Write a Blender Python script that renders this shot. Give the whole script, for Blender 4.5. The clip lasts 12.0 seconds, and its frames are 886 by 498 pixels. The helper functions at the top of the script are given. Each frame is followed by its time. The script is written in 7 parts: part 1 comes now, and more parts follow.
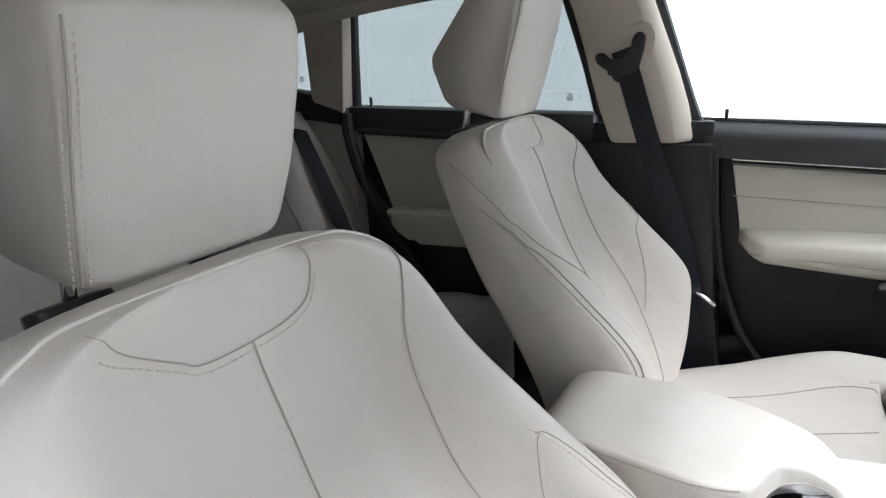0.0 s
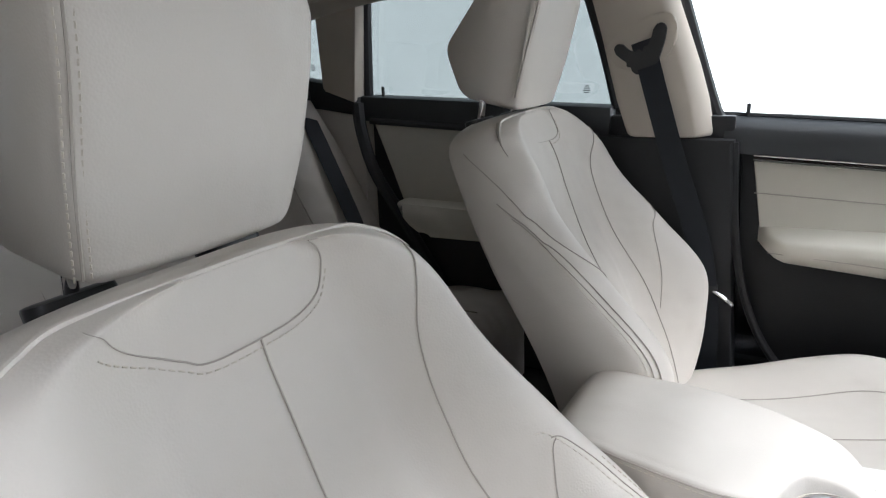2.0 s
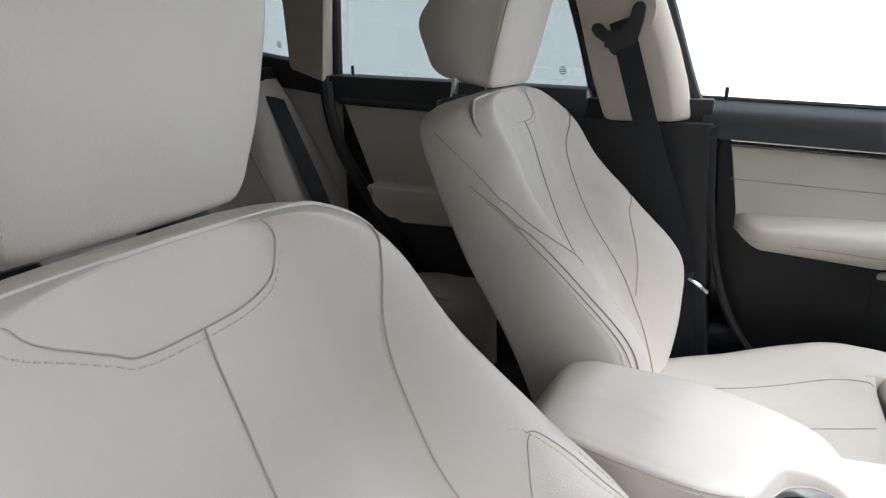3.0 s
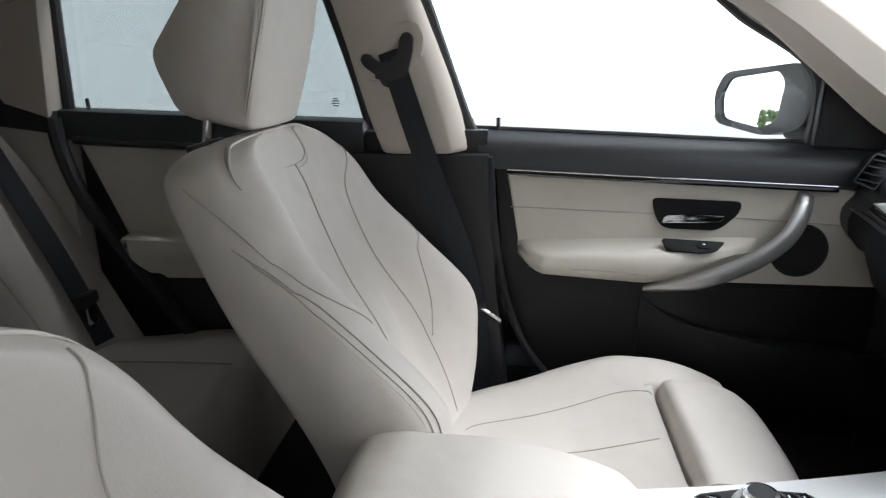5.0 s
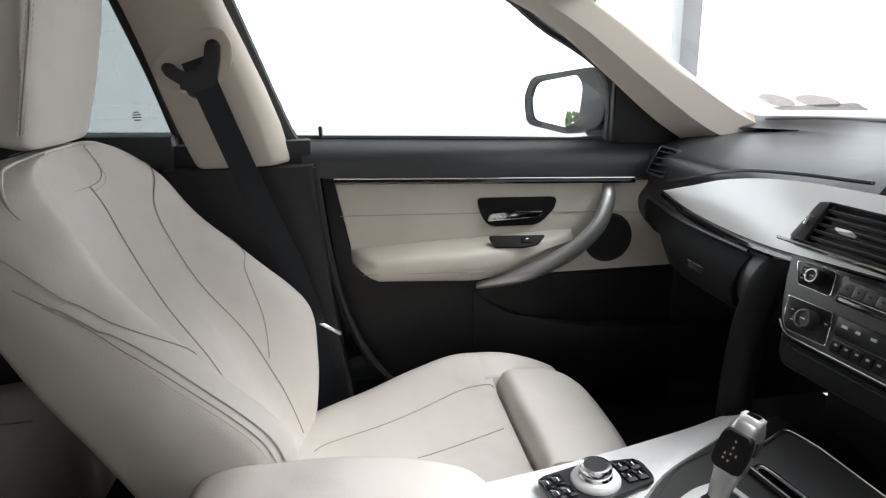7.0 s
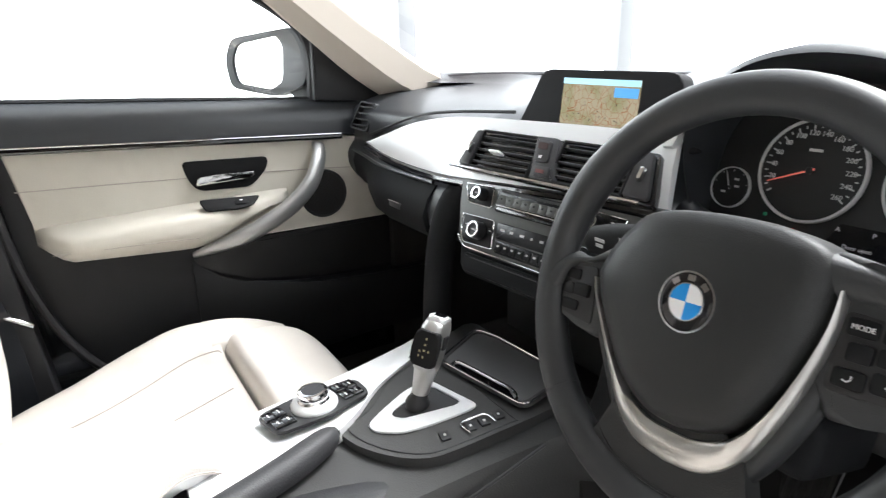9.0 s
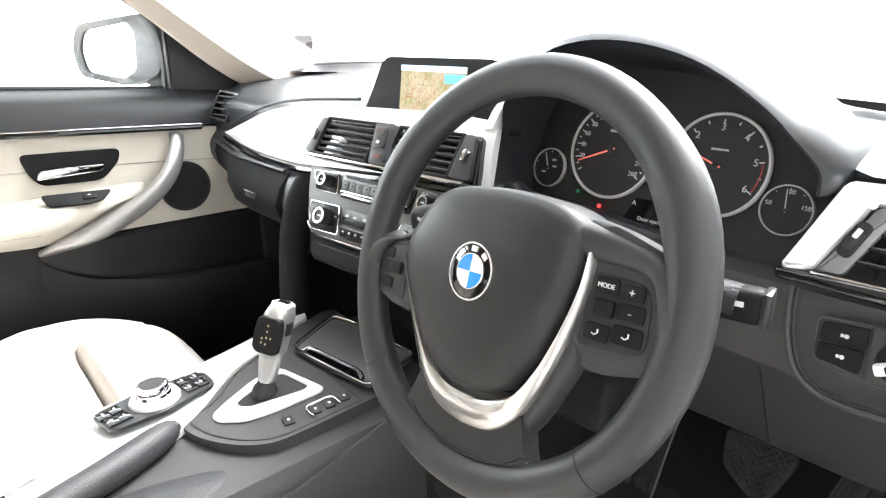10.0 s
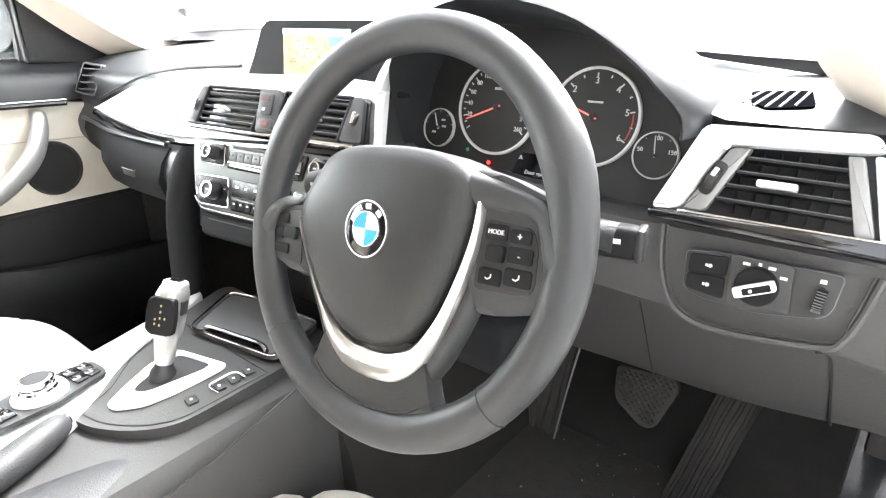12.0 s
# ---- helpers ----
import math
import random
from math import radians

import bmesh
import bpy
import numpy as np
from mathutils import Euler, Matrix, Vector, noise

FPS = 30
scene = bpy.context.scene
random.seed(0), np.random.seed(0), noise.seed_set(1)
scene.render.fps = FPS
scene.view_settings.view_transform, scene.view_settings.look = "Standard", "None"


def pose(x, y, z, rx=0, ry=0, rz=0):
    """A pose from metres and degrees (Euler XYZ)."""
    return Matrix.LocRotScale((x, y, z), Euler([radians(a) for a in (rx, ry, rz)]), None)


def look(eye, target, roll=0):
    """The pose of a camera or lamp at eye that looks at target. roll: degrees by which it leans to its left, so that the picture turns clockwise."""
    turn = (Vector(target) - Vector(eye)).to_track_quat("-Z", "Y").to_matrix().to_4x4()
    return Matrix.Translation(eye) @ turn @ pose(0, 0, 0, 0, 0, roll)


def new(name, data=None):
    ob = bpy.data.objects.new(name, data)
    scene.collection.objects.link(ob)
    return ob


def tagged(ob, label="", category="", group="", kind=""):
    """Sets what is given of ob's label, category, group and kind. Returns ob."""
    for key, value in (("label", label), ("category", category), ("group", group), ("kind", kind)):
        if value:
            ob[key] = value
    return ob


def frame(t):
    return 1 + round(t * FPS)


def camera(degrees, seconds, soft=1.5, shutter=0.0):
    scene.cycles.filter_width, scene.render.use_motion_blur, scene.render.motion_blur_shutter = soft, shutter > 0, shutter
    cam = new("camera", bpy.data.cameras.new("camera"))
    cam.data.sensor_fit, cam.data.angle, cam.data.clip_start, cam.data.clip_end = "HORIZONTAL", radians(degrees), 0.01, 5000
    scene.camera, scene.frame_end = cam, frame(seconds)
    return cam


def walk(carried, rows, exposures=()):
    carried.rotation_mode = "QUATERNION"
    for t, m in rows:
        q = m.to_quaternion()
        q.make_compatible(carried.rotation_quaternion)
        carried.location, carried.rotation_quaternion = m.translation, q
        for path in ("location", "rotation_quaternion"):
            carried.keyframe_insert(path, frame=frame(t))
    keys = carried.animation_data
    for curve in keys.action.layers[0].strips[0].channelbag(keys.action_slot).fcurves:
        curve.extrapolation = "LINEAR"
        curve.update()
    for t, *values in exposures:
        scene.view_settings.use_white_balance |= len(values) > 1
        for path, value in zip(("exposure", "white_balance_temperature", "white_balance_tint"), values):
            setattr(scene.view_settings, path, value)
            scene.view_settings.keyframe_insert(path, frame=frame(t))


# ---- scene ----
cam = camera(71.1, 12.0, soft=1.2, shutter=0.18)
PATH = [
    (0, (0.761, -0.404, 1.053), (-0.93, -1.316, 0.497), -3.3),
    (0.5, (0.759, -0.411, 1.051), (-0.907, -1.357, 0.477), -3.6),
    (1, (0.757, -0.411, 1.049), (-0.907, -1.356, 0.465), -3.3),
    (1.5, (0.752, -0.413, 1.056), (-0.915, -1.356, 0.479), -2.9),
    (2, (0.742, -0.423, 1.05), (-0.93, -1.355, 0.47), -2.6),
    (2.5, (0.725, -0.436, 1.033), (-0.973, -1.317, 0.449), -1.8),
    (2.7, (0.716, -0.444, 1.031), (-0.982, -1.313, 0.429), -1.6),
    (4.3, (0.608, -0.404, 1.036), (-1.165, -1.077, 0.418), -1.4),
    (4.5, (0.591, -0.404, 1.04), (-1.219, -1.005, 0.439), -1.2),
    (5, (0.583, -0.447, 1.058), (-1.312, -0.693, 0.468), -1.3),
    (5.5, (0.583, -0.462, 1.071), (-1.324, -0.491, 0.468), -1.7),
    (6, (0.566, -0.458, 1.059), (-1.345, -0.325, 0.483), -1.6),
    (6.5, (0.559, -0.446, 1.057), (-1.344, -0.246, 0.473), -1.8),
    (6.7, (0.562, -0.442, 1.057), (-1.338, -0.233, 0.474), -1.8),
    (8.3, (0.586, -0.409, 1.012), (-1.173, 0.339, 0.424), -3.1),
    (8.5, (0.596, -0.407, 1.01), (-1.14, 0.381, 0.403), -3.0),
    (9, (0.638, -0.385, 0.996), (-0.977, 0.605, 0.357), -1.6),
    (9.5, (0.672, -0.354, 0.985), (-0.833, 0.793, 0.338), 0.2),
    (10, (0.709, -0.322, 0.987), (-0.732, 0.895, 0.322), -0.9),
    (10.5, (0.714, -0.33, 0.99), (-0.676, 0.933, 0.303), -2.1),
    (11, (0.71, -0.329, 0.979), (-0.551, 1.041, 0.25), -1.7),
    (11.5, (0.72, -0.331, 0.976), (-0.495, 1.068, 0.223), -1.4),
    (12, (0.722, -0.328, 0.978), (-0.473, 1.087, 0.223), -1.4),
]
walk(cam, [(t, look(eye, target, roll)) for t, eye, target, roll in PATH], exposures=[(0, 1.02, 6000, 10), (2.5, 1.02, 6000, 10), (4.5, 0.93, 5980, 10), (5.5, 0.93, 6120, 10), (6.5, 0.90, 6250, 10), (8.5, 1.28, 6220, 10), (9.5, 2.5, 6300, 10), (10.5, 3.0, 6350, 10), (12, 3.62, 6350, 10)])


# ---- light ----
world = bpy.data.worlds.new("sky")
scene.world = world
world.use_nodes = True
wn = world.node_tree
sky = wn.nodes.new("ShaderNodeTexSky")
sky.sky_type = "NISHITA"
sky.sun_disc = False
sky.sun_elevation, sky.sun_rotation = radians(55), radians(0)
sky.air_density, sky.dust_density = 1.0, 4.0
pale = wn.nodes.new("ShaderNodeHueSaturation")
pale.inputs["Saturation"].default_value = 0.12
wn.links.new(sky.outputs[0], pale.inputs["Color"])
wn.links.new(pale.outputs[0], wn.nodes["Background"].inputs[0])
wn.nodes["Background"].inputs[1].default_value = 0.15
sun = new("sun", bpy.data.lights.new("sun", "SUN"))
sun.data.energy, sun.data.angle, sun.data.color = 2.0, radians(35), (1.0, 0.98, 0.95)
sun.matrix_world = look((0.0, 3.2, 4.6), (0, 0, 0.8))


# ---- materials ----
def mat(name, color, rough=0.5, metal=0.0, grain=0.0, scale=200.0, vary=0.08, big=6.0, spec=0.5, coat=0.0, bump_dist=0.002, voronoi=False, soft=0.0):
    m = bpy.data.materials.new(name)
    m.use_nodes = True
    nt = m.node_tree
    b = nt.nodes["Principled BSDF"]
    b.inputs["Roughness"].default_value = rough
    b.inputs["Metallic"].default_value = metal
    b.inputs["Specular IOR Level"].default_value = spec
    b.inputs["Coat Weight"].default_value = coat
    b.inputs["Coat Roughness"].default_value = 0.05
    co = nt.nodes.new("ShaderNodeTexCoord")
    n1 = nt.nodes.new("ShaderNodeTexNoise")
    n1.inputs["Scale"].default_value = big
    n1.inputs["Detail"].default_value = 5
    nt.links.new(co.outputs["Object"], n1.inputs["Vector"])
    ramp = nt.nodes.new("ShaderNodeMix")
    ramp.data_type = "RGBA"
    ramp.inputs["A"].default_value = (*[c * (1 - vary) for c in color], 1)
    ramp.inputs["B"].default_value = (*[min(1, c * (1 + vary)) for c in color], 1)
    nt.links.new(n1.outputs[0], ramp.inputs["Factor"])
    nt.links.new(ramp.outputs["Result"], b.inputs["Base Color"])
    if grain:
        if voronoi:
            n2 = nt.nodes.new("ShaderNodeTexVoronoi")
        else:
            n2 = nt.nodes.new("ShaderNodeTexNoise")
            n2.inputs["Detail"].default_value = 3
        n2.inputs["Scale"].default_value = scale
        nt.links.new(co.outputs["Object"], n2.inputs["Vector"])
        bp = nt.nodes.new("ShaderNodeBump")
        bp.inputs["Strength"].default_value = grain
        bp.inputs["Distance"].default_value = bump_dist
        nt.links.new(n2.outputs[0], bp.inputs["Height"])
        if soft:
            n3, bs = nt.nodes.new("ShaderNodeTexNoise"), nt.nodes.new("ShaderNodeBump")
            n3.inputs["Scale"].default_value, n3.inputs["Detail"].default_value = 11, 1.5
            bs.inputs["Strength"].default_value, bs.inputs["Distance"].default_value = 1.0, soft
            nt.links.new(co.outputs["Object"], n3.inputs["Vector"])
            nt.links.new(n3.outputs[0], bs.inputs["Height"])
            nt.links.new(bs.outputs[0], bp.inputs["Normal"])
        nt.links.new(bp.outputs[0], b.inputs["Normal"])
        rr = nt.nodes.new("ShaderNodeMapRange")
        rr.inputs["To Min"].default_value, rr.inputs["To Max"].default_value = max(0.02, rough - 0.08), min(1, rough + 0.08)
        nt.links.new(n1.outputs[0], rr.inputs["Value"])
        nt.links.new(rr.outputs[0], b.inputs["Roughness"])
    return m


def glow(name, color, strength):
    m = bpy.data.materials.new(name)
    m.use_nodes = True
    b = m.node_tree.nodes["Principled BSDF"]
    b.inputs["Base Color"].default_value = (*color, 1)
    b.inputs["Emission Color"].default_value = (*color, 1)
    b.inputs["Emission Strength"].default_value = strength
    return m


def pane_glass(name, tint, gloss=0.06):
    m = bpy.data.materials.new(name)
    m.use_nodes = True
    nt = m.node_tree
    nt.nodes.remove(nt.nodes["Principled BSDF"])
    tr, gl, mx = (nt.nodes.new("ShaderNode" + k) for k in ("BsdfTransparent", "BsdfGlossy", "MixShader"))
    tr.inputs[0].default_value = (*tint, 1)
    gl.inputs["Roughness"].default_value = 0.01
    mx.inputs[0].default_value = gloss
    nt.links.new(tr.outputs[0], mx.inputs[1])
    nt.links.new(gl.outputs[0], mx.inputs[2])
    nt.links.new(mx.outputs[0], nt.nodes["Material Output"].inputs[0])
    return m


LEATHER = mat("beige_leather", (0.632, 0.592, 0.548), 0.48, grain=0.25, scale=420, vary=0.05, spec=0.35, voronoi=True, bump_dist=0.0005, soft=0.011)
LEATHER_DOOR = mat("beige_door_leather", (0.63, 0.60, 0.53), 0.5, grain=0.25, scale=420, vary=0.05, spec=0.35, voronoi=True, bump_dist=0.0005, soft=0.011)
SEAM = mat("seam_shadow_thread", (0.44, 0.40, 0.36), 0.8)
THREAD = mat("beige_thread", (0.62, 0.57, 0.50), 0.7)
TRIM = mat("beige_pillar_trim", (0.57, 0.515, 0.45), 0.75, grain=0.3, scale=900, vary=0.05, spec=0.2, bump_dist=0.0004)
LINER = mat("headliner_cloth", (0.50, 0.46, 0.40), 0.95, grain=0.5, scale=700, vary=0.06, spec=0.1, bump_dist=0.0006)
BLACK = mat("black_soft_plastic", (0.0255, 0.026, 0.0285), 0.55, grain=0.45, scale=520, vary=0.12, spec=0.45, voronoi=True, bump_dist=0.0006)
DOOR_BLACK = mat("black_door_plastic", (0.014, 0.0145, 0.0165), 0.58, grain=0.45, scale=520, vary=0.12, spec=0.32, voronoi=True, bump_dist=0.0006)
GLOVE = mat("black_matt_skin", (0.0115, 0.012, 0.0135), 0.66, grain=0.35, scale=800, vary=0.10, spec=0.12, voronoi=True, bump_dist=0.0003)
PAD = mat("black_airbag_skin", (0.0175, 0.0180, 0.0185), 0.46, grain=0.4, scale=900, vary=0.10, spec=0.40, voronoi=True, bump_dist=0.0003)
DASH = mat("black_dash_skin", (0.0205, 0.0235, 0.0285), 0.43, grain=0.30, scale=800, vary=0.10, spec=0.80, voronoi=True, bump_dist=0.0003)
HARD = mat("black_hard_plastic", (0.022, 0.022, 0.024), 0.38, grain=0.2, scale=700, vary=0.1, bump_dist=0.0003)
WHEEL_LEATHER = mat("black_wheel_leather", (0.0285, 0.0300, 0.0320), 0.44, grain=0.3, scale=1100, vary=0.14, spec=0.5, voronoi=True, bump_dist=0.0002)
PIANO = mat("gloss_black", (0.008, 0.008, 0.010), 0.07, vary=0.1, coat=0.6)
SILVER = mat("satin_silver_trim", (0.86, 0.87, 0.88), 0.33, metal=0.15, grain=0.08, scale=900, vary=0.03, bump_dist=0.0002)
SWITCH = mat("switch_black", (0.010, 0.010, 0.011), 0.55, grain=0.15, scale=900, vary=0.15, spec=0.16, bump_dist=0.0002)
PANEL = mat("dark_control_panel", (0.012, 0.0125, 0.014), 0.26, vary=0.08, spec=0.3)
PEARL = mat("matt_silver_grip", (0.50, 0.495, 0.485), 0.33, metal=0.8, vary=0.04)
PLATE = mat("grey_satin_plastic", (0.10, 0.105, 0.11), 0.4, vary=0.05)
RING = mat("bright_dial_ring", (0.62, 0.62, 0.63), 0.3, metal=0.3, vary=0.03)
BRUSHED = mat("satin_chrome_spoke", (0.60, 0.59, 0.57), 0.28, metal=0.9, vary=0.03)
GRIP = mat("satin_grey_silver", (0.46, 0.46, 0.455), 0.36, metal=0.75, vary=0.03)
STACK_SILVER = mat("dull_silver_panel", (0.090, 0.092, 0.090), 0.42, metal=0.5, vary=0.04)
VENT_PLATE = mat("grey_vent_plate", (0.26, 0.26, 0.262), 0.4, metal=0.3, vary=0.04)
SLAT = mat("matt_black_slat", (0.012, 0.012, 0.013), 0.5, vary=0.1, spec=0.2)
CONSOLE = mat("grey_console_plastic", (0.052, 0.052, 0.052), 0.5, grain=0.45, scale=520, vary=0.10, spec=0.45, voronoi=True, bump_dist=0.0005)
SCREEN = mat("matt_screen_frame", (0.022, 0.022, 0.024), 0.75, vary=0.05, spec=0.15)
CHROME = mat("chrome", (0.80, 0.80, 0.81), 0.10, metal=1.0, vary=0.02)
CARPET = mat("black_carpet", (0.043, 0.041, 0.040), 0.97, grain=0.9, scale=900, vary=0.25, big=30, spec=0.1, bump_dist=0.002)
RUBBER = mat("worn_rubber", (0.050, 0.047, 0.044), 0.8, grain=0.5, scale=160, vary=0.45, big=45)
WEB = mat("black_belt_webbing", (0.020, 0.023, 0.029), 0.7, grain=0.5, scale=1200, vary=0.1, spec=0.3, bump_dist=0.0004)
PAINT = mat("dark_grey_car_paint", (0.035, 0.038, 0.045), 0.22, metal=0.4, vary=0.05, coat=1.0)
CONCRETE = mat("pale_concrete", (0.32, 0.315, 0.30), 0.9, grain=0.4, scale=30, vary=0.12, big=0.6, bump_dist=0.004)
WHITEWALL = mat("white_wall_coat", (0.82, 0.82, 0.81), 0.85, grain=0.3, scale=60, vary=0.04, big=0.8)
WHITE = mat("white_print", (0.74, 0.74, 0.74), 0.6, vary=0.02)
BLUE = mat("blue_enamel", (0.02, 0.28, 0.72), 0.25, vary=0.03, coat=0.5)
WHITEN = mat("white_enamel", (0.82, 0.82, 0.82), 0.25, vary=0.02, coat=0.5)
# Black of the dials, also used as painted shade in the door pocket.
GAUGE_SHADE = mat("gauge_and_shade_black", (0.012, 0.012, 0.013), 0.55, vary=0.2)
REDNEEDLE = glow("red_needle", (0.80, 0.16, 0.12), 0.12)
LAMP_RED = glow("red_warning_lamp", (1.0, 0.03, 0.03), 0.35)
REDARC = mat("red_dial_print", (0.45, 0.05, 0.04), 0.5)
LAMP_GREEN = glow("green_warning_lamp", (0.02, 0.25, 0.12), 0.06)
DIALWHITE = glow("dial_print", (0.46, 0.45, 0.45), 0.032)
AMBER = glow("amber_lever_marks", (0.42, 0.38, 0.20), 0.012)
CLEAR = pane_glass("clear_glass", (0.96, 0.98, 0.97))
TINT = pane_glass("privacy_glass", (0.345, 0.365, 0.36))
MIRROR = mat("mirror_glass", (0.9, 0.9, 0.9), 0.01, metal=1.0, vary=0.0)
LEAF = mat("hedge_leaf", (0.07, 0.11, 0.04), 0.6, vary=0.4, big=3)


# ---- mesh helpers ----
def thing(name, label, category, kind="", group="", at=(0, 0, 0)):
    ob = new(name)
    ob.empty_display_size = 0.05
    ob.location = at
    return tagged(ob, label, category, group, kind)


def place(ob, parent):
    if parent is not None:
        ob.parent = parent
    return ob


def part(name, bm, material, parent=None, label="", smooth=True, angle=40):
    me = bpy.data.meshes.new(name)
    bmesh.ops.recalc_face_normals(bm, faces=bm.faces)
    bm.to_mesh(me)
    bm.free()
    me.materials.append(material)
    if smooth:
        me.shade_smooth()
        me.set_sharp_from_angle(angle=radians(angle))
    ob = place(new(name, me), parent)
    if label:
        ob["label"] = label
    return ob


def spline(pts, n):
    """n points along a smooth curve through pts."""
    p = np.array(pts, float)
    k = len(p)
    out = []
    for s in np.linspace(0, k - 1, n):
        i = min(int(s), k - 2)
        f = s - i
        a, b, c, d = p[max(i - 1, 0)], p[i], p[i + 1], p[min(i + 2, k - 1)]
        out.append(0.5 * (2 * b + (c - a) * f + (2 * a - 5 * b + 4 * c - d) * f * f + (3 * b - a - 3 * c + d) * f ** 3))
    return np.array(out)


def interp(x, xs, ys):
    """Smooth reading of a table."""
    xs, ys = np.asarray(xs, float), np.asarray(ys, float)
    x = np.clip(x, xs[0], xs[-1])
    i = int(np.clip(np.searchsorted(xs, x) - 1, 0, len(xs) - 2))
    h = xs[i + 1] - xs[i]
    f = (x - xs[i]) / h
    g = np.gradient(ys, xs) * h
    return (2 * f ** 3 - 3 * f * f + 1) * ys[i] + (f ** 3 - 2 * f * f + f) * g[i] + (3 * f * f - 2 * f ** 3) * ys[i + 1] + (f ** 3 - f * f) * g[i + 1]


def loft(rings, cap=True, bm=None, closed=True):
    bm = bm or bmesh.new()
    rows = [[bm.verts.new(tuple(map(float, p))) for p in r] for r in rings]
    n = len(rows[0])
    for a, b in zip(rows, rows[1:]):
        for i in range(n if closed else n - 1):
            j = (i + 1) % n
            bm.faces.new((a[i], a[j], b[j], b[i]))
    if cap and closed:
        bm.faces.new(rows[0][::-1])
        bm.faces.new(rows[-1])
    return bm


def tube(pts, r, sides=8, n=None, bm=None, cyclic=False):
    """A round rod along pts; r is a number or a function of 0..1."""
    p = spline(pts, n) if n else np.array(pts, float)
    rings, side = [], None
    k = len(p)
    for i in range(k):
        a, b = (p[(i - 1) % k], p[(i + 1) % k]) if cyclic else (p[max(i - 1, 0)], p[min(i + 1, k - 1)])
        d = (b - a) / (np.linalg.norm(b - a) + 1e-12)
        if side is None:
            side = np.cross(d, (0, 0, 1) if abs(d[2]) < 0.9 else (1, 0, 0))
        side = side - d * (side @ d)
        side /= np.linalg.norm(side)
        up = np.cross(side, d)
        rr = r(i / (k - 1)) if callable(r) else r
        rings.append([p[i] + rr * (math.cos(q) * side + math.sin(q) * up) for q in np.linspace(0, 2 * math.pi, sides, endpoint=False)])
    if cyclic:
        rings.append(rings[0])
        bm = loft(rings, cap=False, bm=bm)
        bmesh.ops.remove_doubles(bm, verts=bm.verts, dist=1e-6)
        return bm
    return loft(rings, bm=bm)


def box(size, at=(0, 0, 0), bevel=0.0, turn=None, bm=None, seg=2):
    bm = bm or bmesh.new()
    m = Matrix.Translation(at) @ (turn or Matrix()) @ Matrix.Diagonal((*size, 1))
    made = bmesh.ops.create_cube(bm, size=1, matrix=m)["verts"]
    if bevel:
        edges = {e for v in made for e in v.link_edges}
        bmesh.ops.bevel(bm, geom=list(edges), offset=bevel, segments=seg, affect="EDGES", profile=0.6)
    return bm


def prism(outline, depth, m=None, bevel=0.0, bm=None, seg=2):
    """An outline in x, y drawn out along z from 0 to depth, laid by the matrix m."""
    own = bmesh.new()
    lo = [own.verts.new((x, y, 0)) for x, y in outline]
    hi = [own.verts.new((x, y, depth)) for x, y in outline]
    n = len(lo)
    own.faces.new(lo[::-1])
    top = own.faces.new(hi)
    for i in range(n):
        own.faces.new((lo[i], lo[(i + 1) % n], hi[(i + 1) % n], hi[i]))
    if bevel:
        bmesh.ops.bevel(own, geom=list(top.edges), offset=bevel, segments=seg, affect="EDGES", profile=0.6)
    if m is not None:
        own.transform(m)
    if bm is None:
        return own
    tmp = bpy.data.meshes.new("tmp")
    own.to_mesh(tmp)
    own.free()
    bm.from_mesh(tmp)
    bpy.data.meshes.remove(tmp)
    return bm


def rounded(outline, r, n=4):
    """The outline with its corners rounded by about r."""
    out, k = [], len(outline)
    for i in range(k):
        a, b, c = (np.array(outline[j % k], float) for j in (i - 1, i, i + 1))
        ra = min(r, np.linalg.norm(a - b) * 0.45)
        rc = min(r, np.linalg.norm(c - b) * 0.45)
        p, q = b + (a - b) / np.linalg.norm(a - b) * ra, b + (c - b) / np.linalg.norm(c - b) * rc
        for f in np.linspace(0, 1, n):
            out.append(tuple((1 - f) ** 2 * p + 2 * f * (1 - f) * b + f * f * q))
    return out


def ring_prism(outer, inner, depth, m=None, bm=None):
    """A flat frame between two outlines of as many points, drawn out along z."""
    own = bm or bmesh.new()
    m = m if m is not None else Matrix()
    rows = [[own.verts.new(m @ Vector((x, y, z))) for x, y in o] for o, z in ((inner, 0), (outer, 0), (outer, depth * 0.7), (scaled(outer, 0.985), depth), (scaled_to(inner, outer, 0.12), depth), (inner, depth * 0.6), (inner, 0))]
    n = len(outer)
    for a, b in zip(rows, rows[1:]):
        for i in range(n):
            own.faces.new((a[i], a[(i + 1) % n], b[(i + 1) % n], b[i]))
    bmesh.ops.remove_doubles(own, verts=own.verts, dist=1e-7)
    return own


def scaled(outline, f):
    c = np.mean(np.array(outline), 0)
    return [tuple(c + (np.array(p) - c) * f) for p in outline]


def scaled_to(inner, outer, f):
    return [tuple(np.array(a) + (np.array(b) - np.array(a)) * f) for a, b in zip(inner, outer)]


def circle(r, n=32, at=(0, 0), start=0.0):
    return [(at[0] + r * math.cos(a), at[1] + r * math.sin(a)) for a in np.linspace(start, start + 2 * math.pi, n, endpoint=False)]


def lathe(profile, m=None, n=32, bm=None):
    """A body turned about z from rows of radius, height."""
    rings = [[(r * math.cos(a), r * math.sin(a), z) for a in np.linspace(0, 2 * math.pi, n, endpoint=False)] for r, z in profile]
    own = loft(rings, bm=bm)
    if m is not None:
        own.transform(m)
    return own


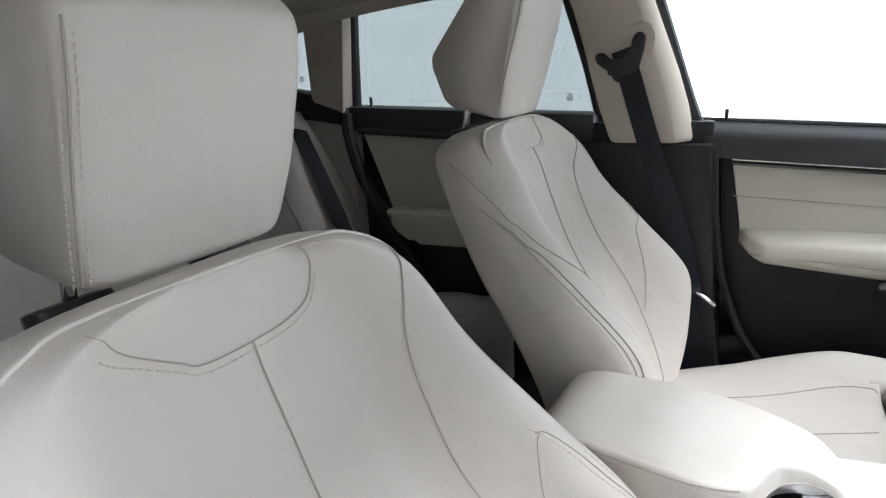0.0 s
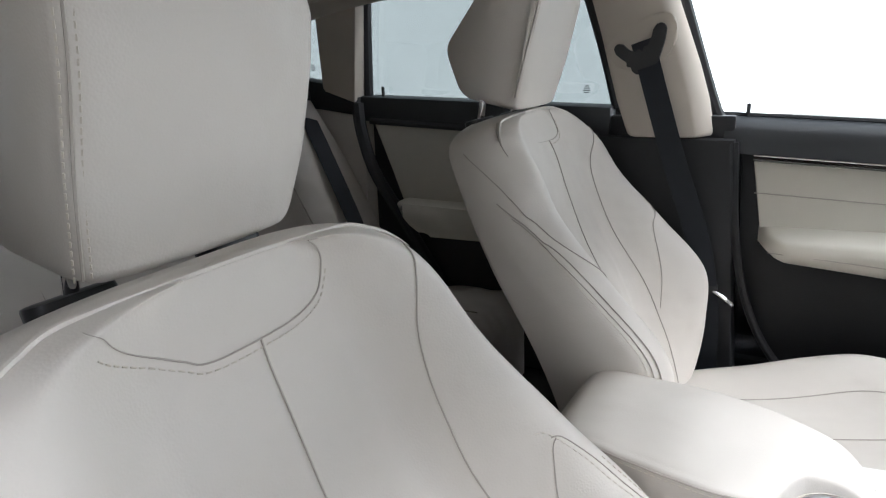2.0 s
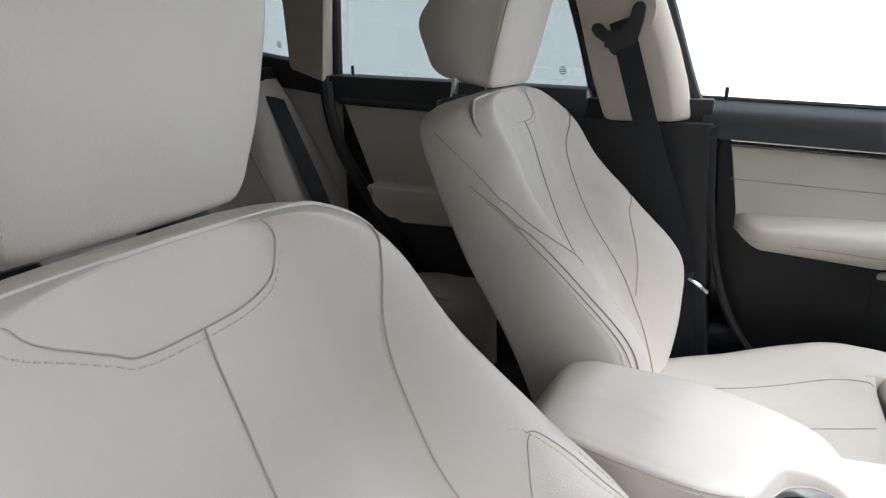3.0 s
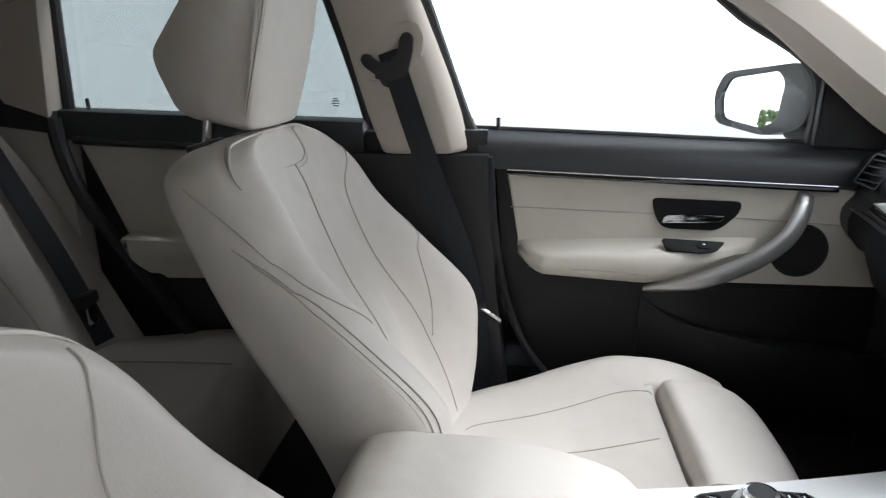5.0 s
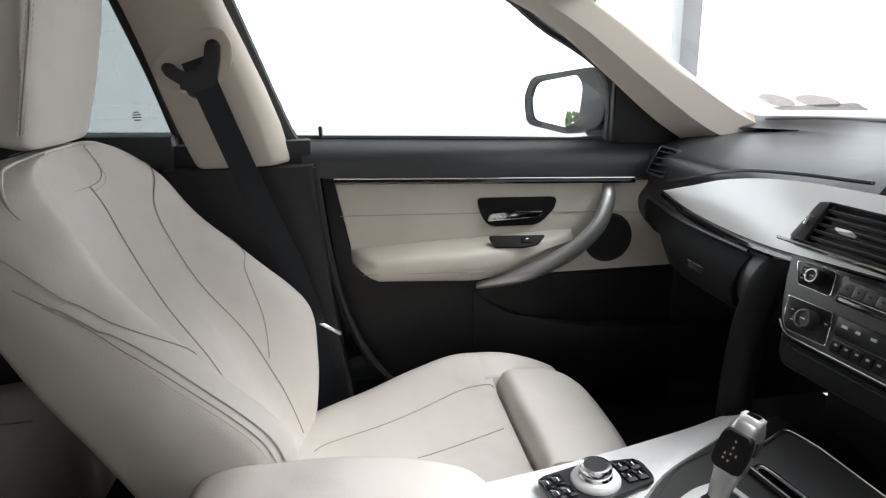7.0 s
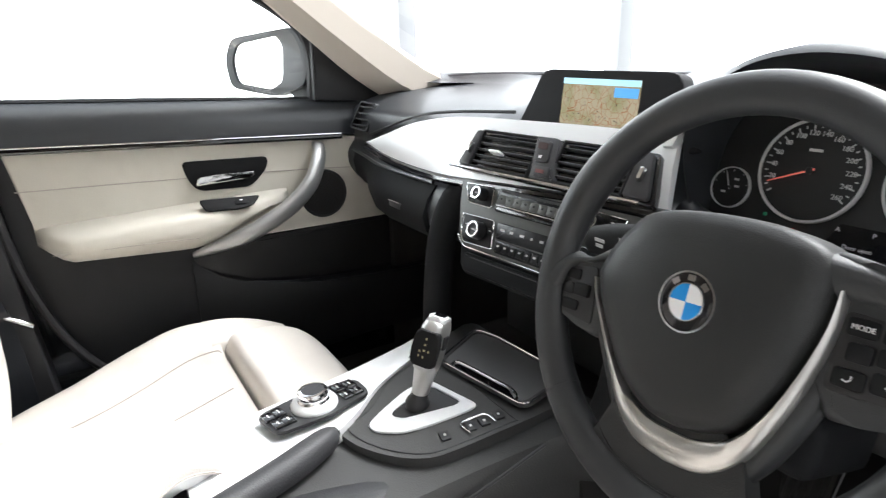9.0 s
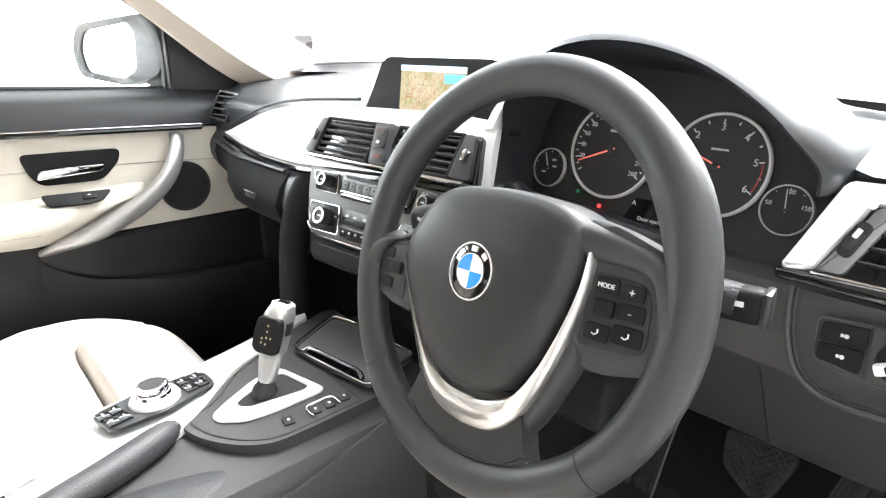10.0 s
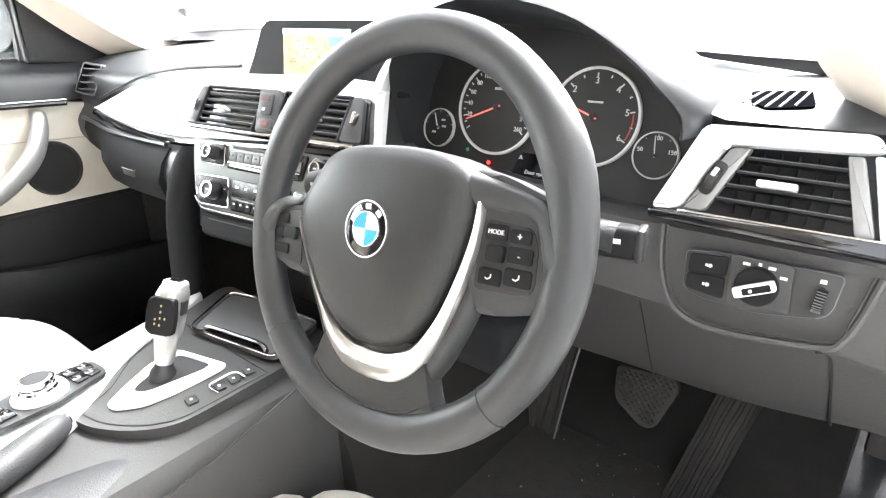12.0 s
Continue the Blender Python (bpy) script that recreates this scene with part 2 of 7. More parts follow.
def axes(origin, x, z):
    """A matrix with the given x and z directions."""
    z = Vector(z).normalized()
    x = Vector(x)
    x = (x - z * x.dot(z)).normalized()
    y = z.cross(x)
    return Matrix(((x.x, y.x, z.x, origin[0]), (x.y, y.y, z.y, origin[1]), (x.z, y.z, z.z, origin[2]), (0, 0, 0, 1)))


def writing(name, text, size, m, material, parent, depth=0.0004):
    cu = bpy.data.curves.new("tmp_text", "FONT")
    cu.body, cu.size, cu.extrude = text, size, depth
    cu.align_x, cu.align_y = "CENTER", "CENTER"
    cu.resolution_u = 3
    tmp = bpy.data.objects.new("tmp_text", cu)
    me = bpy.data.meshes.new_from_object(tmp)
    bpy.data.objects.remove(tmp)
    bpy.data.curves.remove(cu)
    me.transform(m)
    me.materials.clear()
    me.materials.append(material)
    me.name = name
    return place(new(name, me), parent)


# ---- surroundings ----
bm = bmesh.new()
bmesh.ops.create_grid(bm, x_segments=8, y_segments=8, size=600)
tagged(part("ground", bm, CONCRETE), "pale concrete forecourt under the car", "ground", kind="structure")
# Self-lit sheets added for washed-out daylight outside; no building is modelled.
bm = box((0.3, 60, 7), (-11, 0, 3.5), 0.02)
tagged(part("backdrop", bm, glow("glowing_side_backdrop", (0.95, 0.96, 0.97), 1.6)), "plain glowing backdrop for the washed-out daylight beside the car", "backdrop", kind="structure")
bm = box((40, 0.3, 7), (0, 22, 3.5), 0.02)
tagged(part("backdrop", bm, glow("glowing_front_backdrop", (0.95, 0.96, 0.97), 1.6)), "plain glowing backdrop for the washed-out daylight ahead", "backdrop", kind="structure")


# Unseen self-lit sheet, added so the door mirror reflects white.
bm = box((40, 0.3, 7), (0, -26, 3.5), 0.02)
tagged(part("backdrop", bm, glow("glowing_rear_backdrop", (0.95, 0.96, 0.97), 0.6)), "plain glowing backdrop added behind to brighten the mirror", "backdrop", kind="structure")
# Unseen wall, added only to cut daylight from the driver's side.
bm = box((0.25, 16, 3.6), (2.9, -0.5, 1.8), 0.02)
tagged(part("shading_wall", bm, mat("grey_shading_wall", (0.38, 0.375, 0.365), 0.9, grain=0.5, scale=25, vary=0.12, big=1.5, bump_dist=0.004)), "unseen grey wall added to hold back light from the driver's side", "wall", kind="structure")
hedge = thing("hedge", "dark green clipped hedge on the forecourt edge", "hedge", at=(-0.35, -9.0, 0))
rnd = random.Random(7)
bm = bmesh.new()
for k in range(1900):
    p = Vector((rnd.uniform(-0.40, 0.40), rnd.uniform(-0.30, 0.30), 0.10 + 0.85 * rnd.random() ** 0.8))
    q = 0.03 + 0.035 * rnd.random()
    m = Matrix.Translation(p) @ Euler((rnd.uniform(0, 3), rnd.uniform(0, 3), rnd.uniform(0, 6))).to_matrix().to_4x4()
    vs = [bm.verts.new(m @ Vector(v)) for v in ((-q, 0, 0), (0, q * 0.45, 0.01), (q, 0, 0), (0, -q * 0.45, 0.01))]
    bm.faces.new(vs)
part("foliage", bm, LEAF, hedge, smooth=False)
part("stems", tube([(0, 0, 0), (0.03, 0, 0.5), (0, 0.02, 1.1)], 0.03, 6, 6), RUBBER, hedge)


def outdoor_post(x, y):
    t = thing("canopy_post", "pale grey square post standing on the forecourt", "post", group="canopy posts", at=(x, y, 0))
    part("post", box((0.32, 0.32, 5), (0, 0, 2.5), 0.02), mat("grey_painted_steel", (0.36, 0.37, 0.38), 0.6), t)
    part("base_plate", box((0.42, 0.42, 0.04), (0, 0, 0.02), 0.008), WHITEWALL, t)


outdoor_post(-8.8, 4.75)
outdoor_post(-6.7, 7.5)

# ---- car shell ----
XG = -0.76        # side glass
XP = -0.70        # door panel face
car = thing("car_body", "dark grey saloon body with beige pillar trims and cloth roof lining", "car", kind="structure")


def side(outline, x, depth, bevel=0.0):
    """A panel in the y, z plane whose inner face lies at x (left side of the car); it grows outwards by depth."""
    m = Matrix(((0, 0, 1, x - depth), (1, 0, 0, 0), (0, 1, 0, 0), (0, 0, 0, 1)))
    return prism(outline, depth, m, bevel)


def mirrored(bm):
    bm.transform(Matrix.Diagonal((-1, 1, 1, 1)))
    bmesh.ops.reverse_faces(bm, faces=bm.faces)
    return bm


floor = part("floor", box((1.62, 2.9, 0.03), (0, -0.75, 0.205), 0.0), CARPET)
tagged(floor, "black carpeted car floor", "floor", kind="structure")
# roof lining: a shallow dome with thickness
rings = []
for y in np.linspace(-2.3, 0.02, 24):
    zc = interp(y, (-2.3, -1.7, -0.9, -0.3, 0.02), (1.12, 1.24, 1.295, 1.285, 1.245))
    hw = interp(y, (-2.3, -1.5, -0.5, 0.02), (0.54, 0.60, 0.635, 0.62))
    lower = [(hw * s, y, zc - 0.055 * abs(s) ** 3.5) for s in np.linspace(-1, 1, 21)]
    rings.append(lower + [(x * 1.01, yy, z + 0.04) for x, yy, z in lower[::-1]])
tagged(part("ceiling", loft(rings), LINER), "pale beige cloth roof lining", "ceiling", kind="structure")
# body outside of the lining
rings = []
for y in np.linspace(-2.35, 0.02, 20):
    zc = interp(y, (-2.35, -1.7, -0.9, -0.3, 0.02), (1.15, 1.29, 1.345, 1.335, 1.295))
    lower = [(0.70 * s, y, zc - 0.07 * abs(s) ** 3.5) for s in np.linspace(-1, 1, 21)]
    rings.append(lower + [(x * 1.01, yy, z + 0.02) for x, yy, z in lower[::-1]])
part("roof_skin", loft(rings), PAINT, car)

for sgn in (1, -1):
    flip = mirrored if sgn < 0 else (lambda b: b)
    # roof rail, sill and lower side
    part("roof_rail", flip(tube([(-0.655, 0.05, 1.175), (-0.665, -0.1, 1.225), (-0.665, -0.5, 1.26), (-0.66, -1.0, 1.262), (-0.65, -1.5, 1.225), (-0.63, -1.9, 1.13)], 0.042, 10, 30)), TRIM, car)
    part("sill", flip(box((0.14, 2.3, 0.22), (-0.80, -0.75, 0.26), 0.03)), PAINT, car)
    # front pillar
    rings = []
    for s in np.linspace(0, 1, 14):
        ry = interp(s, (0, 0.25, 0.5, 0.75, 1), (0.31, 0.20, 0.085, -0.06, -0.26))
        rz = interp(s, (0, 0.25, 0.5, 0.75, 1), (0.855, 0.925, 1.018, 1.13, 1.225))
        fy = interp(s, (0, 0.25, 0.5, 0.75, 1), (0.56, 0.40, 0.235, 0.055, -0.12))
        fz = interp(s, (0, 0.25, 0.5, 0.75, 1), (0.862, 0.914, 1.014, 1.138, 1.235) if sgn > 0 else (0.865, 0.940, 1.050, 1.160, 1.24))
        xi = -0.672 + 0.055 * s + (0.027 * min(1, s / 0.35) if sgn < 0 else 0)
        mid = np.array((xi + 0.022, (ry + fy) / 2 - 0.01, (rz + fz) / 2 - 0.012))
        a, b = np.array((xi - 0.03, ry, rz)), np.array((xi + 0.012, fy, fz))
        front = [a + (mid - a) * f * 1.0 for f in (0, 0.12, 0.35, 0.7)] + [mid] + [mid + (b - mid) * f for f in (0.3, 0.65, 0.9, 1)]
        rings.append([tuple(p) for p in front] + [(b[0] - 0.05, b[1] + 0.01, b[2] + 0.02), (a[0] - 0.06, a[1] + 0.02, a[2] + 0.02)])
    part("front_pillar_trim", flip(loft(rings)), TRIM, car, "beige textured windscreen pillar trim", angle=60)
    # middle pillar: cream upper trim, black lower
    wide = pose(0.1 if sgn < 0 else 0, -0.08 if sgn < 0 else 0, 0)
    rings = []
    for z in (0.8715, 0.874, 0.880, 0.89, 0.95, 1.02, 1.09, 1.16, 1.22, 1.27):
        y0 = interp(z, (0.87, 1.18, 1.27), (-0.729, -0.82, -0.862))
        y1 = interp(z, (0.87, 0.90, 1.18, 1.27), (-0.553, -0.560, -0.655, -0.684))
        k = interp(z, (0.8715, 0.874, 0.880, 0.89, 1.3), (0.012, 0.005, 0.001, 0.0, 0.0))
        rings.append([(x - k, y0 + k + (y1 - y0 - 2 * k) * f, z) for f, x in ((0, -0.71), (0, -0.672), (0.015, -0.662), (0.06, -0.657), (0.45, -0.6535), (0.80, -0.655), (0.845, -0.658), (0.93, -0.678), (0.985, -0.694), (1, -0.71))])
    part("middle_pillar_trim", flip(loft(rings)), TRIM, car, "beige textured middle pillar trim", angle=35).data.transform(wide)
    part("middle_pillar_cover", flip(side([(-0.80, 0.22), (-0.46, 0.22), (-0.49, 0.5), (-0.512, 0.868), (-0.795, 0.872)], -0.672, 0.08, 0.01)), BLACK, car).data.transform(wide)
    part("door_seal", flip(tube([(-0.735, -0.535, 0.90), (-0.735, -0.56, 0.93), (-0.725, -0.645, 1.18), (-0.70, -0.67, 1.25)], 0.012, 8, 14)), BLACK, car)
# rear pillar, quarter light and shelf on the far side
part("rear_pillar_trim", side(rounded([(-1.565, 0.985), (-1.462, 0.95), (-1.435, 1.20), (-1.42, 1.26), (-1.56, 1.26), (-1.57, 1.18)], 0.008), -0.665, 0.05, 0.006), TRIM, car)
part("rear_pillar_trim", side([(-2.2, 0.9), (-1.86, 1.06), (-1.70, 1.16), (-1.56, 1.195), (-1.54, 1.28), (-2.2, 1.2)], -0.66, 0.05, 0.006), TRIM, car)
part("quarter_light_sill", side([(-2.0, 0.955), (-1.60, 0.935), (-1.46, 0.915), (-1.46, 0.965), (-1.565, 1.005), (-1.87, 1.055), (-2.0, 1.05)], -0.67, 0.06, 0.01), BLACK, car)
part("rear_side_trim", side([(-1.95, 0.22), (-1.47, 0.22), (-1.455, 0.93), (-1.95, 0.97)], -0.69, 0.06, 0.01), LEATHER, car)
ob = part("quarter_light", side([(-2.00, 0.99), (-1.50, 0.96), (-1.50, 1.25), (-1.72, 1.25), (-2.00, 1.12)], -0.715, 0.005), TINT, car, smooth=False)
ob.visible_shadow = False
part("pillar_filler", box((0.03, 0.30, 0.085), (-0.715, -0.665, 0.872), 0.006), BLACK, car)
part("body_side", box((0.03, 3.0, 0.66), (-0.80, -0.65, 0.55), 0.01), PAINT, car)
part("front_side", box((0.03, 0.6, 0.66), (0.80, 0.60, 0.55), 0.01), PAINT, car)
part("rear_side", box((0.03, 1.2, 0.66), (0.82, -1.45, 0.55), 0.01), PAINT, car)
part("rear_side_trim", box((0.03, 0.9, 0.66), (0.72, -1.65, 0.55), 0.01), BLACK, car)
part("kick_panel", box((0.03, 0.6, 0.62), (-0.70, 0.58, 0.52), 0.01), CARPET, car)
part("kick_panel", box((0.03, 0.5, 0.62), (0.735, 0.62, 0.52), 0.01), CARPET, car)
ob = part("rear_glass", mirrored(side([(-1.9, 0.86), (-0.76, 0.86), (-0.80, 1.26), (-1.7, 1.20)], -0.76, 0.004)), TINT, car, smooth=False)
ob.visible_shadow = False
part("rear_door_lining", mirrored(side([(-1.9, 0.25), (-0.80, 0.25), (-0.80, 0.90), (-1.9, 0.95)], -0.71, 0.05, 0.01)), LEATHER, car)
# Unseen tinted pane, added to reduce light entering from behind.
part("rear_window", box((1.24, 0.006, 0.40), (0, -2.12, 1.06), 0), TINT, car, smooth=False)
part("rear_bulkhead", box((1.4, 0.05, 0.85), (0, -2.02, 0.6), 0.01), CARPET, car)
part("rear_shelf", box((1.32, 0.5, 0.03), (0, -1.90, 0.935), 0.01), BLACK, car)
part("tunnel", box((0.24, 1.9, 0.16), (0, -0.55, 0.30), 0.03), CARPET, car)
part("firewall", box((1.5, 0.05, 0.8), (0, 0.86, 0.5), 0.0), CARPET, car)

# windscreen and back glass
bm = bmesh.new()
rows = []
for f in np.linspace(0, 1, 12):
    row = []
    for s in np.linspace(-1, 1, 25):
        hw = 0.73 - 0.11 * f
        row.append((hw * s, 0.60 - 0.73 * f + (0.30 - 0.14 * f) * (1 - s * s), 0.885 + 0.375 * f + 0.012 * (1 - s * s)))
    rows.append(row)
bm = loft(rows, closed=False)
glass = part("windscreen", bm, CLEAR)
glass.visible_shadow = False


def screen_point(q, f, inside=0.004):
    hw = 0.73 - 0.11 * f
    return Vector((hw * q, 0.60 - 0.73 * f + (0.30 - 0.14 * f) * (1 - q * q) - inside, 0.885 + 0.375 * f + 0.012 * (1 - q * q) - inside))


label_film = pane_glass("pale_sticker_film", (0.42, 0.39, 0.38), 0.02)
label_print = pane_glass("printed_sticker_film", (0.48, 0.46, 0.45), 0.02)
stick = thing("windscreen_sticker", "pale printed sticker with two grey ovals on the windscreen corner", "sticker")
rows = [[screen_point(q, f) for q in np.linspace(-0.998, -0.80, 10)] for f in np.linspace(0.125, 0.262, 5)]
part("film", loft(rows, closed=False), label_film, stick)
for c0, c1, ra, rb in ((-0.960, 0.190, 0.034, 0.040), (-0.872, 0.185, 0.044, 0.038)):
    rows = [[screen_point(c0 + ra * k * math.cos(a), c1 + rb * k * math.sin(a), 0.006) for a in np.linspace(0, 2 * math.pi, 25)] for k in (0.05, 0.5, 1.0)]
    part("print", loft(rows, closed=False), label_print, stick)
tagged(glass, "clear curved windscreen glass above the dashboard", "windscreen", kind="structure")


# ---- seats ----
BACK_Z = (0.345, 0.42, 0.52, 0.62, 0.72, 0.82, 0.89, 0.925, 0.970)
# half width, middle line, bolster height and depth of the two backrests, by height
PASSENGER_BACK = {
    "wide": (0.212, 0.232, 0.247, 0.262, 0.255, 0.240, 0.223, 0.215, 0.201),
    "line": (-0.565, -0.602, -0.641, -0.681, -0.735, -0.775, -0.800, -0.819, -0.841),
    "swell": (0.012, 0.065, 0.113, 0.142, 0.108, 0.057, 0.040, 0.028, 0.012),
    "deep": (0.102, 0.077, 0.097, 0.131),
    "at": (0.009, 0.0, -0.004),
    "door_side": (1.0, 1.0, 1.0, 1.0, 1.0),
}
DRIVER_BACK = {
    "wide": (0.211, 0.235, 0.256, 0.277, 0.260, 0.236, 0.222, 0.213, 0.194),
    "line": (-0.555, -0.585, -0.619, -0.660, -0.730, -0.772, -0.797, -0.803, -0.805),
    "swell": (0.008, 0.067, 0.124, 0.167, 0.140, 0.088, 0.067, 0.048, 0.021),
    "deep": (0.102, 0.077, 0.095, 0.118),
    "at": (0.040, 0.051, 0.028),
    "door_side": (1.0, 0.95, 0.80, 0.55, 0.35),
}
BACK = dict(PASSENGER_BACK)


def bolster(u):
    """Side swell across the cushion, 0 in the middle and 1 on the crest."""
    a = abs(u)
    if a < 0.42:
        return 0.0
    if a < 0.90:
        f = (a - 0.42) / 0.48
        return f * f * (3 - 2 * f)
    f = (a - 0.90) / 0.10
    return 1 - 0.08 * f * f


def shoulder(z):
    """How far the arched top narrows the backrest at height z."""
    f = min(0.985, max(0, (z - 0.865) / 0.097))
    return (1 - f ** 3.2) ** (1 / 3.2)


def back_front(u, z):
    """A point of the front face of the backrest in the seat's own axes."""
    w = shoulder(z) * interp(z, BACK_Z, BACK["wide"])
    f = min(1, max(0, (abs(u) - 0.40) / 0.46))
    puff = 0.006 * math.cos(min(abs(u) / 0.42, 1) * math.pi / 2)
    edge = max(0, (abs(u) - 0.80) / 0.20)
    worn = interp(z, (0.345, 0.60, 0.75, 0.87, 0.97), BACK["door_side"]) if u > 0 else 1.0
    y = interp(z, BACK_Z, BACK["line"]) + interp(z, BACK_Z, BACK["swell"]) * worn * f * f * (3 - 2 * f)
    w *= 1 + 0.10 * (1 - worn)
    return np.array((u * w, y + puff - 0.034 * edge ** 2.2, z)) + BACK["at"]


def back_rear(q, z):
    """A point of the rear face of the backrest."""
    f = min(1, max(0, (z - 0.845) / 0.117))
    depth = interp(z, (0.345, 0.6, 0.80, 0.97), BACK["deep"]) * (0.30 + 0.70 * math.sqrt(1 - f ** 2.4))
    w = shoulder(z) * interp(z, BACK_Z, BACK["wide"]) * 0.97
    if q > 0:
        w *= 1.1 - 0.1 * interp(z, (0.345, 0.60, 0.75, 0.87, 0.97), BACK["door_side"])
    return np.array((q * w, interp(z, BACK_Z, BACK["line"]) - depth * (1 - 0.16 * abs(q) ** 5), z + 0.008 - 0.016 * f)) + BACK["at"]


def back_flank(side_sign, g, z):
    """A point of the side of the backrest, from its front edge (g = 0) to its rear edge (g = 1)."""
    a, c = back_front(side_sign, z), back_rear(side_sign, z)
    return a + (c - a) * g + np.array((side_sign * 0.011 * math.sin(g * math.pi) ** 0.8, 0, 0))


def backrest_mesh():
    us = np.sin(np.linspace(-1, 1, 65) * math.pi / 2) * 0.35 + np.linspace(-1, 1, 65) * 0.65
    rings = []
    for z in np.r_[np.linspace(0.345, 0.865, 40), 0.865 + 0.0955 * np.sin(np.linspace(0.07, 1, 16) * math.pi / 2)]:
        gs = (0.06, 0.15, 0.3, 0.5, 0.7, 0.85, 0.94)
        rings.append([back_front(u, z) for u in us] + [back_flank(1, g, z) for g in gs] + [back_rear(q, z) for q in np.linspace(1, -1, 17)] + [back_flank(-1, g, z) for g in gs[::-1]])
    last = np.array(rings[-1])
    mid = last.mean(0)
    for k, up in ((0.8, 0.0012), (0.5, 0.002), (0.1, 0.0024)):
        rings.append(mid + (last - mid) * (k, k, 1) + np.array((0, 0, up)))
    return loft(rings)


def on_shell(u, z, lift=0.0012):
    """A point of the backrest's skin, raised by lift; past 1 u runs on round the side."""
    if abs(u) <= 1:
        return back_front(u, z) + np.array((np.sign(u) * lift * max(0, abs(u) - 0.85) / 0.15, lift, 0))
    return back_flank(np.sign(u), min(abs(u) - 1, 1), z) + np.array((np.sign(u) * lift, 0, 0))


def on_back(pts, n=40, lift=0.0012):
    return [on_shell(u, z, lift) for u, z in spline(pts, n)]


def stitches(path, gap=0.0075, length=0.0045, r=0.0007):
    bm = bmesh.new()
    p = np.array(path)
    d = np.r_[0, np.cumsum(np.linalg.norm(np.diff(p, axis=0), axis=1))]
    for s in np.arange(0, d[-1] - length, gap):
        a = np.array([np.interp(s, d, p[:, k]) for k in range(3)])
        b = np.array([np.interp(s + length, d, p[:, k]) for k in range(3)])
        tube([a, b], r, 4, bm=bm)
    return bm


CUSH_Y = (-0.60, -0.54, -0.44, -0.34, -0.25, -0.19)
CUSH_Z = (0.365, 0.368, 0.378, 0.392, 0.415, 0.432)
CUSH_B = (0.010, 0.022, 0.036, 0.056, 0.056, 0.038)
CUSH_W = (0.20, 0.225, 0.245, 0.255, 0.258, 0.255)


def cushion_top(u, y):
    w, zc, b = interp(y, CUSH_Y, CUSH_W), interp(y, CUSH_Y, CUSH_Z), interp(y, CUSH_Y, CUSH_B)
    edge = max(0, (abs(u) - 0.86) / 0.14)
    return np.array((u * w, y, zc + b * bolster(u) - 0.035 * edge ** 2))


def cushion_mesh():
    rings = []
    for y in np.linspace(-0.60, -0.19, 30):
        top = [cushion_top(u, y) for u in np.linspace(-1, 1, 41)]
        w = interp(y, CUSH_Y, CUSH_W)
        rings.append(top + [np.array((s * w, y, z)) for s, z in ((1.0, 0.36), (0.97, 0.30), (0.9, 0.27), (-0.9, 0.27), (-0.97, 0.30), (-1.0, 0.36))])
    return loft(rings)


def thigh_mesh(reach, lift):
    """The rounded front roll of the cushion."""
    rings = []
    for s in np.linspace(-1, 1, 25):
        x = 0.152 * s
        k = (1 - 0.05 * abs(s) ** 6)
        y1 = (-0.045 + reach) - 0.030 * abs(s) ** 3.5
        sec = [(-0.184, 0.31), (-0.183, 0.425), (-0.176, 0.452), (-0.166, 0.465), (-0.145, 0.468), (y1 - 0.045, 0.462), (y1 - 0.012, 0.438), (y1, 0.405), (y1 - 0.006, 0.34), (y1 - 0.02, 0.28), (-0.15, 0.28)]
        sec = spline(sec + [sec[0]], 30)[:-1]
        rings.append([(x, y, 0.28 + (z - 0.28) * k + 0.004 * abs(s) ** 2 + lift) for y, z in sec])
    return loft(rings)


def headrest_mesh(taper_low, drop):
    """Side outline y, z with a swept back point; rounded across."""
    out = [(-0.818, 0.979), (-0.796, 1.05), (-0.774, 1.135), (-0.766, 1.19), (-0.785, 1.21), (-0.83, 1.213), (-0.868, 1.187), (-0.955, 1.078), (-0.958, 1.06), (-0.940, 1.003), (-0.922, 0.992), (-0.83, 0.975)]
    out = rounded(out, 0.012, 5)
    c = np.mean(np.array(out), 0)
    rings = []
    for s in np.linspace(-1, 1, 29):
        a = abs(s)
        edge = max(0, (a - 0.80) / 0.20)
        k = 1 - 0.07 * edge ** 2.5
        x = 0.118 * s
        ring = []
        for y, z in out:
            yy, zz = c + (np.array((y, z)) - c) * k
            bow = -0.012 * a ** 2.5 if yy > c[0] else 0.002 * a ** 3
            ring.append((x * (1 - taper_low * (max(0, 1.085 - zz) / 0.11) ** 1.9), yy + bow, zz - drop * min(1, max(0, 1.06 - zz) / 0.08)))
        rings.append(ring)
    return loft(rings)


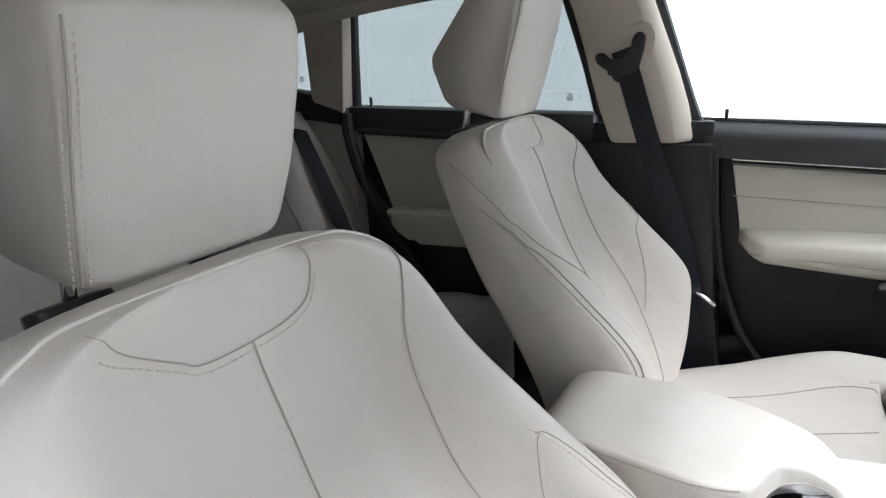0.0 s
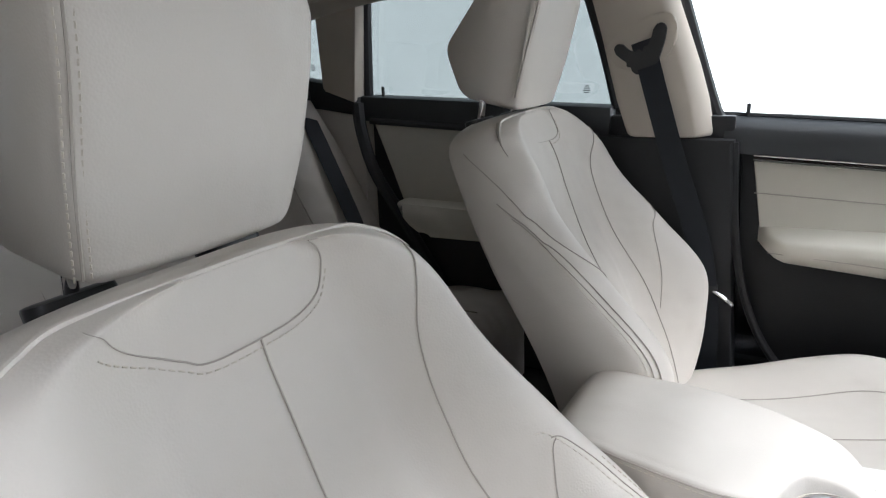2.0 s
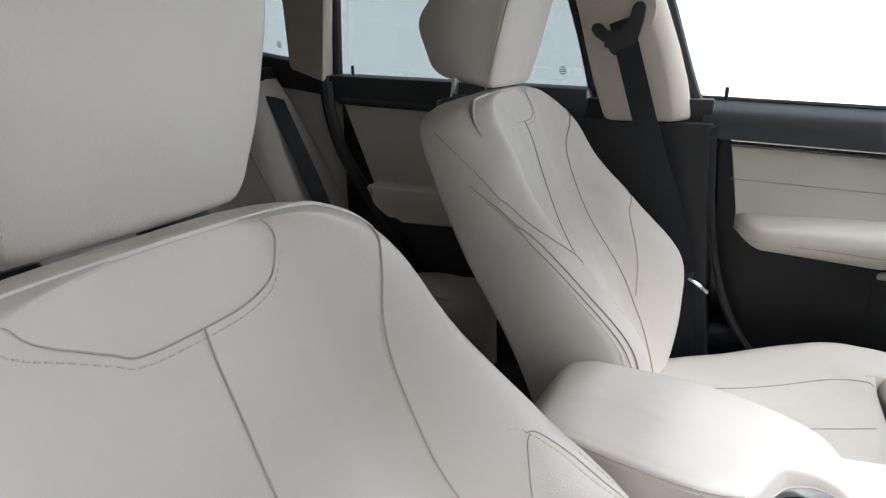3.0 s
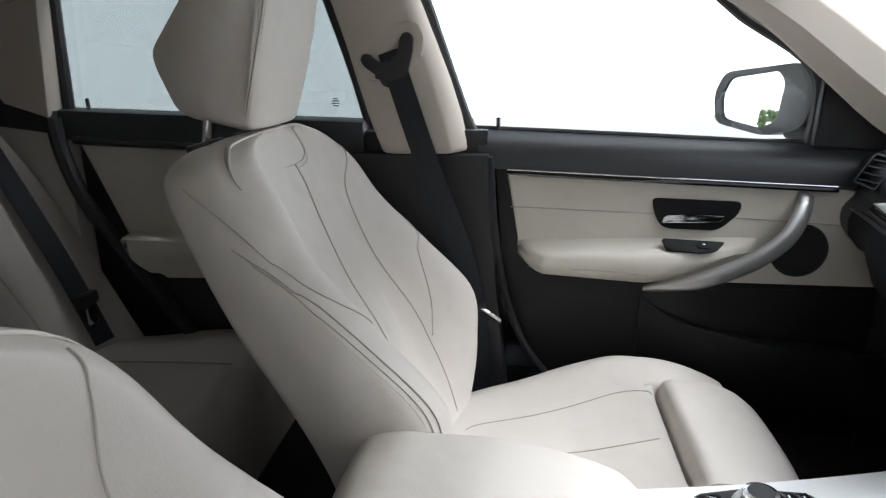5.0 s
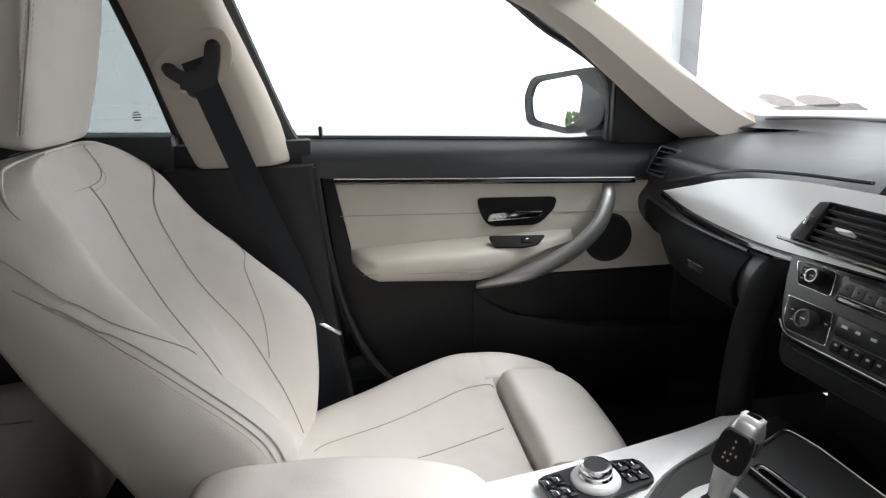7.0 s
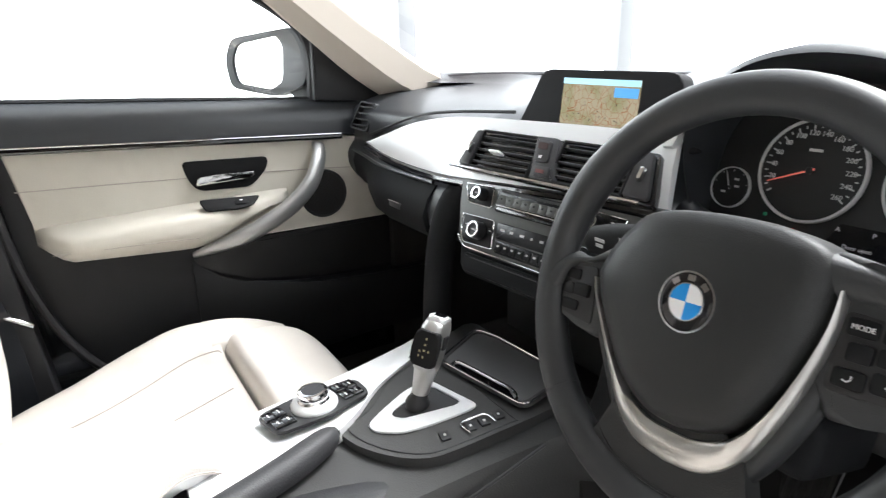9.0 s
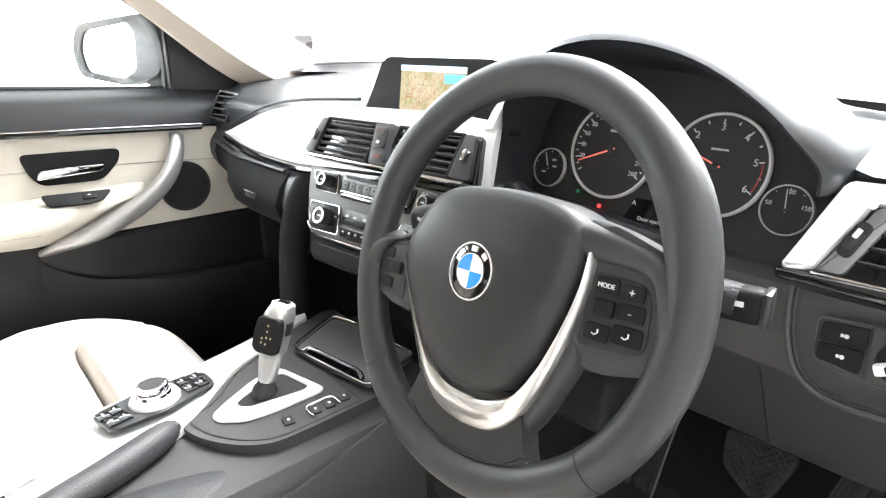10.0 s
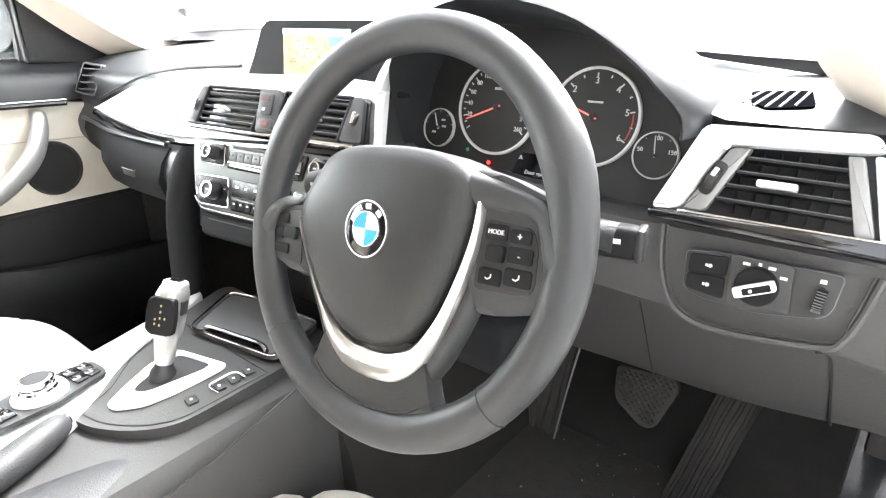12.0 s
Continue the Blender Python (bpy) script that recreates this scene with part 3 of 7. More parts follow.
def build_seat(name, label, at, back_shape, reach=0.0, group="front seats", deep=False, lift=0.0, posts=(0.012, -0.900, 0.957, 0.077)):
    BACK.update(back_shape)
    seat = thing(name, label, "car seat", group=group, at=at)
    back = part("backrest", backrest_mesh(), LEATHER, seat, angle=120)
    # seams of the backrest: yoke, middle line, panel edges, bolster lines
    yoke = [(-0.66, 0.9565), (-0.56, 0.953), (-0.475, 0.928), (-0.385, 0.904), (-0.22, 0.894), (0, 0.8925), (0.22, 0.894), (0.385, 0.904), (0.475, 0.928), (0.56, 0.953), (0.66, 0.9565)]
    if deep:
        yoke = yoke[:7] + [(0.31, 0.9035), (0.43, 0.917), (0.69, 0.9425), (0.90, 0.952)]
    else:
        yoke = yoke[:7]
        yoke = [(u, z + 0.014 * min(1, (0.9565 - z) / 0.03)) for u, z in yoke]
    top = yoke[5][1]
    part("yoke_seam", tube(on_back(yoke, 80), lambda f: 0.0002 + 0.0007 * min(1, 8 * f, 4 * (1 - f)), 5), SEAM, back)
    part("stitching", stitches(on_back([(u, z - 0.007) for u, z in yoke[2:-1]], 90, 0.001)), THREAD, back)
    part("middle_seam", tube(on_back([(0, top), (0.0, 0.76), (0, 0.62), (0, 0.48)], 40), 0.0010, 5), SEAM, back)
    lane = ((0.90, 0.926), (0.78, 0.904), (0.69, 0.868), (0.63, 0.825), (0.585, 0.765), (0.545, 0.665), (0.55, 0.56), (0.585, 0.475), (0.62, 0.39)) if deep else ((0.88, 0.912), (0.74, 0.888), (0.60, 0.848), (0.535, 0.772), (0.517, 0.668), (0.55, 0.558), (0.585, 0.477), (0.62, 0.39))
    wing = ((0.778, 0.728), (0.738, 0.714), (0.65, 0.659), (0.59, 0.57), (0.575, 0.53)) if deep else ((1.62, 0.912), (1.38, 0.884), (1.12, 0.847), (1.0, 0.822), (0.955, 0.79), (0.90, 0.765), (0.81, 0.735), (0.72, 0.71), (0.635, 0.645), (0.573, 0.55))
    edge = ((1.36, 0.838), (1.20, 0.822), (1.08, 0.808), (0.99, 0.782), (0.957, 0.735), (0.94, 0.68), (0.935, 0.62), (0.95, 0.54), (0.97, 0.45), (0.98, 0.38))
    if deep:
        edge = ((0.767, 0.729), (0.80, 0.727), (0.835, 0.702), (0.845, 0.673), (0.875, 0.64), (0.90, 0.58), (0.93, 0.50), (0.95, 0.42))
    inner = ((1.0, 0.935), (1.03, 0.925), (1.05, 0.91), (1.06, 0.90)) if deep else ((0.99, 0.952), (0.98, 0.938), (0.972, 0.922), (0.965, 0.908))
    for s in (-1, 1):
        part("panel_seam", tube(on_back([(s * u, z) for u, z in (lane if s < 0 else inner)], 70), 0.0011 if s < 0 else 0.0007, 5), SEAM, back)
        part("wing_seam", tube(on_back([(s * u, z) for u, z in wing], 70), 0.0006 if deep else 0.0009, 5), SEAM, back)
        part("bolster_seam", tube(on_back([(s * u, z) for u, z in edge], 80), 0.0007 if deep else 0.0010, 5), SEAM, back)
        if deep:
            part("stitching", stitches(on_back([(s * (u - 0.03), z + 0.005) for u, z in edge], 80, 0.001)), THREAD, back)
        else:
            part("bolster_seam", tube(on_back([(s * (u + 0.03), z - 0.004) for u, z in edge[1:]], 80, 0.001), 0.0008, 5), SEAM, back)
        part("stitching", stitches(on_back([(s * (u + 0.05), z - 0.006) for u, z in edge[2:]], 80, 0.001)), THREAD, back)
    wide = 1.05 if deep else 1.0
    bm = headrest_mesh(0.10 if deep else 0.22, 0.0 if deep else 0.013)
    for v in bm.verts:
        v.co.x = -0.118 + (v.co.x + 0.118) * wide
    head = part("headrest", bm, LEATHER, seat, "padded beige leather headrest", angle=70)
    for s in (-1, 1):
        edge = spline([(s * 0.108, -0.8285, 0.985), (s * 0.112, -0.806, 1.06), (s * 0.112, -0.785, 1.135), (s * 0.110, -0.780, 1.18)], 30)
        edge[:, 0] = -0.118 + (edge[:, 0] + 0.118) * wide
        if s > 0:
            part("headrest_seam", tube(edge, 0.0013, 5), SEAM, head)
            for off in (-0.006, 0.006):
                part("stitching", stitches(edge + np.array((s * off, -0.0012 if off > 0 else 0.0012, 0)), r=0.0009), THREAD, head)
        px, py, pz, half = posts
        part("post", tube([(px + s * half, py + 0.006, pz + 0.035), (px + s * half, py, pz), (px + s * half, py - 0.012, pz - 0.05)], 0.0065, 12), CHROME, seat, "chrome headrest post")
        part("post_guide", prism(rounded([(-0.038, -0.016), (0.038, -0.016), (0.038, 0.016), (-0.038, 0.016)], 0.015), 0.012, pose(px + s * half, py - 0.002, pz - 0.020, 14, 0, 0), 0.004), HARD, seat)
    rise = (0.915, 0.925, 0.935, 0.945, 0.954)
    pipe = [back_front(-0.97, z) for z in rise] + [back_front(u, 0.9605) for u in (-0.6, 0.0, 0.6)] + [back_front(0.97, z) for z in rise[::-1]]
    pipe = spline(pipe, 80)
    part("top_piping", tube([p + np.array((0, 0.001, 0.001)) for p in pipe], lambda f: 0.0003 + 0.0021 * min(1, 6 * f, 6 * (1 - f)), 6), LEATHER, back)
    cush = part("cushion", cushion_mesh(), LEATHER, seat, angle=70)
    for s in (-1, 1):
        part("panel_seam", tube([cushion_top(u, y) + np.array((0, 0, 0.0006)) for u, y in spline([(s * 0.41, -0.545), (s * 0.47, -0.52), (s * 0.51, -0.42), (s * 0.555, -0.33), (s * 0.585, -0.25), (s * 0.57, -0.203), (s * 0.53, -0.1935)], 40)], 0.0013, 5), SEAM, cush)
    part("middle_seam", tube([cushion_top(-0.02, y) + np.array((0, 0, 0.0006)) for y in np.linspace(-0.36, -0.205, 20)], 0.0012, 5), SEAM, cush)
    for sd in (-1, 1):
        rings = []
        for y in np.linspace(-0.235, -0.055, 17):
            f = max(0, (y + 0.20) / 0.145)
            fall_off = 0.055 * f ** 1.8 + (0.05 * ((f - 0.85) / 0.15) ** 2 if f > 0.85 else 0) - 0.0008 + 0.005 * max(0, (-0.20 - y) / 0.035)
            crest = [cushion_top(u, min(y, -0.19)) for u in np.linspace(0.615, 1.0, 12)]
            top = [(p[0] * (1 - 0.10 * f ** 2.5), p[2] - fall_off) for p in crest]
            sec = [(top[0][0], 0.30)] + top + [(top[-1][0] + 0.0015, 0.37), (top[-1][0] - 0.01, 0.30)]
            rings.append([(sd * x, y + 0.9 * reach * min(1, f), z + lift * (0.6 + 0.4 * f if z > 0.35 else 0)) for x, z in sec])
        part("cushion_bolster", loft(rings), LEATHER, seat, angle=120)
    thigh = part("thigh_support", thigh_mesh(reach, lift), LEATHER, seat, angle=70)
    part("side_cover", box((0.03, 0.46, 0.13), (0.245, -0.38, 0.285), 0.012), BLACK, seat)
    part("side_cover", box((0.03, 0.46, 0.13), (-0.245, -0.38, 0.285), 0.012), BLACK, seat)
    part("seat_rail", box((0.36, 0.5, 0.07), (0, -0.36, 0.255), 0.01), HARD, seat)
    return seat


build_seat("passenger_seat", "beige leather front passenger seat with headrest and extended thigh support", (-0.365, 0, 0), PASSENGER_BACK, 0.037)
build_seat("driver_seat", "beige leather driver's seat, set lower, beside the centre armrest", (0.372, -0.040, -0.079), DRIVER_BACK, 0.165, deep=True, lift=0.045, posts=(0.0115, -0.888, 0.966, 0.0855))

# rear bench
bench = thing("rear_bench", "beige leather rear bench seat in the shade behind the front seats", "car seat")
rings = []
for y in np.linspace(-1.52, -0.98, 18):
    z = interp(y, (-1.52, -1.3, -1.08, -1.0, -0.98), (0.44, 0.455, 0.475, 0.455, 0.42))
    rings.append([(x, y, z - 0.03 * abs(x / 0.68) ** 6 + 0.012 * math.cos(x * 9)) for x in np.linspace(-0.68, 0.68, 33)] + [(0.68, y, 0.23), (-0.68, y, 0.23)])
part("bench_cushion", loft(rings), LEATHER, bench, angle=70)
rings = []
for s in np.linspace(0, 1, 18):
    y, z = -1.40 - 0.26 * s, 0.43 + 0.53 * s
    hw = interp(s, (0, 0.7, 1), (0.685, 0.680, 0.650))
    rings.append([(hw * q, y + 0.055 * (abs(q) ** 3) - 0.02 * math.cos(q * 8), z) for q in np.linspace(-1, 1, 41)] + [(hw, y - 0.12, z), (-hw, y - 0.12, z)])
part("bench_back", loft(rings), LEATHER, bench, angle=70)
for x in (-0.34, 0.0, 0.34):
    head = part("headrest", prism(rounded([(-0.13, 0), (0.13, 0), (0.12, 0.17), (-0.12, 0.17)], 0.07, 7), 0.075, pose(x, -1.585, 0.940, 80, 0, 0), 0.025, seg=4), LEATHER, bench)
for x in (-0.48, -0.20, 0.20, 0.48):
    part("bench_seam", tube([(x, -1.385, 0.46), (x, -1.53, 0.72), (x * 0.97, -1.635, 0.94)], 0.0018, 5, 12), SEAM, bench)
    part("bench_seam", tube([(x, -1.48, 0.462), (x, -1.2, 0.475), (x, -1.02, 0.478)], 0.0018, 5, 12), SEAM, bench)


def belt(name, label, pts, width, normal):
    t = thing(name, label, "seat belt")
    p = spline(pts, 30)
    nrm = np.array(normal, float)
    rings = []
    for i in range(len(p)):
        d = p[min(i + 1, len(p) - 1)] - p[max(i - 1, 0)]
        d /= np.linalg.norm(d)
        wv = np.cross(d, nrm)
        wv /= np.linalg.norm(wv)
        nv = np.cross(wv, d)
        rings.append([tuple(p[i] + wv * width / 2 * a + nv * 0.0009 * b) for a, b in ((-1, -1), (1, -1), (1, 1), (-1, 1))])
    part("webbing", loft(rings), WEB, t)
    return t


b = belt("seat_belt", "black seat belt webbing hanging from the middle pillar anchor", [(-0.638, -0.70, 1.072), (-0.632, -0.665, 0.96), (-0.630, -0.62, 0.82), (-0.635, -0.565, 0.66), (-0.64, -0.535, 0.50), (-0.66, -0.53, 0.30)], 0.047, (1, 0, 0))
part("anchor_recess", side(rounded([(-0.782, 1.062), (-0.768, 1.030), (-0.735, 1.012), (-0.655, 1.030), (-0.632, 1.075), (-0.640, 1.122), (-0.672, 1.128), (-0.740, 1.096)], 0.018), -0.645, 0.012, 0.005), TRIM, b, "beige belt outlet surround")
fork = rounded([(-0.757, 1.066), (-0.742, 1.069), (-0.726, 1.054), (-0.706, 1.049), (-0.691, 1.056), (-0.682, 1.078), (-0.678, 1.100), (-0.665, 1.108), (-0.653, 1.098), (-0.656, 1.070), (-0.664, 1.040), (-0.672, 1.005), (-0.714, 1.005), (-0.724, 1.026), (-0.745, 1.040), (-0.758, 1.052)], 0.007, 4)
part("belt_guide", side(fork, -0.634, 0.018, 0.005), HARD, b, "black forked belt guide")
part("belt_tongue", tube([(-0.640, -0.525, 0.545), (-0.633, -0.505, 0.535), (-0.630, -0.485, 0.522)], 0.005, 8), CHROME, b, "chrome belt tongue")
part("belt_stop", box((0.012, 0.025, 0.02), (-0.642, -0.53, 0.55), 0.003), HARD, b)
for y0, z0, x0 in ((-0.84, 0.965, -0.728), (-1.63, 1.04, -0.708)):
    stamp = thing("window_stamp", "tiny grey maker's stamp etched in the window corner", "sticker", group="window stamps")
    for k, w in enumerate((0.012, 0.018, 0.016, 0.010)):
        part("stamp_bar", box((0.0006, w, 0.0022), (x0, y0, z0 + 0.005 * k), 0), PLATE, stamp, smooth=False)
b2 = belt("rear_seat_belt", "black rear seat belt lying over the bench back", [(-0.630, -1.625, 0.965), (-0.618, -1.545, 0.82), (-0.606, -1.462, 0.66), (-0.594, -1.405, 0.54), (-0.588, -1.372, 0.462)], 0.047, (0.3, 0.8, 0.3))
part("belt_outlet", box((0.08, 0.05, 0.035), (-0.632, -1.64, 0.972), 0.010), HARD, b2)
part("belt_stop", box((0.062, 0.022, 0.030), (-0.596, -1.405, 0.560), 0.008), HARD, b2)
tg = part("belt_tongue", box((0.030, 0.006, 0.040), (-0.582, -1.385, 0.530), 0.003), CHROME, b2, "chrome belt tongue")
part("tongue_slot", box((0.012, 0.007, 0.012), (-0.582, -1.3825, 0.524), 0.002), GAUGE_SHADE, tg)

# ---- doors on the passenger side ----
door = thing("front_door", "front passenger door with beige leather panel, silver pull and black lower trim", "car door")
rings = []
for y in np.linspace(-0.535, 0.29, 26):
    zt = 0.911 - 0.054 * (y + 0.54)
    zb = 0.836 - 0.056 * (y + 0.475)
    sec = [(-0.765, zt), (-0.745, zt + 0.001), (-0.722, zt - 0.006), (-0.702, zt - 0.022), (-0.692, zt - 0.045), (-0.690, zb), (-0.765, zb)]
    rings.append([(x, y, z) for x, z in sec])
part("door_shoulder", loft(rings), DASH, door, "black soft shoulder below the window", angle=70)
part("window_seal", tube([(-0.752, -0.545, 0.914), (-0.752, -0.15, 0.893), (-0.752, 0.16, 0.873)], 0.006, 6, 12), BLACK, door)
part("trim_strip", tube([(-0.688, -0.475, 0.829), (-0.686, -0.1, 0.809), (-0.686, 0.165, 0.795)], 0.0055, 8, 16), PIANO, door, "gloss black strip with chrome edge")
part("chrome_edge", tube([(-0.685, -0.475, 0.836), (-0.683, -0.1, 0.816), (-0.683, 0.165, 0.802)], 0.0016, 6, 16), CHROME, door)
field = [(-0.475, 0.826), (0.18, 0.793), (0.30, 0.775), (0.33, 0.589), (-0.10, 0.596), (-0.19, 0.592), (-0.415, 0.612), (-0.447, 0.66)]
part("leather_panel", side(rounded(field, 0.01), XP, 0.03, 0.004), LEATHER_DOOR, door, "beige leather door panel")
part("panel_seam", tube([(XP + 0.001, -0.468, 0.755), (XP + 0.001, -0.30, 0.748), (XP + 0.001, -0.17, 0.742)], 0.0012, 5, 10), SEAM, door)
part("panel_seam", tube([(XP + 0.001, -0.02, 0.735), (XP + 0.001, 0.06, 0.73), (XP + 0.001, 0.19, 0.72)], 0.0012, 5, 10), SEAM, door)
# armrest
rings = []
for y in np.linspace(-0.452, 0.03, 28):
    f = (y + 0.452) / 0.502
    out = 0.075 * min(1, (f / 0.10) ** 0.6) * (1 - 0.80 * max(0, (f - 0.5) / 0.46) ** 1.6)
    zt = 0.672 + 0.012 * f
    zb = min(zt - 0.008, 0.618 - 0.035 * f + 0.060 * max(0, (y + 0.19) / 0.16) ** 1.3 + 0.034 * max(0, (0.10 - f) / 0.10) ** 1.5)
    sec = [(0, zt + 0.012), (out * 0.5, zt + 0.006), (out * 0.9, zt - 0.002), (out, zt - 0.016), (out * 0.96, (zt + zb) / 2 - 0.005), (out * 0.55, zb + 0.004), (0, zb - 0.004)]
    rings.append([(XP - 0.004 + x, y, z) for x, z in spline(sec, 16)] + [(XP - 0.02, y, zb), (XP - 0.02, y, zt)])
part("armrest", loft(rings), LEATHER_DOOR, door, "padded beige armrest", angle=75)
arm_line = [(XP + 0.066, -0.43, 0.645), (XP + 0.070, -0.3, 0.640), (XP + 0.068, -0.18, 0.632)]
part("panel_seam", tube(arm_line, 0.0011, 5, 16), SEAM, door)
# pull handle
pull = spline([(-0.697, 0.112, 0.782), (-0.672, 0.100, 0.752), (-0.652, 0.072, 0.708), (-0.645, 0.025, 0.668), (-0.645, -0.03, 0.638), (-0.652, -0.09, 0.612), (-0.672, -0.145, 0.594), (-0.70, -0.182, 0.578)], 40)
rings = []
for i, p in enumerate(pull):
    f = i / 39
    d = pull[min(i + 1, 39)] - pull[max(i - 1, 0)]
    d /= np.linalg.norm(d)
    wv = np.cross(d, (1, 0, 0))
    wv /= np.linalg.norm(wv)
    nv = np.cross(wv, d)
    w, h = 0.0155 + 0.004 * math.sin(f * math.pi) - 0.009 * max(0, (f - 0.7) / 0.3), 0.0085
    rings.append([tuple(p + wv * w * math.cos(a) + nv * h * math.sin(a)) for a in np.linspace(0, 2 * math.pi, 14, endpoint=False)])
part("pull_handle", loft(rings), GRIP, door, "curved satin silver pull handle")
# opener in its recess
bez = rounded([(-0.182, 0.776), (-0.004, 0.768), (-0.008, 0.745), (-0.045, 0.708), (-0.155, 0.712), (-0.172, 0.735)], 0.014, 5)
part("opener_bezel", side(bez, XP + 0.004, 0.012, 0.003), SWITCH, door, "black opener recess")
part("door_opener", prism(rounded([(-0.062, -0.008), (0.056, -0.003), (0.062, 0.010), (-0.01, 0.012), (-0.056, 0.010)], 0.006), 0.012, Matrix(((0, 0, 1, XP + 0.006), (1, 0, 0, -0.100), (0, 1, 0, 0.733), (0, 0, 0, 1))), 0.004), CHROME, door, "chrome door opener")
SWM = axes((-0.648, -0.100, 0.6885), (0, 1, -0.04), (0.75, 0.03, 0.66))
part("switch_plate", prism(rounded([(-0.066, 0.014), (0.058, 0.012), (0.040, -0.008), (0.01, -0.014), (-0.056, -0.012)], 0.007), 0.006, SWM @ pose(0, 0, -0.0045), 0.001), SWITCH, door, "black window switch plate")
part("window_switch", box((0.024, 0.010, 0.004), (0.015, 0.0, 0.0025), 0.0015), SWITCH, door).data.transform(SWM)
part("switch_edge", box((0.006, 0.0015, 0.001), (0.015, 0.003, 0.0048), 0), CHROME, door).data.transform(SWM)
sp = Matrix(((0, 0, 1, XP - 0.002), (1, 0, 0, 0.116), (0, 1, 0, 0.667), (0, 0, 0, 1)))
part("speaker_ring", ring_prism(circle(0.056, 40), circle(0.050, 40), 0.006, sp), BLACK, door)
part("speaker_grille", lathe([(0.0503, 0), (0.0503, 0.003), (0.04, 0.0045), (0.001, 0.005)], sp, 40), mat("speaker_mesh", (0.018, 0.018, 0.019), 0.7, grain=1.0, scale=900, vary=0.3, voronoi=True, bump_dist=0.002), door, "black perforated loudspeaker grille")
low = [(-0.50, 0.85), (-0.470, 0.83), (-0.445, 0.66), (-0.41, 0.608), (-0.15, 0.588), (0.42, 0.600), (0.46, 0.30), (-0.22, 0.26), (-0.36, 0.345), (-0.44, 0.45), (-0.485, 0.62)]
part("lower_panel", side(low, XP - 0.004, 0.04, 0.004), DOOR_BLACK, door, "black grained lower door panel")
rings = []
for y in np.linspace(-0.19, 0.40, 30):
    g = min(1, (y + 0.19) / 0.30)
    out = 0.004 + 0.050 * g * g * (3 - 2 * g)
    zt = interp(y, (-0.19, -0.141, -0.037, 0.028, 0.16, 0.40), (0.566, 0.524, 0.492, 0.480, 0.468, 0.455))
    rings.append([(XP - 0.03, y, zt - 0.01), (XP + out * 0.6, y, zt - 0.004), (XP + out - 0.002, y, zt), (XP + out, y, zt - 0.008), (XP + out - 0.004, y, zt - 0.06), (XP + out * 0.5 - 0.006, y, 0.30), (XP - 0.03, y, 0.28)])
part("door_pocket", loft(rings), DOOR_BLACK, door, "black door pocket", angle=50)
# Flat near-black sheet paints the shade of the mouth; nothing is hollowed out.
part("pocket_mouth_shade", side(rounded([(-0.100, 0.582), (-0.160, 0.586), (-0.190, 0.572), (-0.172, 0.545), (-0.071, 0.498), (0.10, 0.470), (0.38, 0.460), (0.38, 0.580)], 0.014, 5), XP - 0.001, 0.006, 0.002), GAUGE_SHADE, door, "near-black sheet for the shade in the door pocket's mouth")
part("door_edge_seal", tube([(-0.683, -0.512, 0.862), (-0.683, -0.50, 0.70), (-0.683, -0.475, 0.56), (-0.683, -0.43, 0.44), (-0.683, -0.36, 0.35), (-0.683, -0.25, 0.27)], 0.009, 8, 24), HARD, door)
ob = part("window", side([(-0.60, 0.88), (0.14, 0.86), (0.125, 1.02), (-0.10, 1.165), (-0.25, 1.23), (-0.66, 1.26)], XG, 0.004), CLEAR, door, smooth=False)
ob.visible_shadow = False
part("window_frame", tube([(-0.752, 0.128, 0.872), (-0.750, 0.118, 1.018), (-0.738, -0.03, 1.122), (-0.722, -0.12, 1.185), (-0.70, -0.25, 1.232), (-0.695, -0.5, 1.26)], 0.012, 8, 30), BLACK, door)
part("mirror_sail", side(rounded([(0.125, 0.872), (0.36, 0.856), (0.30, 0.90), (0.20, 0.965), (0.128, 1.018)], 0.006), -0.728, 0.04, 0.006), BLACK, door, "black triangular mirror foot cover")
part("lock_pin", lathe([(0.0045, -0.02), (0.0045, 0.018), (0.0035, 0.021), (0.0005, 0.0215)], pose(-0.748, -0.496, 0.915), 10), HARD, door)

mir = thing("door_mirror", "dark grey passenger door mirror outside the window", "door mirror")
# glass plane seen from behind; housing lofted behind it
mo = rounded([(-0.112, 0.010), (-0.092, 0.058), (0.07, 0.078), (0.105, 0.05), (0.09, -0.045), (0.02, -0.068), (-0.100, -0.050)], 0.02, 5)
mm = axes((-0.895, 0.078, 0.950), (0.81, 0.58, 0.0), (0.58, -0.81, 0.05))
rings = []
for f, dz in ((1.0, 0.004), (1.07, 0.0), (1.10, -0.02), (1.06, -0.06), (0.88, -0.10), (0.5, -0.125), (0.1, -0.13)):
    rings.append([tuple(mm @ Vector((x * f + 0.34 * max(0, x - 0.02), y * f, dz - 0.12 * max(0, x)))) for x, y in mo])
part("housing", loft(rings), PAINT, mir, angle=60)
mg = [(x * (0.50 if x > 0 else 0.84), y * 0.84) for x, y in mo]
part("mirror_glass", prism(mg, 0.002, mm @ pose(0, 0, 0.0045)), MIRROR, mir, "silvered mirror glass", smooth=False)
part("rim", ring_prism([(x * 1.075 + 0.20 * max(0, x - 0.02), y * 1.075) for x, y in mo], mg, 0.008, mm @ pose(0, 0, 0.003)), HARD, mir)
part("arm", tube([(-0.86, 0.13, 0.895), (-0.80, 0.17, 0.885), (-0.745, 0.2, 0.885)], 0.022, 10, 8), BLACK, mir)

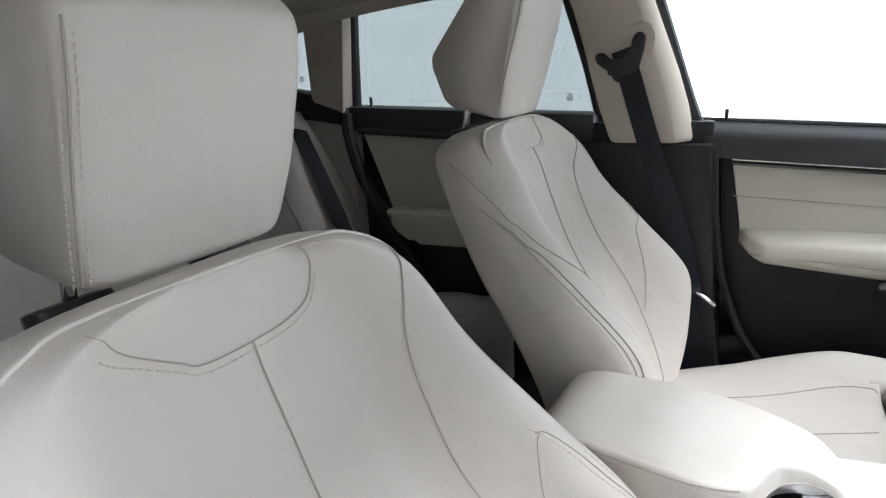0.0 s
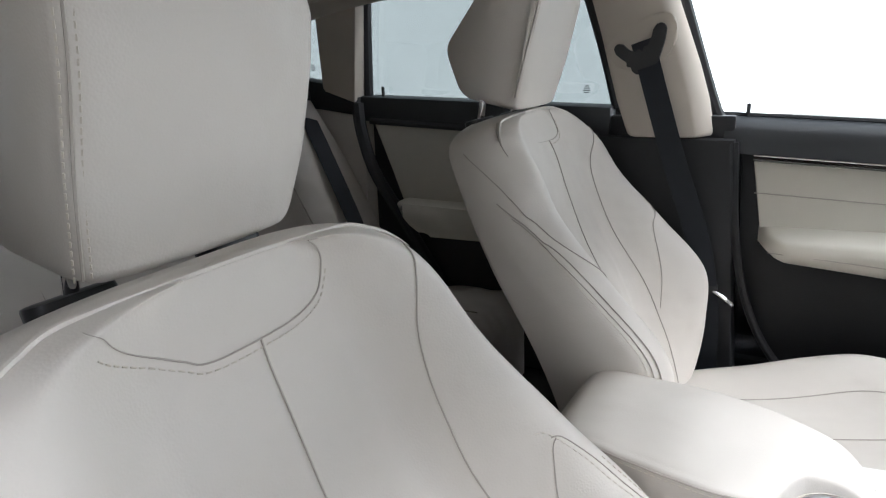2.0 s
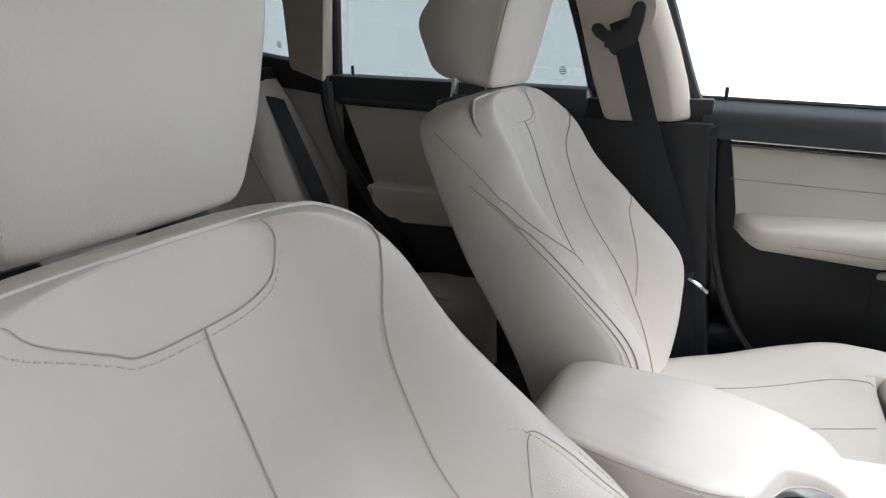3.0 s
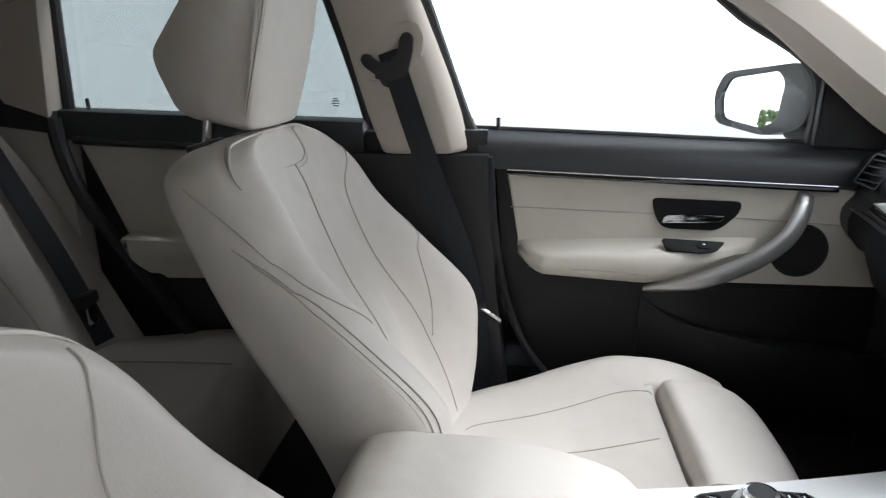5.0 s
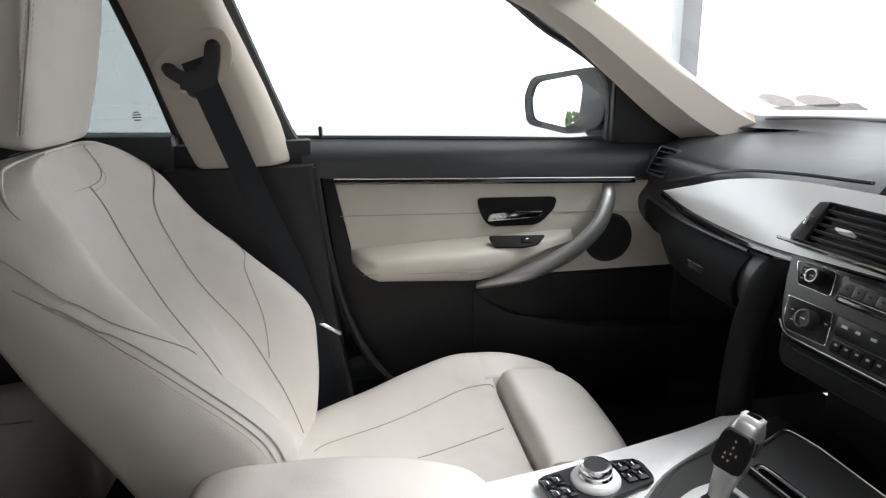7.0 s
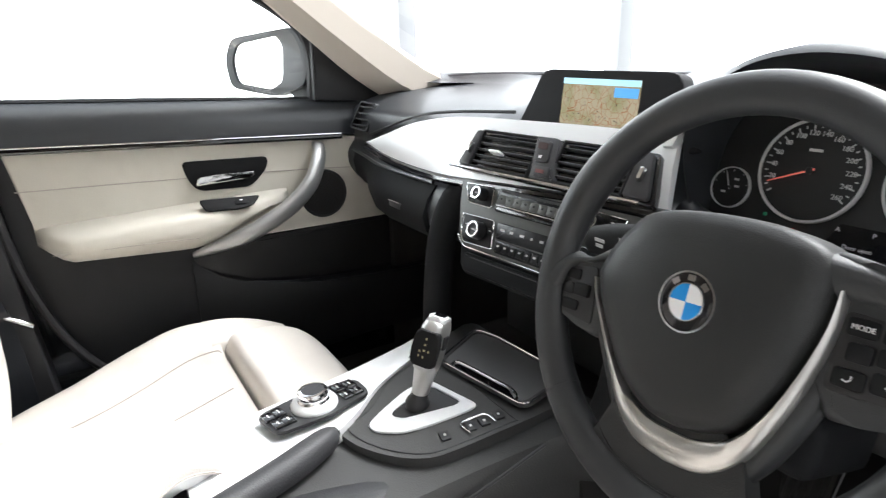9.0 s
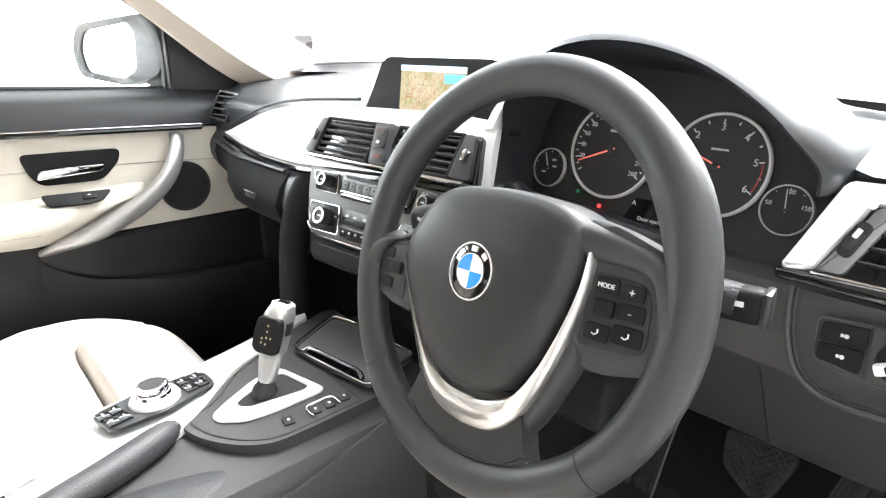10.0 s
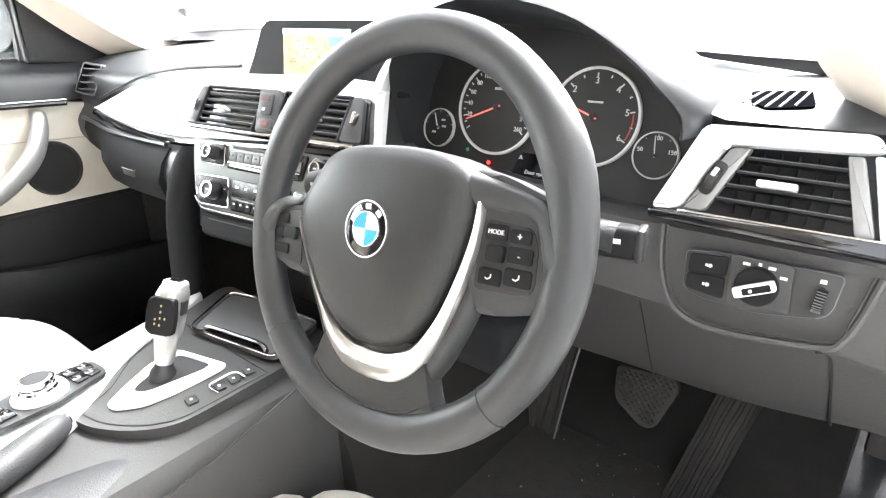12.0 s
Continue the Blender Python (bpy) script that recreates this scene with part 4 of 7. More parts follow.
part("door_shut_lining", side([(-1.62, 0.25), (-0.76, 0.25), (-0.76, 0.928), (-1.45, 0.945), (-1.62, 0.965)], -0.738, 0.015), BLACK, car)
rdoor = thing("rear_door", "rear passenger door with shaded beige panel and tinted window", "car door")
part("door_shoulder", side([(-1.47, 0.90), (-0.775, 0.862), (-0.772, 0.935), (-1.47, 0.968)], -0.69, 0.07, 0.012), DASH, rdoor)
part("leather_panel", side(rounded([(-1.435, 0.915), (-0.80, 0.885), (-0.80, 0.55), (-1.22, 0.55), (-1.34, 0.67)], 0.02), -0.70, 0.04, 0.004), LEATHER_DOOR, rdoor)
part("armrest", side(rounded([(-1.345, 0.69), (-0.82, 0.68), (-0.82, 0.60), (-1.25, 0.60), (-1.30, 0.63)], 0.02), -0.64, 0.08, 0.02), LEATHER_DOOR, rdoor)
part("trim_strip", tube([(-0.690, -1.43, 0.901), (-0.688, -1.1, 0.883), (-0.688, -0.8, 0.868)], 0.009, 8, 10), BLACK, rdoor)
part("lower_panel", side([(-1.30, 0.60), (-0.79, 0.60), (-0.79, 0.24), (-1.0, 0.24), (-1.18, 0.40)], -0.695, 0.04, 0.004), BLACK, rdoor)
part("door_edge_seal", tube([(-0.678, -1.462, 0.95), (-0.678, -1.455, 0.87), (-0.678, -1.42, 0.76), (-0.678, -1.34, 0.64), (-0.678, -1.25, 0.50), (-0.678, -1.15, 0.36)], 0.017, 8, 24), BLACK, rdoor)
ob = part("window", side([(-1.455, 0.94), (-0.74, 0.92), (-0.80, 1.26), (-1.30, 1.25), (-1.44, 1.22)], -0.735, 0.004), TINT, rdoor, smooth=False)
part("window_frame", tube([(-0.72, -1.452, 0.955), (-0.715, -1.432, 1.21), (-0.70, -1.40, 1.235), (-0.69, -1.25, 1.243), (-0.69, -0.84, 1.25)], 0.013, 8, 30), BLACK, rdoor)
part("window_frame", tube([(-0.72, -0.768, 0.93), (-0.71, -0.80, 1.06), (-0.70, -0.86, 1.25)], 0.010, 8, 12), BLACK, rdoor)
part("lock_pin", lathe([(0.0045, -0.02), (0.0045, 0.018), (0.0035, 0.021), (0.0005, 0.0215)], pose(-0.715, -1.40, 0.968), 10), HARD, rdoor)


# ---- dashboard ----
dash = thing("dashboard", "black grained dashboard with satin silver trim and instrument hood", "dashboard")
PASS = [(0.85, 0.55), (0.85, 0.892), (0.62, 0.903), (0.42, 0.897), (0.30, 0.885), (0.235, 0.868), (0.205, 0.850), (0.20, 0.80), (0.17, 0.785), (0.135, 0.755), (0.122, 0.715), (0.150, 0.678), (0.30, 0.650), (0.45, 0.58)]
MID = [(0.85, 0.55), (0.85, 0.905), (0.62, 0.912), (0.42, 0.900), (0.32, 0.885), (0.27, 0.872), (0.24, 0.855), (0.22, 0.80), (0.20, 0.785), (0.20, 0.755), (0.225, 0.70), (0.25, 0.62), (0.26, 0.54), (0.34, 0.47)]
DRIV = [(0.85, 0.55), (0.85, 0.900), (0.62, 0.905), (0.46, 0.897), (0.40, 0.890), (0.36, 0.880), (0.345, 0.86), (0.34, 0.79), (0.29, 0.775), (0.272, 0.768), (0.285, 0.74), (0.305, 0.67), (0.345, 0.63), (0.40, 0.61)]
VENT = [(0.85, 0.55), (0.85, 0.892), (0.66, 0.890), (0.40, 0.887), (0.33, 0.878), (0.268, 0.870), (0.280, 0.86), (0.295, 0.79), (0.285, 0.775), (0.272, 0.768), (0.285, 0.74), (0.305, 0.67), (0.345, 0.63), (0.40, 0.61)]


def taper(x):
    """How far the dash face falls back towards the passenger door, 0 to 1."""
    f = min(1, max(0, (-0.40 - x) / 0.24))
    return f * f * (3 - 2 * f)


def fall(x, z):
    return taper(x) * (0.025 + 0.095 * min(1, max(0, (0.80 - z) / 0.18)))


stations = [(-0.70, PASS), (-0.30, PASS), (-0.205, PASS), (-0.18, MID), (0.10, MID), (0.20, DRIV), (0.475, DRIV), (0.545, VENT), (0.70, VENT)]
xs = [s[0] for s in stations]
rings = []
for x in np.concatenate([np.linspace(-0.70, -0.215, 14), np.linspace(-0.205, 0.22, 14), np.linspace(0.24, 0.70, 14)]):
    sec = []
    for k in range(len(PASS)):
        y = np.interp(x, xs, [s[1][k][0] for s in stations])
        z = np.interp(x, xs, [s[1][k][1] for s in stations])
        if y > 0.6:
            y -= 0.32 * (abs(x) / 0.70) ** 3
        elif z < 0.80:
            y += fall(x, z)
        sec.append((y, z))
    rings.append([(x, y, z) for y, z in spline(sec, 46)])
part("dash_body", loft(rings), DASH, dash, angle=55)
# upper passenger pad edge line
part("pad_joint", tube([(-0.60, 0.198, 0.806), (-0.50, 0.190, 0.832), (-0.38, 0.192, 0.864), (-0.26, 0.20, 0.880), (-0.12, 0.215, 0.889)], 0.003, 6, 24), HARD, dash)


def band(tops, bottoms, thick, material, name, parent, label="", n=40, belly=0.004):
    a, b = spline(tops, n), spline(bottoms, n)
    rings = []
    for p, q in zip(a, b):
        d = q - p
        nrm = np.array((0.0, -1.0, 0.25))
        nrm /= np.linalg.norm(nrm)
        front = [p + d * f + nrm * (thick + belly * math.sin(f * math.pi)) for f in np.linspace(0, 1, 7)]
        rings.append([tuple(v) for v in ([p] + front + [q])])
    return part(name, loft(rings), material, parent, label, angle=60)


TOPS = [(-0.565, 0.180, 0.795), (-0.47, 0.178, 0.822), (-0.36, 0.180, 0.853), (-0.23, 0.188, 0.874), (-0.08, 0.205, 0.880), (0.08, 0.222, 0.883), (0.172, 0.231, 0.879)]
BOTS = [(-0.568, 0.178, 0.792), (-0.45, 0.160, 0.786), (-0.33, 0.150, 0.784), (-0.20, 0.146, 0.787), (-0.05, 0.158, 0.797), (0.08, 0.176, 0.803), (0.196, 0.191, 0.806)]
band(TOPS, BOTS, 0.006, SILVER, "silver_trim", dash, "satin silver dash trim")
lowline = [tuple(np.array(p) + (0, -0.006, -0.007)) for p in BOTS]
part("gloss_strip", tube(lowline, 0.007, 8, 40), PIANO, dash, "gloss black strip under the silver trim")
# silver horn beside the instruments
part("silver_trim", prism(rounded([(0.158, 0.866), (0.174, 0.868), (0.178, 0.890), (0.190, 0.925), (0.181, 0.927), (0.165, 0.890)], 0.003), 0.014, axes((0, 0.222, 0), (1, 0, 0), (0, -1, 0)) @ Matrix.Translation((0, 0.866, 0)) @ pose(0, 0, 0, -24, 0, 0) @ Matrix.Translation((0, -0.866, 0)), 0.004), SILVER, dash)

# glove box
gl = thing("glove_box", "closed black glove box below the passenger trim", "glove box")
rings = []
for x in np.linspace(-0.655, -0.235, 20):
    sec = [(0.140, 0.765), (0.122, 0.745), (0.111, 0.715), (0.118, 0.688), (0.140, 0.668), (0.20, 0.655), (0.25, 0.66), (0.25, 0.76)]
    rings.append([(x, y + fall(x, z), z) for y, z in sec])
part("lid", loft(rings), GLOVE, gl, angle=50)
part("lid_joint", tube([(-0.64, 0.172, 0.771), (-0.55, 0.158, 0.770), (-0.42, 0.135, 0.770), (-0.238, 0.136, 0.770)], 0.0035, 6, 12), HARD, gl)
part("lid_handle", box((0.042, 0.006, 0.012), (-0.335, 0.1135, 0.716), 0.002), HARD, gl)
part("handle_edge", box((0.04, 0.002, 0.002), (-0.335, 0.1100, 0.7225), 0.0006), CHROME, gl, "chrome edge of the handle")


def slat_vent(m, w0, w1, h, slats, parent, tab):
    """A louvre opening of width w0 to w1 (in local x) and height h, with its slats and a thumb tab."""
    part("duct", ring_prism([(w0 - 0.003, -h / 2 - 0.003), (w1 + 0.003, -h / 2 - 0.003), (w1 + 0.003, h / 2 + 0.003), (w0 - 0.003, h / 2 + 0.003)], [(w0, -h / 2), (w1, -h / 2), (w1, h / 2), (w0, h / 2)], 0.006, m), SLAT, parent)
    part("duct_back", box((w1 - w0 + 0.004, h + 0.004, 0.004), ((w0 + w1) / 2, 0, -0.035), 0, bm=None), GAUGE_SHADE, parent).data.transform(m)
    for k in range(slats):
        v = -h / 2 + h * (k + 0.75) / (slats + 0.5)
        bm = box((w1 - w0, 0.0032, 0.024), ((w0 + w1) / 2, v, -0.010), 0.001)
        bm.transform(m @ pose(0, 0, 0))
        part("slat", bm, SLAT, parent)
        # Paler bead draws the glint along the slat's front edge.
        part("slat_glint", tube([tuple(m @ Vector((w0, v + 0.0012, 0.0018))), tuple(m @ Vector((w1, v + 0.0012, 0.0018)))], 0.0006, 5), PLATE, parent, "grey bead for the glint on the slat's edge")
    for u in np.linspace(w0, w1, 7)[1:-1]:
        bm = box((0.0018, h * 0.96, 0.014), (u, 0, -0.028), 0)
        bm.transform(m)
        part("guide_vane", bm, SLAT, parent)
    bm = box((0.022, 0.0040, 0.013), (tab, -0.003, 0.004), 0.0015)
    bm.transform(m)
    part("thumb_tab", bm, SILVER, parent, "silver thumb tab")


def thumb_wheel(m, outline, at, turn, parent):
    part("wheel_plate", prism(rounded(outline, 0.006), 0.006, m, 0.002), HARD, parent)
    bm = lathe([(0.001, -0.004), (0.0095, -0.004), (0.0105, -0.002), (0.0105, 0.002), (0.0095, 0.004), (0.001, 0.004)], pose(at[0], at[1], 0.0, 0, 90, turn), 20)
    bm.transform(m)
    part("thumb_wheel", bm, HARD, parent)
    bm = box((0.0050, 0.015, 0.002), (at[0], at[1] + 0.001, 0.0102), 0.0008)
    bm.transform(m)
    part("wheel_mark", bm, CHROME, parent)


CV = axes((0.004, 0.166, 0.838), (1, 0.115, 0), (0.09, -0.80, 0.59))
cvent = thing("centre_air_vents", "twin black louvred air vents in the middle of the dashboard", "air vent")
part("vent_backing", prism(rounded([(-0.158, -0.033), (0.184, -0.033), (0.166, 0.033), (-0.148, 0.033)], 0.006), 0.012, CV @ pose(0, 0, -0.012), 0.002), PIANO, cvent)
for w0, w1, tab in ((-0.127, -0.012, -0.084), (0.030, 0.140, 0.090)):
    slat_vent(CV @ pose(0, 0, 0.003), w0, w1, 0.055, 5, cvent, tab)
thumb_wheel(CV @ pose(0, 0, 0.002), [(-0.153, -0.029), (-0.129, -0.029), (-0.129, 0.029), (-0.144, 0.029)], (-0.139, -0.002), 12, cvent)
thumb_wheel(CV @ pose(0, 0, 0.002), [(0.143, -0.029), (0.179, -0.029), (0.161, 0.030), (0.142, 0.030)], (0.158, 0.0), -5, cvent)
part("hazard_column", prism(rounded([(-0.002, -0.031), (0.040, -0.031), (0.018, 0.031), (-0.021, 0.031)], 0.004), 0.010, CV, 0.003), BLACK, cvent)
part("hazard_button", prism(rounded([(-0.004, -0.007), (0.020, -0.007), (0.012, 0.024), (-0.013, 0.024)], 0.005), 0.003, CV @ pose(0, 0, 0.010), 0.001), HARD, cvent)
part("hazard_mark", prism(rounded([(-0.006, 0.011), (0.010, 0.011), (0.008, 0.020), (-0.009, 0.020)], 0.002), 0.001, CV @ pose(0, 0, 0.013)), mat("dim_red", (0.03, 0.010, 0.009), 0.4), cvent)
part("lock_button", prism(rounded([(0.005, -0.027), (0.031, -0.027), (0.027, -0.013), (0.000, -0.013)], 0.003), 0.003, CV @ pose(0, 0, 0.010), 0.001), HARD, cvent)
part("lock_mark", prism([(0.008, -0.023), (0.022, -0.023), (0.021, -0.018), (0.007, -0.018)], 0.001, CV @ pose(0, 0, 0.013)), mat("dark_red_print", (0.10, 0.018, 0.016), 0.5), cvent)
part("hazard_symbol", box((0.005, 0.004, 0.0006), (0.004, 0.0, 0.0133)), WHITE, cvent, smooth=False).data.transform(CV)
part("chrome_line", tube([tuple(CV @ Vector((u, -0.0345, 0.010))) for u in (-0.165, -0.05, 0.05, 0.172)], 0.0025, 6, 16), CHROME, cvent)

# audio and climate stack: a silver face that narrows downwards, with dark inset panels
ST = axes((0.014, 0.137, 0.742), (1, 0.115, 0), (0.10, -0.905, 0.42))
stack = thing("centre_stack", "satin silver audio and climate panel with chrome ringed knobs", "control panel")
part("stack_body", prism(rounded([(-0.112, -0.082), (0.112, -0.082), (0.166, 0.060), (-0.166, 0.060)], 0.012), 0.05, ST @ pose(0, 0, -0.052), 0.006), GLOVE, stack)
part("niche_back", box((0.30, 0.02, 0.20), (0.0, 0.235, 0.62), 0.004), GAUGE_SHADE, stack, "dark open niche under the controls")
for k in range(4):
    part("niche_rib", box((0.26, 0.006, 0.004), (0.01, 0.222, 0.60 + 0.022 * k), 0.001), HARD, stack)
part("stack_flank", tube([(-0.184, 0.192, 0.768), (-0.190, 0.150, 0.750), (-0.190, 0.122, 0.69), (-0.187, 0.108, 0.60), (-0.18, 0.10, 0.52)], 0.024, 14, 20), GLOVE, stack)
part("stack_flank", tube([(0.194, 0.196, 0.768), (0.196, 0.160, 0.74), (0.194, 0.145, 0.67), (0.187, 0.13, 0.58), (0.17, 0.12, 0.52)], 0.024, 14, 20), GLOVE, stack)
face_half = [(0.162, 0.0555), (0.150, 0.018), (0.134, -0.022), (0.118, -0.040), (0.108, -0.047)]
face_o = rounded([(u, v) for u, v in face_half] + [(-u, v) for u, v in face_half[::-1]], 0.008)
part("silver_face", prism(face_o, 0.007, ST @ pose(0, 0, -0.002), 0.002), STACK_SILVER, stack, "satin silver face plate")


def inset(name, outline, material, label="", rim=True, h=0.0052):
    o = rounded(outline, 0.004)
    p = part(name, prism(o, 0.0022, ST @ pose(0, 0, h), 0.0008), material, stack, label)
    if rim:
        part("chrome_edge", tube([tuple(ST @ Vector((u, v, h + 0.0018))) for u, v in o], 0.0007, 6, cyclic=True), CHROME, p)
    return p


for sg in (-1, 1):
    inset("knob_field", [(sg * u, v) for u, v in ((-0.146, 0.0485), (-0.087, 0.0505), (-0.080, 0.0205), (-0.131, 0.0205))][::sg], PANEL)
    inset("knob_field", [(sg * u, v) for u, v in ((-0.135, 0.0025), (-0.066, 0.0040), (-0.055, -0.0365), (-0.116, -0.0385), (-0.124, -0.030))][::sg], PANEL)
    for u, v, r in ((-0.1045, 0.0360, 0.0098), (-0.0880, -0.0165, 0.0128)):
        kn = part("knob", lathe([(r * 1.04, 0.004), (r, 0.008), (r, 0.018), (r * 0.94, 0.0205), (r * 0.80, 0.021), (r * 0.70, 0.0195), (0.0005, 0.0190)], ST @ pose(sg * u, v, 0.002), 30), HARD, stack)
        part("knob_ring", ring_prism(circle(r * 0.93, 30), circle(r * 0.70, 30), 0.0016, ST @ pose(sg * u, v, 0.0222)), CHROME, kn, "chrome knob ring")
        part("knob_mark", box((r * 0.55, 0.0018, 0.0006), (0, 0, 0)), DIALWHITE, kn, smooth=False).data.transform(ST @ pose(sg * u, v, 0.0216))
    for u, v in ((-0.127, 0.041), (-0.127, 0.029), (-0.117, -0.012), (-0.112, -0.024), (-0.066, -0.012)):
        part("side_key", box((0.011, 0.0075, 0.0022), (0, 0, 0), 0.0008), SWITCH, stack).data.transform(ST @ pose(sg * u, v, 0.0082))
        part("key_mark", box((0.0045, 0.0014, 0.0004), (0, 0, 0)), DIALWHITE, stack, smooth=False).data.transform(ST @ pose(sg * u, v, 0.0095))
inset("audio_panel", [(-0.076, 0.0515), (0.076, 0.0515), (0.073, 0.0175), (-0.073, 0.0175)], PANEL, rim=False)
part("disc_slot", box((0.134, 0.0034, 0.0012), (0, 0.0480, 0.0080)), GAUGE_SHADE, stack, smooth=False).data.transform(ST)
for k in range(9):
    u = -0.0700 + k * 0.0156
    bt = part("preset_button", box((0.0150, 0.0135, 0.004), (u + 0.0076, 0.0355, 0.0080), 0.0012), STACK_SILVER, stack, "satin silver preset button")
    bt.data.transform(ST)
    part("button_mark", box((0.0034, 0.0022, 0.0004), (u + 0.0076, 0.0365, 0.0102)), SWITCH, bt, smooth=False).data.transform(ST)
part("chrome_line", tube([tuple(ST @ Vector((u, 0.0265, 0.0092))) for u in (-0.070, 0, 0.070)], 0.0011, 6, 10), CHROME, stack)
part("gloss_bar", box((0.136, 0.0060, 0.0022), (0, 0.0215, 0.0078), 0.0008), PIANO, stack).data.transform(ST)
inset("climate_display", [(-0.058, 0.0040), (0.058, 0.0040), (0.053, -0.0195), (-0.053, -0.0195)], PANEL, rim=False)
inset("climate_keys", [(-0.052, -0.0215), (0.052, -0.0215), (0.049, -0.0395), (-0.049, -0.0395)], PANEL, rim=False)
for u, w in ((-0.044, 0.014), (-0.026, 0.010), (-0.006, 0.012), (0.012, 0.006), (0.030, 0.010), (0.045, 0.008)):
    part("display_digits", box((w * 0.6, 0.0034, 0.0005), (u, -0.0060, 0.0077)), DIALWHITE, stack, smooth=False).data.transform(ST)
for u in np.linspace(-0.042, 0.042, 7):
    kb = part("climate_button", box((0.0116, 0.0120, 0.0030), (u, -0.0305, 0.0078), 0.0010), SWITCH, stack)
    kb.data.transform(ST)
    part("button_mark", box((0.0040, 0.0026, 0.0004), (u, -0.0290, 0.0094)), DIALWHITE, kb, smooth=False).data.transform(ST)
part("chrome_line", tube([tuple(ST @ Vector((u, v, 0.0068))) for u, v in ((-0.130, -0.030), (-0.114, -0.0425), (-0.09, -0.0445), (0, -0.0445), (0.09, -0.0445), (0.114, -0.0425), (0.130, -0.030))], 0.0014, 6, 30), CHROME, stack)
part("lower_cover", prism(rounded([(-0.106, -0.079), (0.106, -0.079), (0.112, -0.0515), (-0.112, -0.0515)], 0.006), 0.012, ST @ pose(0, 0, -0.009), 0.004), GLOVE, stack)
part("cover_line", box((0.190, 0.0014, 0.0006), (0, -0.0575, 0.0033)), HARD, stack, smooth=False).data.transform(ST)


# navigation screen
SC = axes((0.035, 0.232, 0.912), (1, 0.05, 0), (0.04, -0.985, 0.13))
scr = thing("navigation_screen", "black framed navigation screen showing a road map", "screen")
so = rounded([(-0.160, -0.050), (0.150, -0.050), (0.120, 0.036), (0.108, 0.041), (-0.102, 0.041), (-0.112, 0.036)], 0.008)
part("screen_body", prism(so, 0.022, SC @ pose(0, 0, -0.022), 0.004), SCREEN, scr)
part("screen_foot", box((0.22, 0.07, 0.05), (0.03, 0.275, 0.885), 0.015), DASH, scr)
mapmat = bpy.data.materials.new("road_map_display")
mapmat.use_nodes = True
nt = mapmat.node_tree
b = nt.nodes["Principled BSDF"]
b.inputs["Base Color"].default_value = (0.02, 0.02, 0.02, 1)
b.inputs["Roughness"].default_value = 0.7
b.inputs["Specular IOR Level"].default_value = 0.1
co, vo, no = nt.nodes.new("ShaderNodeTexCoord"), nt.nodes.new("ShaderNodeTexVoronoi"), nt.nodes.new("ShaderNodeTexNoise")
vo.feature = "DISTANCE_TO_EDGE"
vo.inputs["Scale"].default_value = 105
no.inputs["Scale"].default_value = 38
no.inputs["Detail"].default_value = 6
r1, r2 = nt.nodes.new("ShaderNodeValToRGB"), nt.nodes.new("ShaderNodeValToRGB")
r1.color_ramp.elements[0].position, r1.color_ramp.elements[0].color = 0.02, (0.50, 0.22, 0.10, 1)
r1.color_ramp.elements[1].position, r1.color_ramp.elements[1].color = 0.035, (0.62, 0.56, 0.40, 1)
r2.color_ramp.elements[0].position, r2.color_ramp.elements[0].color = 0.35, (0.72, 0.76, 0.55, 1)
r2.color_ramp.elements[1].position, r2.color_ramp.elements[1].color = 0.55, (1.0, 0.95, 0.88, 1)
mx = nt.nodes.new("ShaderNodeMix")
mx.data_type, mx.blend_type = "RGBA", "MULTIPLY"
mx.inputs["Factor"].default_value = 1
nt.links.new(co.outputs["Object"], vo.inputs["Vector"])
nt.links.new(co.outputs["Object"], no.inputs["Vector"])
nt.links.new(vo.outputs["Distance"], r1.inputs[0])
nt.links.new(no.outputs[0], r2.inputs[0])
nt.links.new(r1.outputs[0], mx.inputs["A"])
nt.links.new(r2.outputs[0], mx.inputs["B"])
nt.links.new(mx.outputs["Result"], b.inputs["Emission Color"])
b.inputs["Emission Strength"].default_value = 0.21
part("map_display", prism([(-0.066, -0.036), (0.066, -0.036), (0.066, 0.030), (-0.066, 0.030)], 0.001, SC @ pose(0, 0, 0.0005)), mapmat, scr, "glowing road map", smooth=False)
part("map_header", prism([(-0.066, 0.0222), (0.066, 0.0222), (0.066, 0.030), (-0.066, 0.030)], 0.0006, SC @ pose(0, 0, 0.0016)), glow("map_blue_pale", (0.30, 0.55, 0.70), 0.35), scr, smooth=False)
part("map_info_box", prism([(0.026, 0.008), (0.064, 0.008), (0.064, 0.020), (0.026, 0.020)], 0.0006, SC @ pose(0, 0, 0.0016)), glow("map_blue", (0.06, 0.25, 0.55), 0.35), scr, smooth=False)
rnd = random.Random(4)
bm = bmesh.new()
for k in range(40):
    box((0.0018, 0.0018, 0.0005), tuple((rnd.uniform(-0.06, 0.06), rnd.uniform(-0.033, 0.018), 0.0019)), bm=bm)
bm.transform(SC)
tagged(part("map_icons", bm, glow("map_icon", (0.10, 0.07, 0.05), 0.1), scr, smooth=False), kind="stuff")

# instruments
CL = axes((0.355, 0.292, 0.845), (1, 0.03, 0), (0.02, -0.965, 0.26))
clus = thing("instrument_cluster", "instrument cluster with two large and two small chrome ringed dials", "instrument panel")
face = rounded([(-0.200, -0.075), (0.150, -0.085), (0.170, -0.05), (0.168, 0.03), (0.12, 0.085), (0.02, 0.118), (-0.10, 0.120), (-0.190, 0.085)], 0.03)
part("dial_plate", prism(face, 0.006, CL @ pose(0, 0, -0.008)), GAUGE_SHADE, clus)


